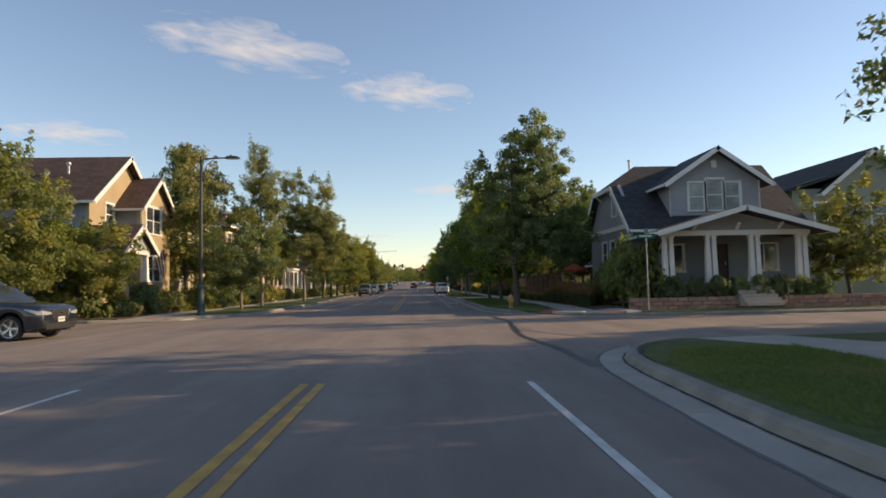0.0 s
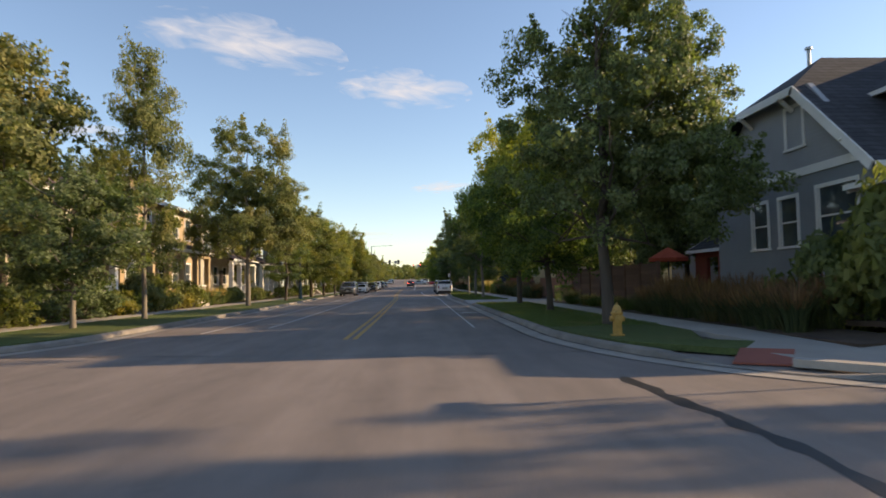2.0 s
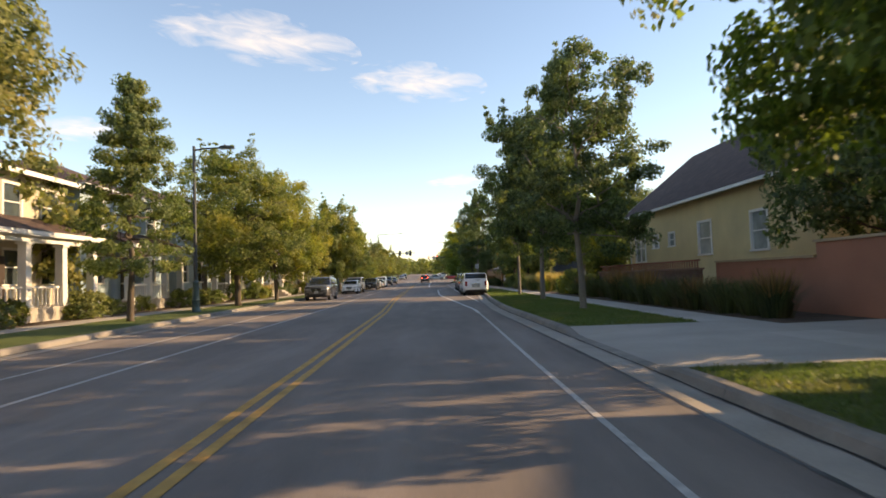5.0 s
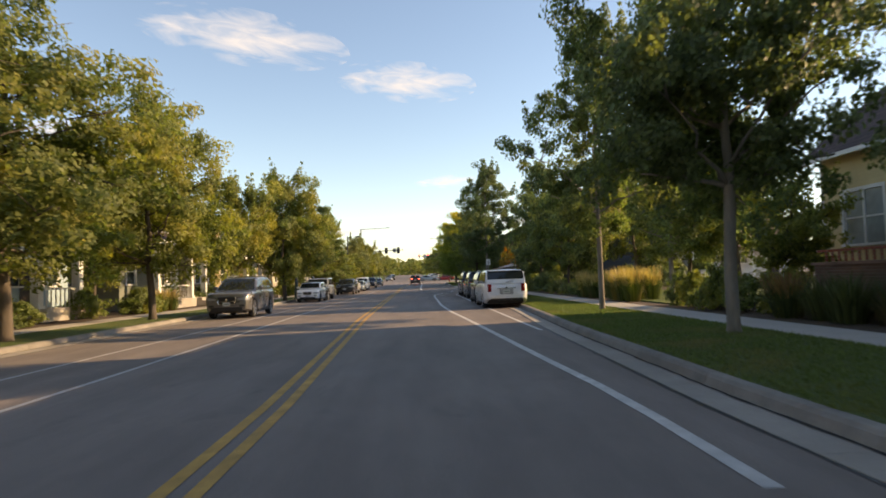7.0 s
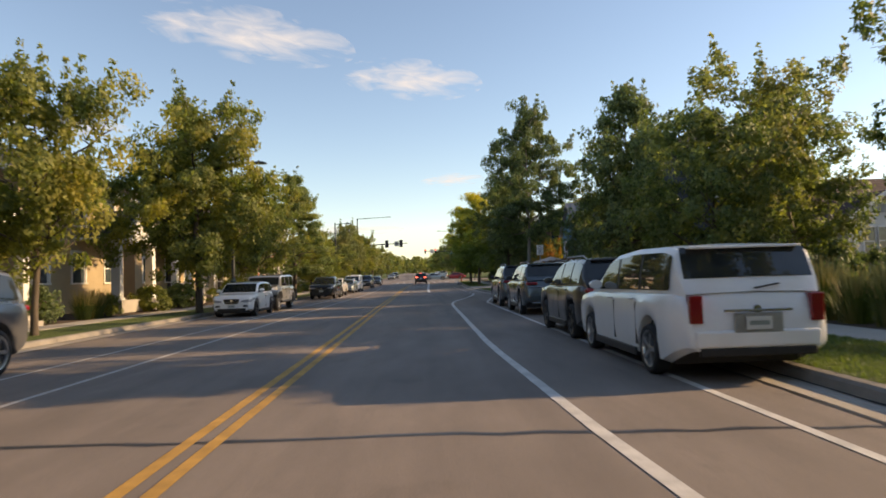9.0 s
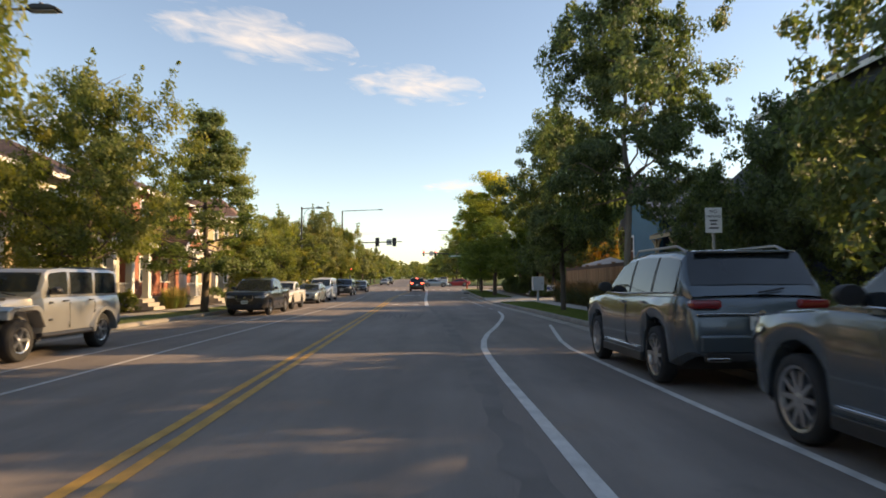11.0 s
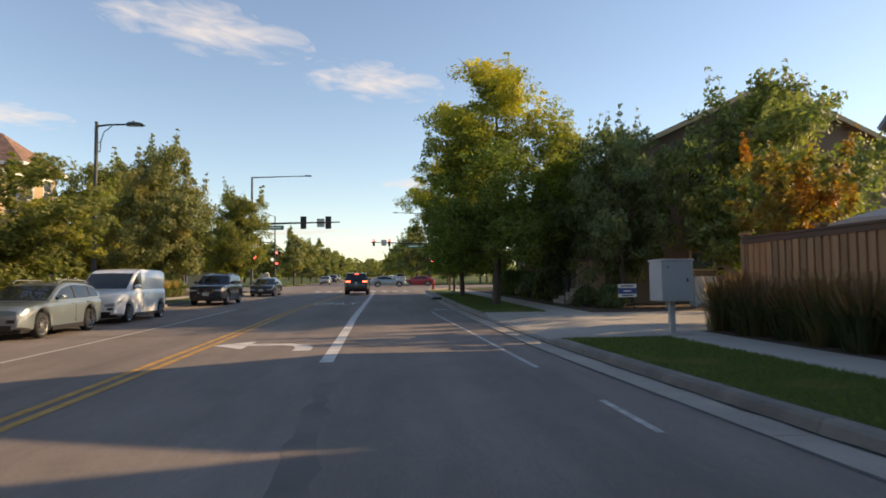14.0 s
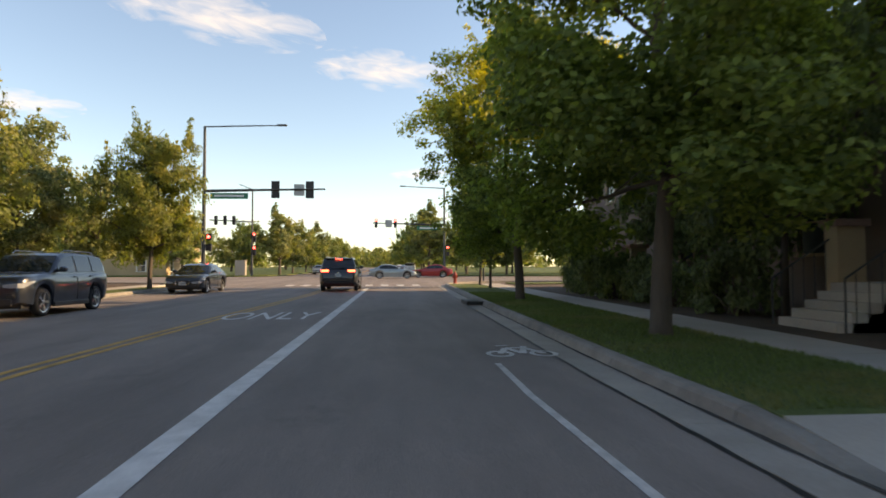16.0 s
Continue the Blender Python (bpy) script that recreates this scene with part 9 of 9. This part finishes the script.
ob = thing("transformer_cabinet", "tall pale grey electrical cabinet with a door", "electrical cabinet", (13.7, 163.4, rise(163) + 0.2))
bx = part("cabinet", G().box(-0.45, 0.45, -0.25, 0.25, 0.0, 1.2), CABINET, ob, bevel=0.02)
part("door_panel", G().box(-0.38, 0.38, -0.262, -0.248, 0.08, 1.1), CABINET, bx)
part("warning_label", G().box(0.1, 0.28, -0.266, -0.262, 0.8, 0.98), HYD_Y, bx)
ob = thing("yard_sign", "white and blue yard sign on wire legs", "sign", (10.2, 162.5, rise(162.5) + 0.16))
pl = part("panel", G().box(-0.36, 0.36, -0.01, 0.01, 0.48, 0.98), SIGN_WHITE, ob)
part("blue_band", G().box(-0.36, 0.36, -0.013, -0.010, 0.61, 0.83), SIGN_BLUE, pl, "blue middle band")
for z, w in ((0.885, 0.5), (0.69, 0.3), (0.525, 0.46)):
    part("text_bar", G().box(-w / 2, w / 2, -0.0165, -0.0133, z, z + 0.045), SIGN_INK if z != 0.69 else SIGN_WHITE, pl)
for x in (-0.26, 0.26):
    part("leg", G().tube([(x, 0, -0.05), (x, 0, 0.49)], 0.012, 5), STEEL_DARK, ob)


def signal_head(parent, x, y, z, lamp=None, facing=-1, plate=True, wide=0.62, high=1.32):
    """A three-lamp signal head; facing -1 turns its lenses toward -y."""
    hd = part("signal_head", G().box(x - 0.17, x + 0.17, y - 0.12, y + 0.12, z - 0.52, z + 0.52), BLACK, parent, bevel=0.02)
    if plate:
        part("backplate", G().box(x - wide / 2, x + wide / 2, y - 0.015 - 0.1 * facing, y + 0.015 - 0.1 * facing, z - high / 2, z + high / 2), BLACK, hd)
    for i, zz in enumerate((z + 0.34, z, z - 0.34)):
        m = RED_LAMP if (lamp == "red" and i == 0) else BLACK
        part("lens", G().lathe([(0.0, 0.0), (0.1, 0.005), (0.13, 0.02)], 14, "y", (x, y + facing * 0.14, zz)), m, hd, smooth=True)
        g = G()
        for k in range(11):
            a = math.radians(-20 + 22 * k)
            for d in (0.10, 0.34):
                g.v.append((x + 0.145 * math.cos(a), y + facing * d, zz + 0.145 * math.sin(a)))
        g.f = [(2 * k, 2 * k + 1, 2 * k + 3, 2 * k + 2) for k in range(10)]
        part("visor", g, BLACK, hd)
    return hd


def mast(x, y, reach, arm_z, lamp_z, heads, facing, lamp, label, lamp_reach=5.8, plates=True):
    z0 = rise(y) + 0.12
    ob = thing("signal_mast", label, "traffic signal", (x, y, z0))
    s = 1 if reach > 0 else -1
    part("base", G().lathe([(0.0, 0), (0.28, 0), (0.28, 0.06), (0.2, 0.1), (0.2, 0.5), (0.18, 0.55)], 14), STEEL_DARK, ob, smooth=True)
    part("pole", G().tube([(0, 0, 0.1), (0, 0, lamp_z)], [0.17, 0.10], 12), STEEL_DARK, ob, smooth=True)
    part("arm", G().tube([(0, 0, arm_z - 0.12), (reach * 0.5, 0, arm_z), (reach, 0, arm_z + 0.1)], [0.12, 0.09, 0.06], 10), STEEL_DARK, ob, smooth=True)
    part("lamp_arm", G().tube([(0, 0, lamp_z - 0.05), (s * lamp_reach, 0, lamp_z + 0.15)], [0.06, 0.04], 8), STEEL_DARK, ob, smooth=True)
    part("lamp_head", G().box(s * lamp_reach - 0.35, s * lamp_reach + 0.35, -0.14, 0.14, lamp_z + 0.1, lamp_z + 0.22), STEEL_DARK, ob, bevel=0.03)
    for hx in heads:
        signal_head(ob, hx, facing * 0.22, arm_z + 0.05, lamp, facing, plates)
    sg = part("sign_plate", G().box(reach * 0.78 - 0.4, reach * 0.78 + 0.4, facing * 0.13 - 0.01, facing * 0.13 + 0.01, arm_z - 0.42, arm_z + 0.48), STEEL_GREY, ob, "grey metal sign plate")
    nb = part("name_blade", G().box(s * 0.5, s * 3.3, -0.13, -0.11, arm_z - 0.72, arm_z - 0.27), SIGN_GREEN, ob, "long green name blade")
    part("name_bar", G().box(s * 0.8, s * 3.0, -0.136, -0.13, arm_z - 0.56, arm_z - 0.42), SIGN_WHITE, nb)
    # side head and pedestrian lamp on the pole
    for zz in (3.4, 2.6):
        hd = part("pedestrian_signal", G().box(0.2, 0.6, -0.14, 0.14, zz - 0.25, zz + 0.25), BLACK, ob, bevel=0.02)
        part("lens", G().lathe([(0.0, 0.0), (0.11, 0.004), (0.12, 0.02)], 12, "y", (0.4, -0.155, zz)), RED_LAMP if zz > 3 else BLACK, hd)
    return ob


mast(-12.85, 206.5, 9.1, 7.0, 11.85, (5.3, 7.9), 1, None, "dark traffic signal mast with a long arm and street light")
mast(7.6, 233.5, -8.6, 6.2, 10.6, (-5.9, -8.2), -1, "red", "traffic signal mast showing red across the crossing", 5.0, False)
ob = thing("signal_pole", "signal pole with side heads and red lamp", "traffic signal", (-14.6, 231.0, rise(231) + 0.12))
part("pole", G().tube([(0, 0, 0), (0, 0, 10.0)], [0.13, 0.08], 10), STEEL_DARK, ob, smooth=True)
part("lamp_arm", G().tube([(0, 0, 9.9), (-1.0, 0, 10.3), (-1.5, 0, 10.5)], 0.04, 6), STEEL_DARK, ob)
part("arm", G().tube([(0, 0, 6.2), (-4.8, 0, 6.4)], 0.07, 8), STEEL_DARK, ob)
for x, z, l in ((0.3, 4.4, "red"), (0.3, 2.9, "red")):
    signal_head(ob, x, -0.2, z, l, -1, False)
for x in (-2.0, -3.0, -4.0):
    signal_head(ob, x, -0.2, 6.35, None, -1, False)
ob = thing("signal_pole", "near corner pole with a red pedestrian signal", "traffic signal", (8.3, 205.0, rise(205) + 0.12))
part("pole", G().tube([(0, 0, 0), (0, 0, 4.2)], 0.07, 10), STEEL_DARK, ob, smooth=True)
signal_head(ob, 0.0, -0.2, 3.5, None, -1, False)
CAB_TAN = plain("tan_cabinet_paint", (0.36, 0.31, 0.25), 0.6, var=0.1)
ob = thing("control_cabinet", "tan signal control cabinet on the far corner", "electrical cabinet", (-16.5, 233.8, rise(234) + 0.15))
bx = part("cabinet", G().box(-0.6, 0.6, -0.35, 0.35, 0, 1.8), CAB_TAN, ob, bevel=0.03)
part("door_panel", G().box(-0.5, 0.5, -0.365, -0.348, 0.15, 1.65), CAB_TAN, bx)

# painted bars at the crossing
for i in range(9):
    x = -5.4 + i * 1.05
    mark("crosswalk_bar_%d" % (i + 1), [(0, x), (400, x)], 199.2, 201.6, 0.5, WHITE_LINE, "worn white crosswalk bar")
structure(part("stop_line", G().box(-2.0, 4.0, 196.2, 196.6, rise(196.4) + 0.004, rise(196.4) + 0.010), WHITE_LINE), "white stop line before the crosswalk", "road marking")
# storm inlet in the kerb
structure(part("storm_inlet", G().box(3.95, 4.55, 178.4, 180.2, rise(179) + 0.02, rise(179) + 0.13), BLACK), "dark storm drain opening in the curb", "drain")

# ---- clouds, far off ----


def cloud_mat():
    m, nt, p = nodes_of("cloud")
    tc = nt.nodes.new("ShaderNodeTexCoord")
    n = nt.nodes.new("ShaderNodeTexNoise")
    n.inputs["Scale"].default_value, n.inputs["Detail"].default_value, n.inputs["Roughness"].default_value, n.inputs["Distortion"].default_value = 2.3, 9, 0.55, 0.7
    nt.links.new(tc.outputs["Object"], n.inputs["Vector"])
    ln = nt.nodes.new("ShaderNodeVectorMath")
    ln.operation = "LENGTH"
    nt.links.new(tc.outputs["Object"], ln.inputs[0])
    fall = ramp(nt, ln.outputs["Value"], [(0.15, (0.34,) * 3), (1.0, (-0.0,) * 3)])
    ad = nt.nodes.new("ShaderNodeMath")
    nt.links.new(n.outputs[0], ad.inputs[0])
    nt.links.new(fall.outputs[0], ad.inputs[1])
    a = ramp(nt, ad.outputs[0], [(0.50, (0, 0, 0)), (0.72, (0.38, 0.38, 0.38)), (0.98, (0.86, 0.86, 0.86))])
    em, tr, mx = nt.nodes.new("ShaderNodeEmission"), nt.nodes.new("ShaderNodeBsdfTransparent"), nt.nodes.new("ShaderNodeMixShader")
    # even emission replaces sunlight on the cloud
    em.inputs[0].default_value, em.inputs[1].default_value = (0.84, 0.83, 0.84, 1), 0.70
    nt.links.new(a.outputs[0], mx.inputs[0])
    nt.links.new(tr.outputs[0], mx.inputs[1])
    nt.links.new(em.outputs[0], mx.inputs[2])
    nt.links.new(mx.outputs[0], nt.nodes["Material Output"].inputs[0])
    return m


CLOUD = cloud_mat()


def cloud(az, elev, w, hgt, tilt):
    """A thin far cloud at a compass bearing and height, in degrees."""
    d = 4300
    a, e = radians(az), radians(elev)
    eye = Vector((0, 80, 0))
    at = eye + Vector((math.sin(a) * math.cos(e), math.cos(a) * math.cos(e), math.sin(e))) * d
    g = G()
    n = 24
    g.v = [(0, 0, 0)] + [(1.0 * math.cos(2 * math.pi * k / n), 1.0 * math.sin(2 * math.pi * k / n), 0) for k in range(n)]
    g.f = [(0, 1 + k, 1 + (k + 1) % n) for k in range(n)]
    ob = part("cloud_backdrop", g, CLOUD)
    ob.matrix_world = look(at, eye) @ pose(0, 0, 0, 0, 0, tilt) @ Matrix.Diagonal((d * math.tan(radians(w)), d * math.tan(radians(hgt)), d * 0.05, 1))
    structure(ob, "thin white cloud sheet with its own even glow", "cloud")


CLOUDS = [(-15.0, 20.9, 8.6, 2.3, 6), (-0.9, 17.6, 6.2, 1.8, 5), (2.4, 8.8, 3.0, 0.6, 0), (-29.3, 12.6, 4.6, 1.0, 0), (9, 5.0, 5, 0.5, 0), (-8, 4.5, 6, 0.5, 0)]
for az, elev, w, hgt, tilt in CLOUDS:
    cloud(az, elev, w, hgt, tilt)
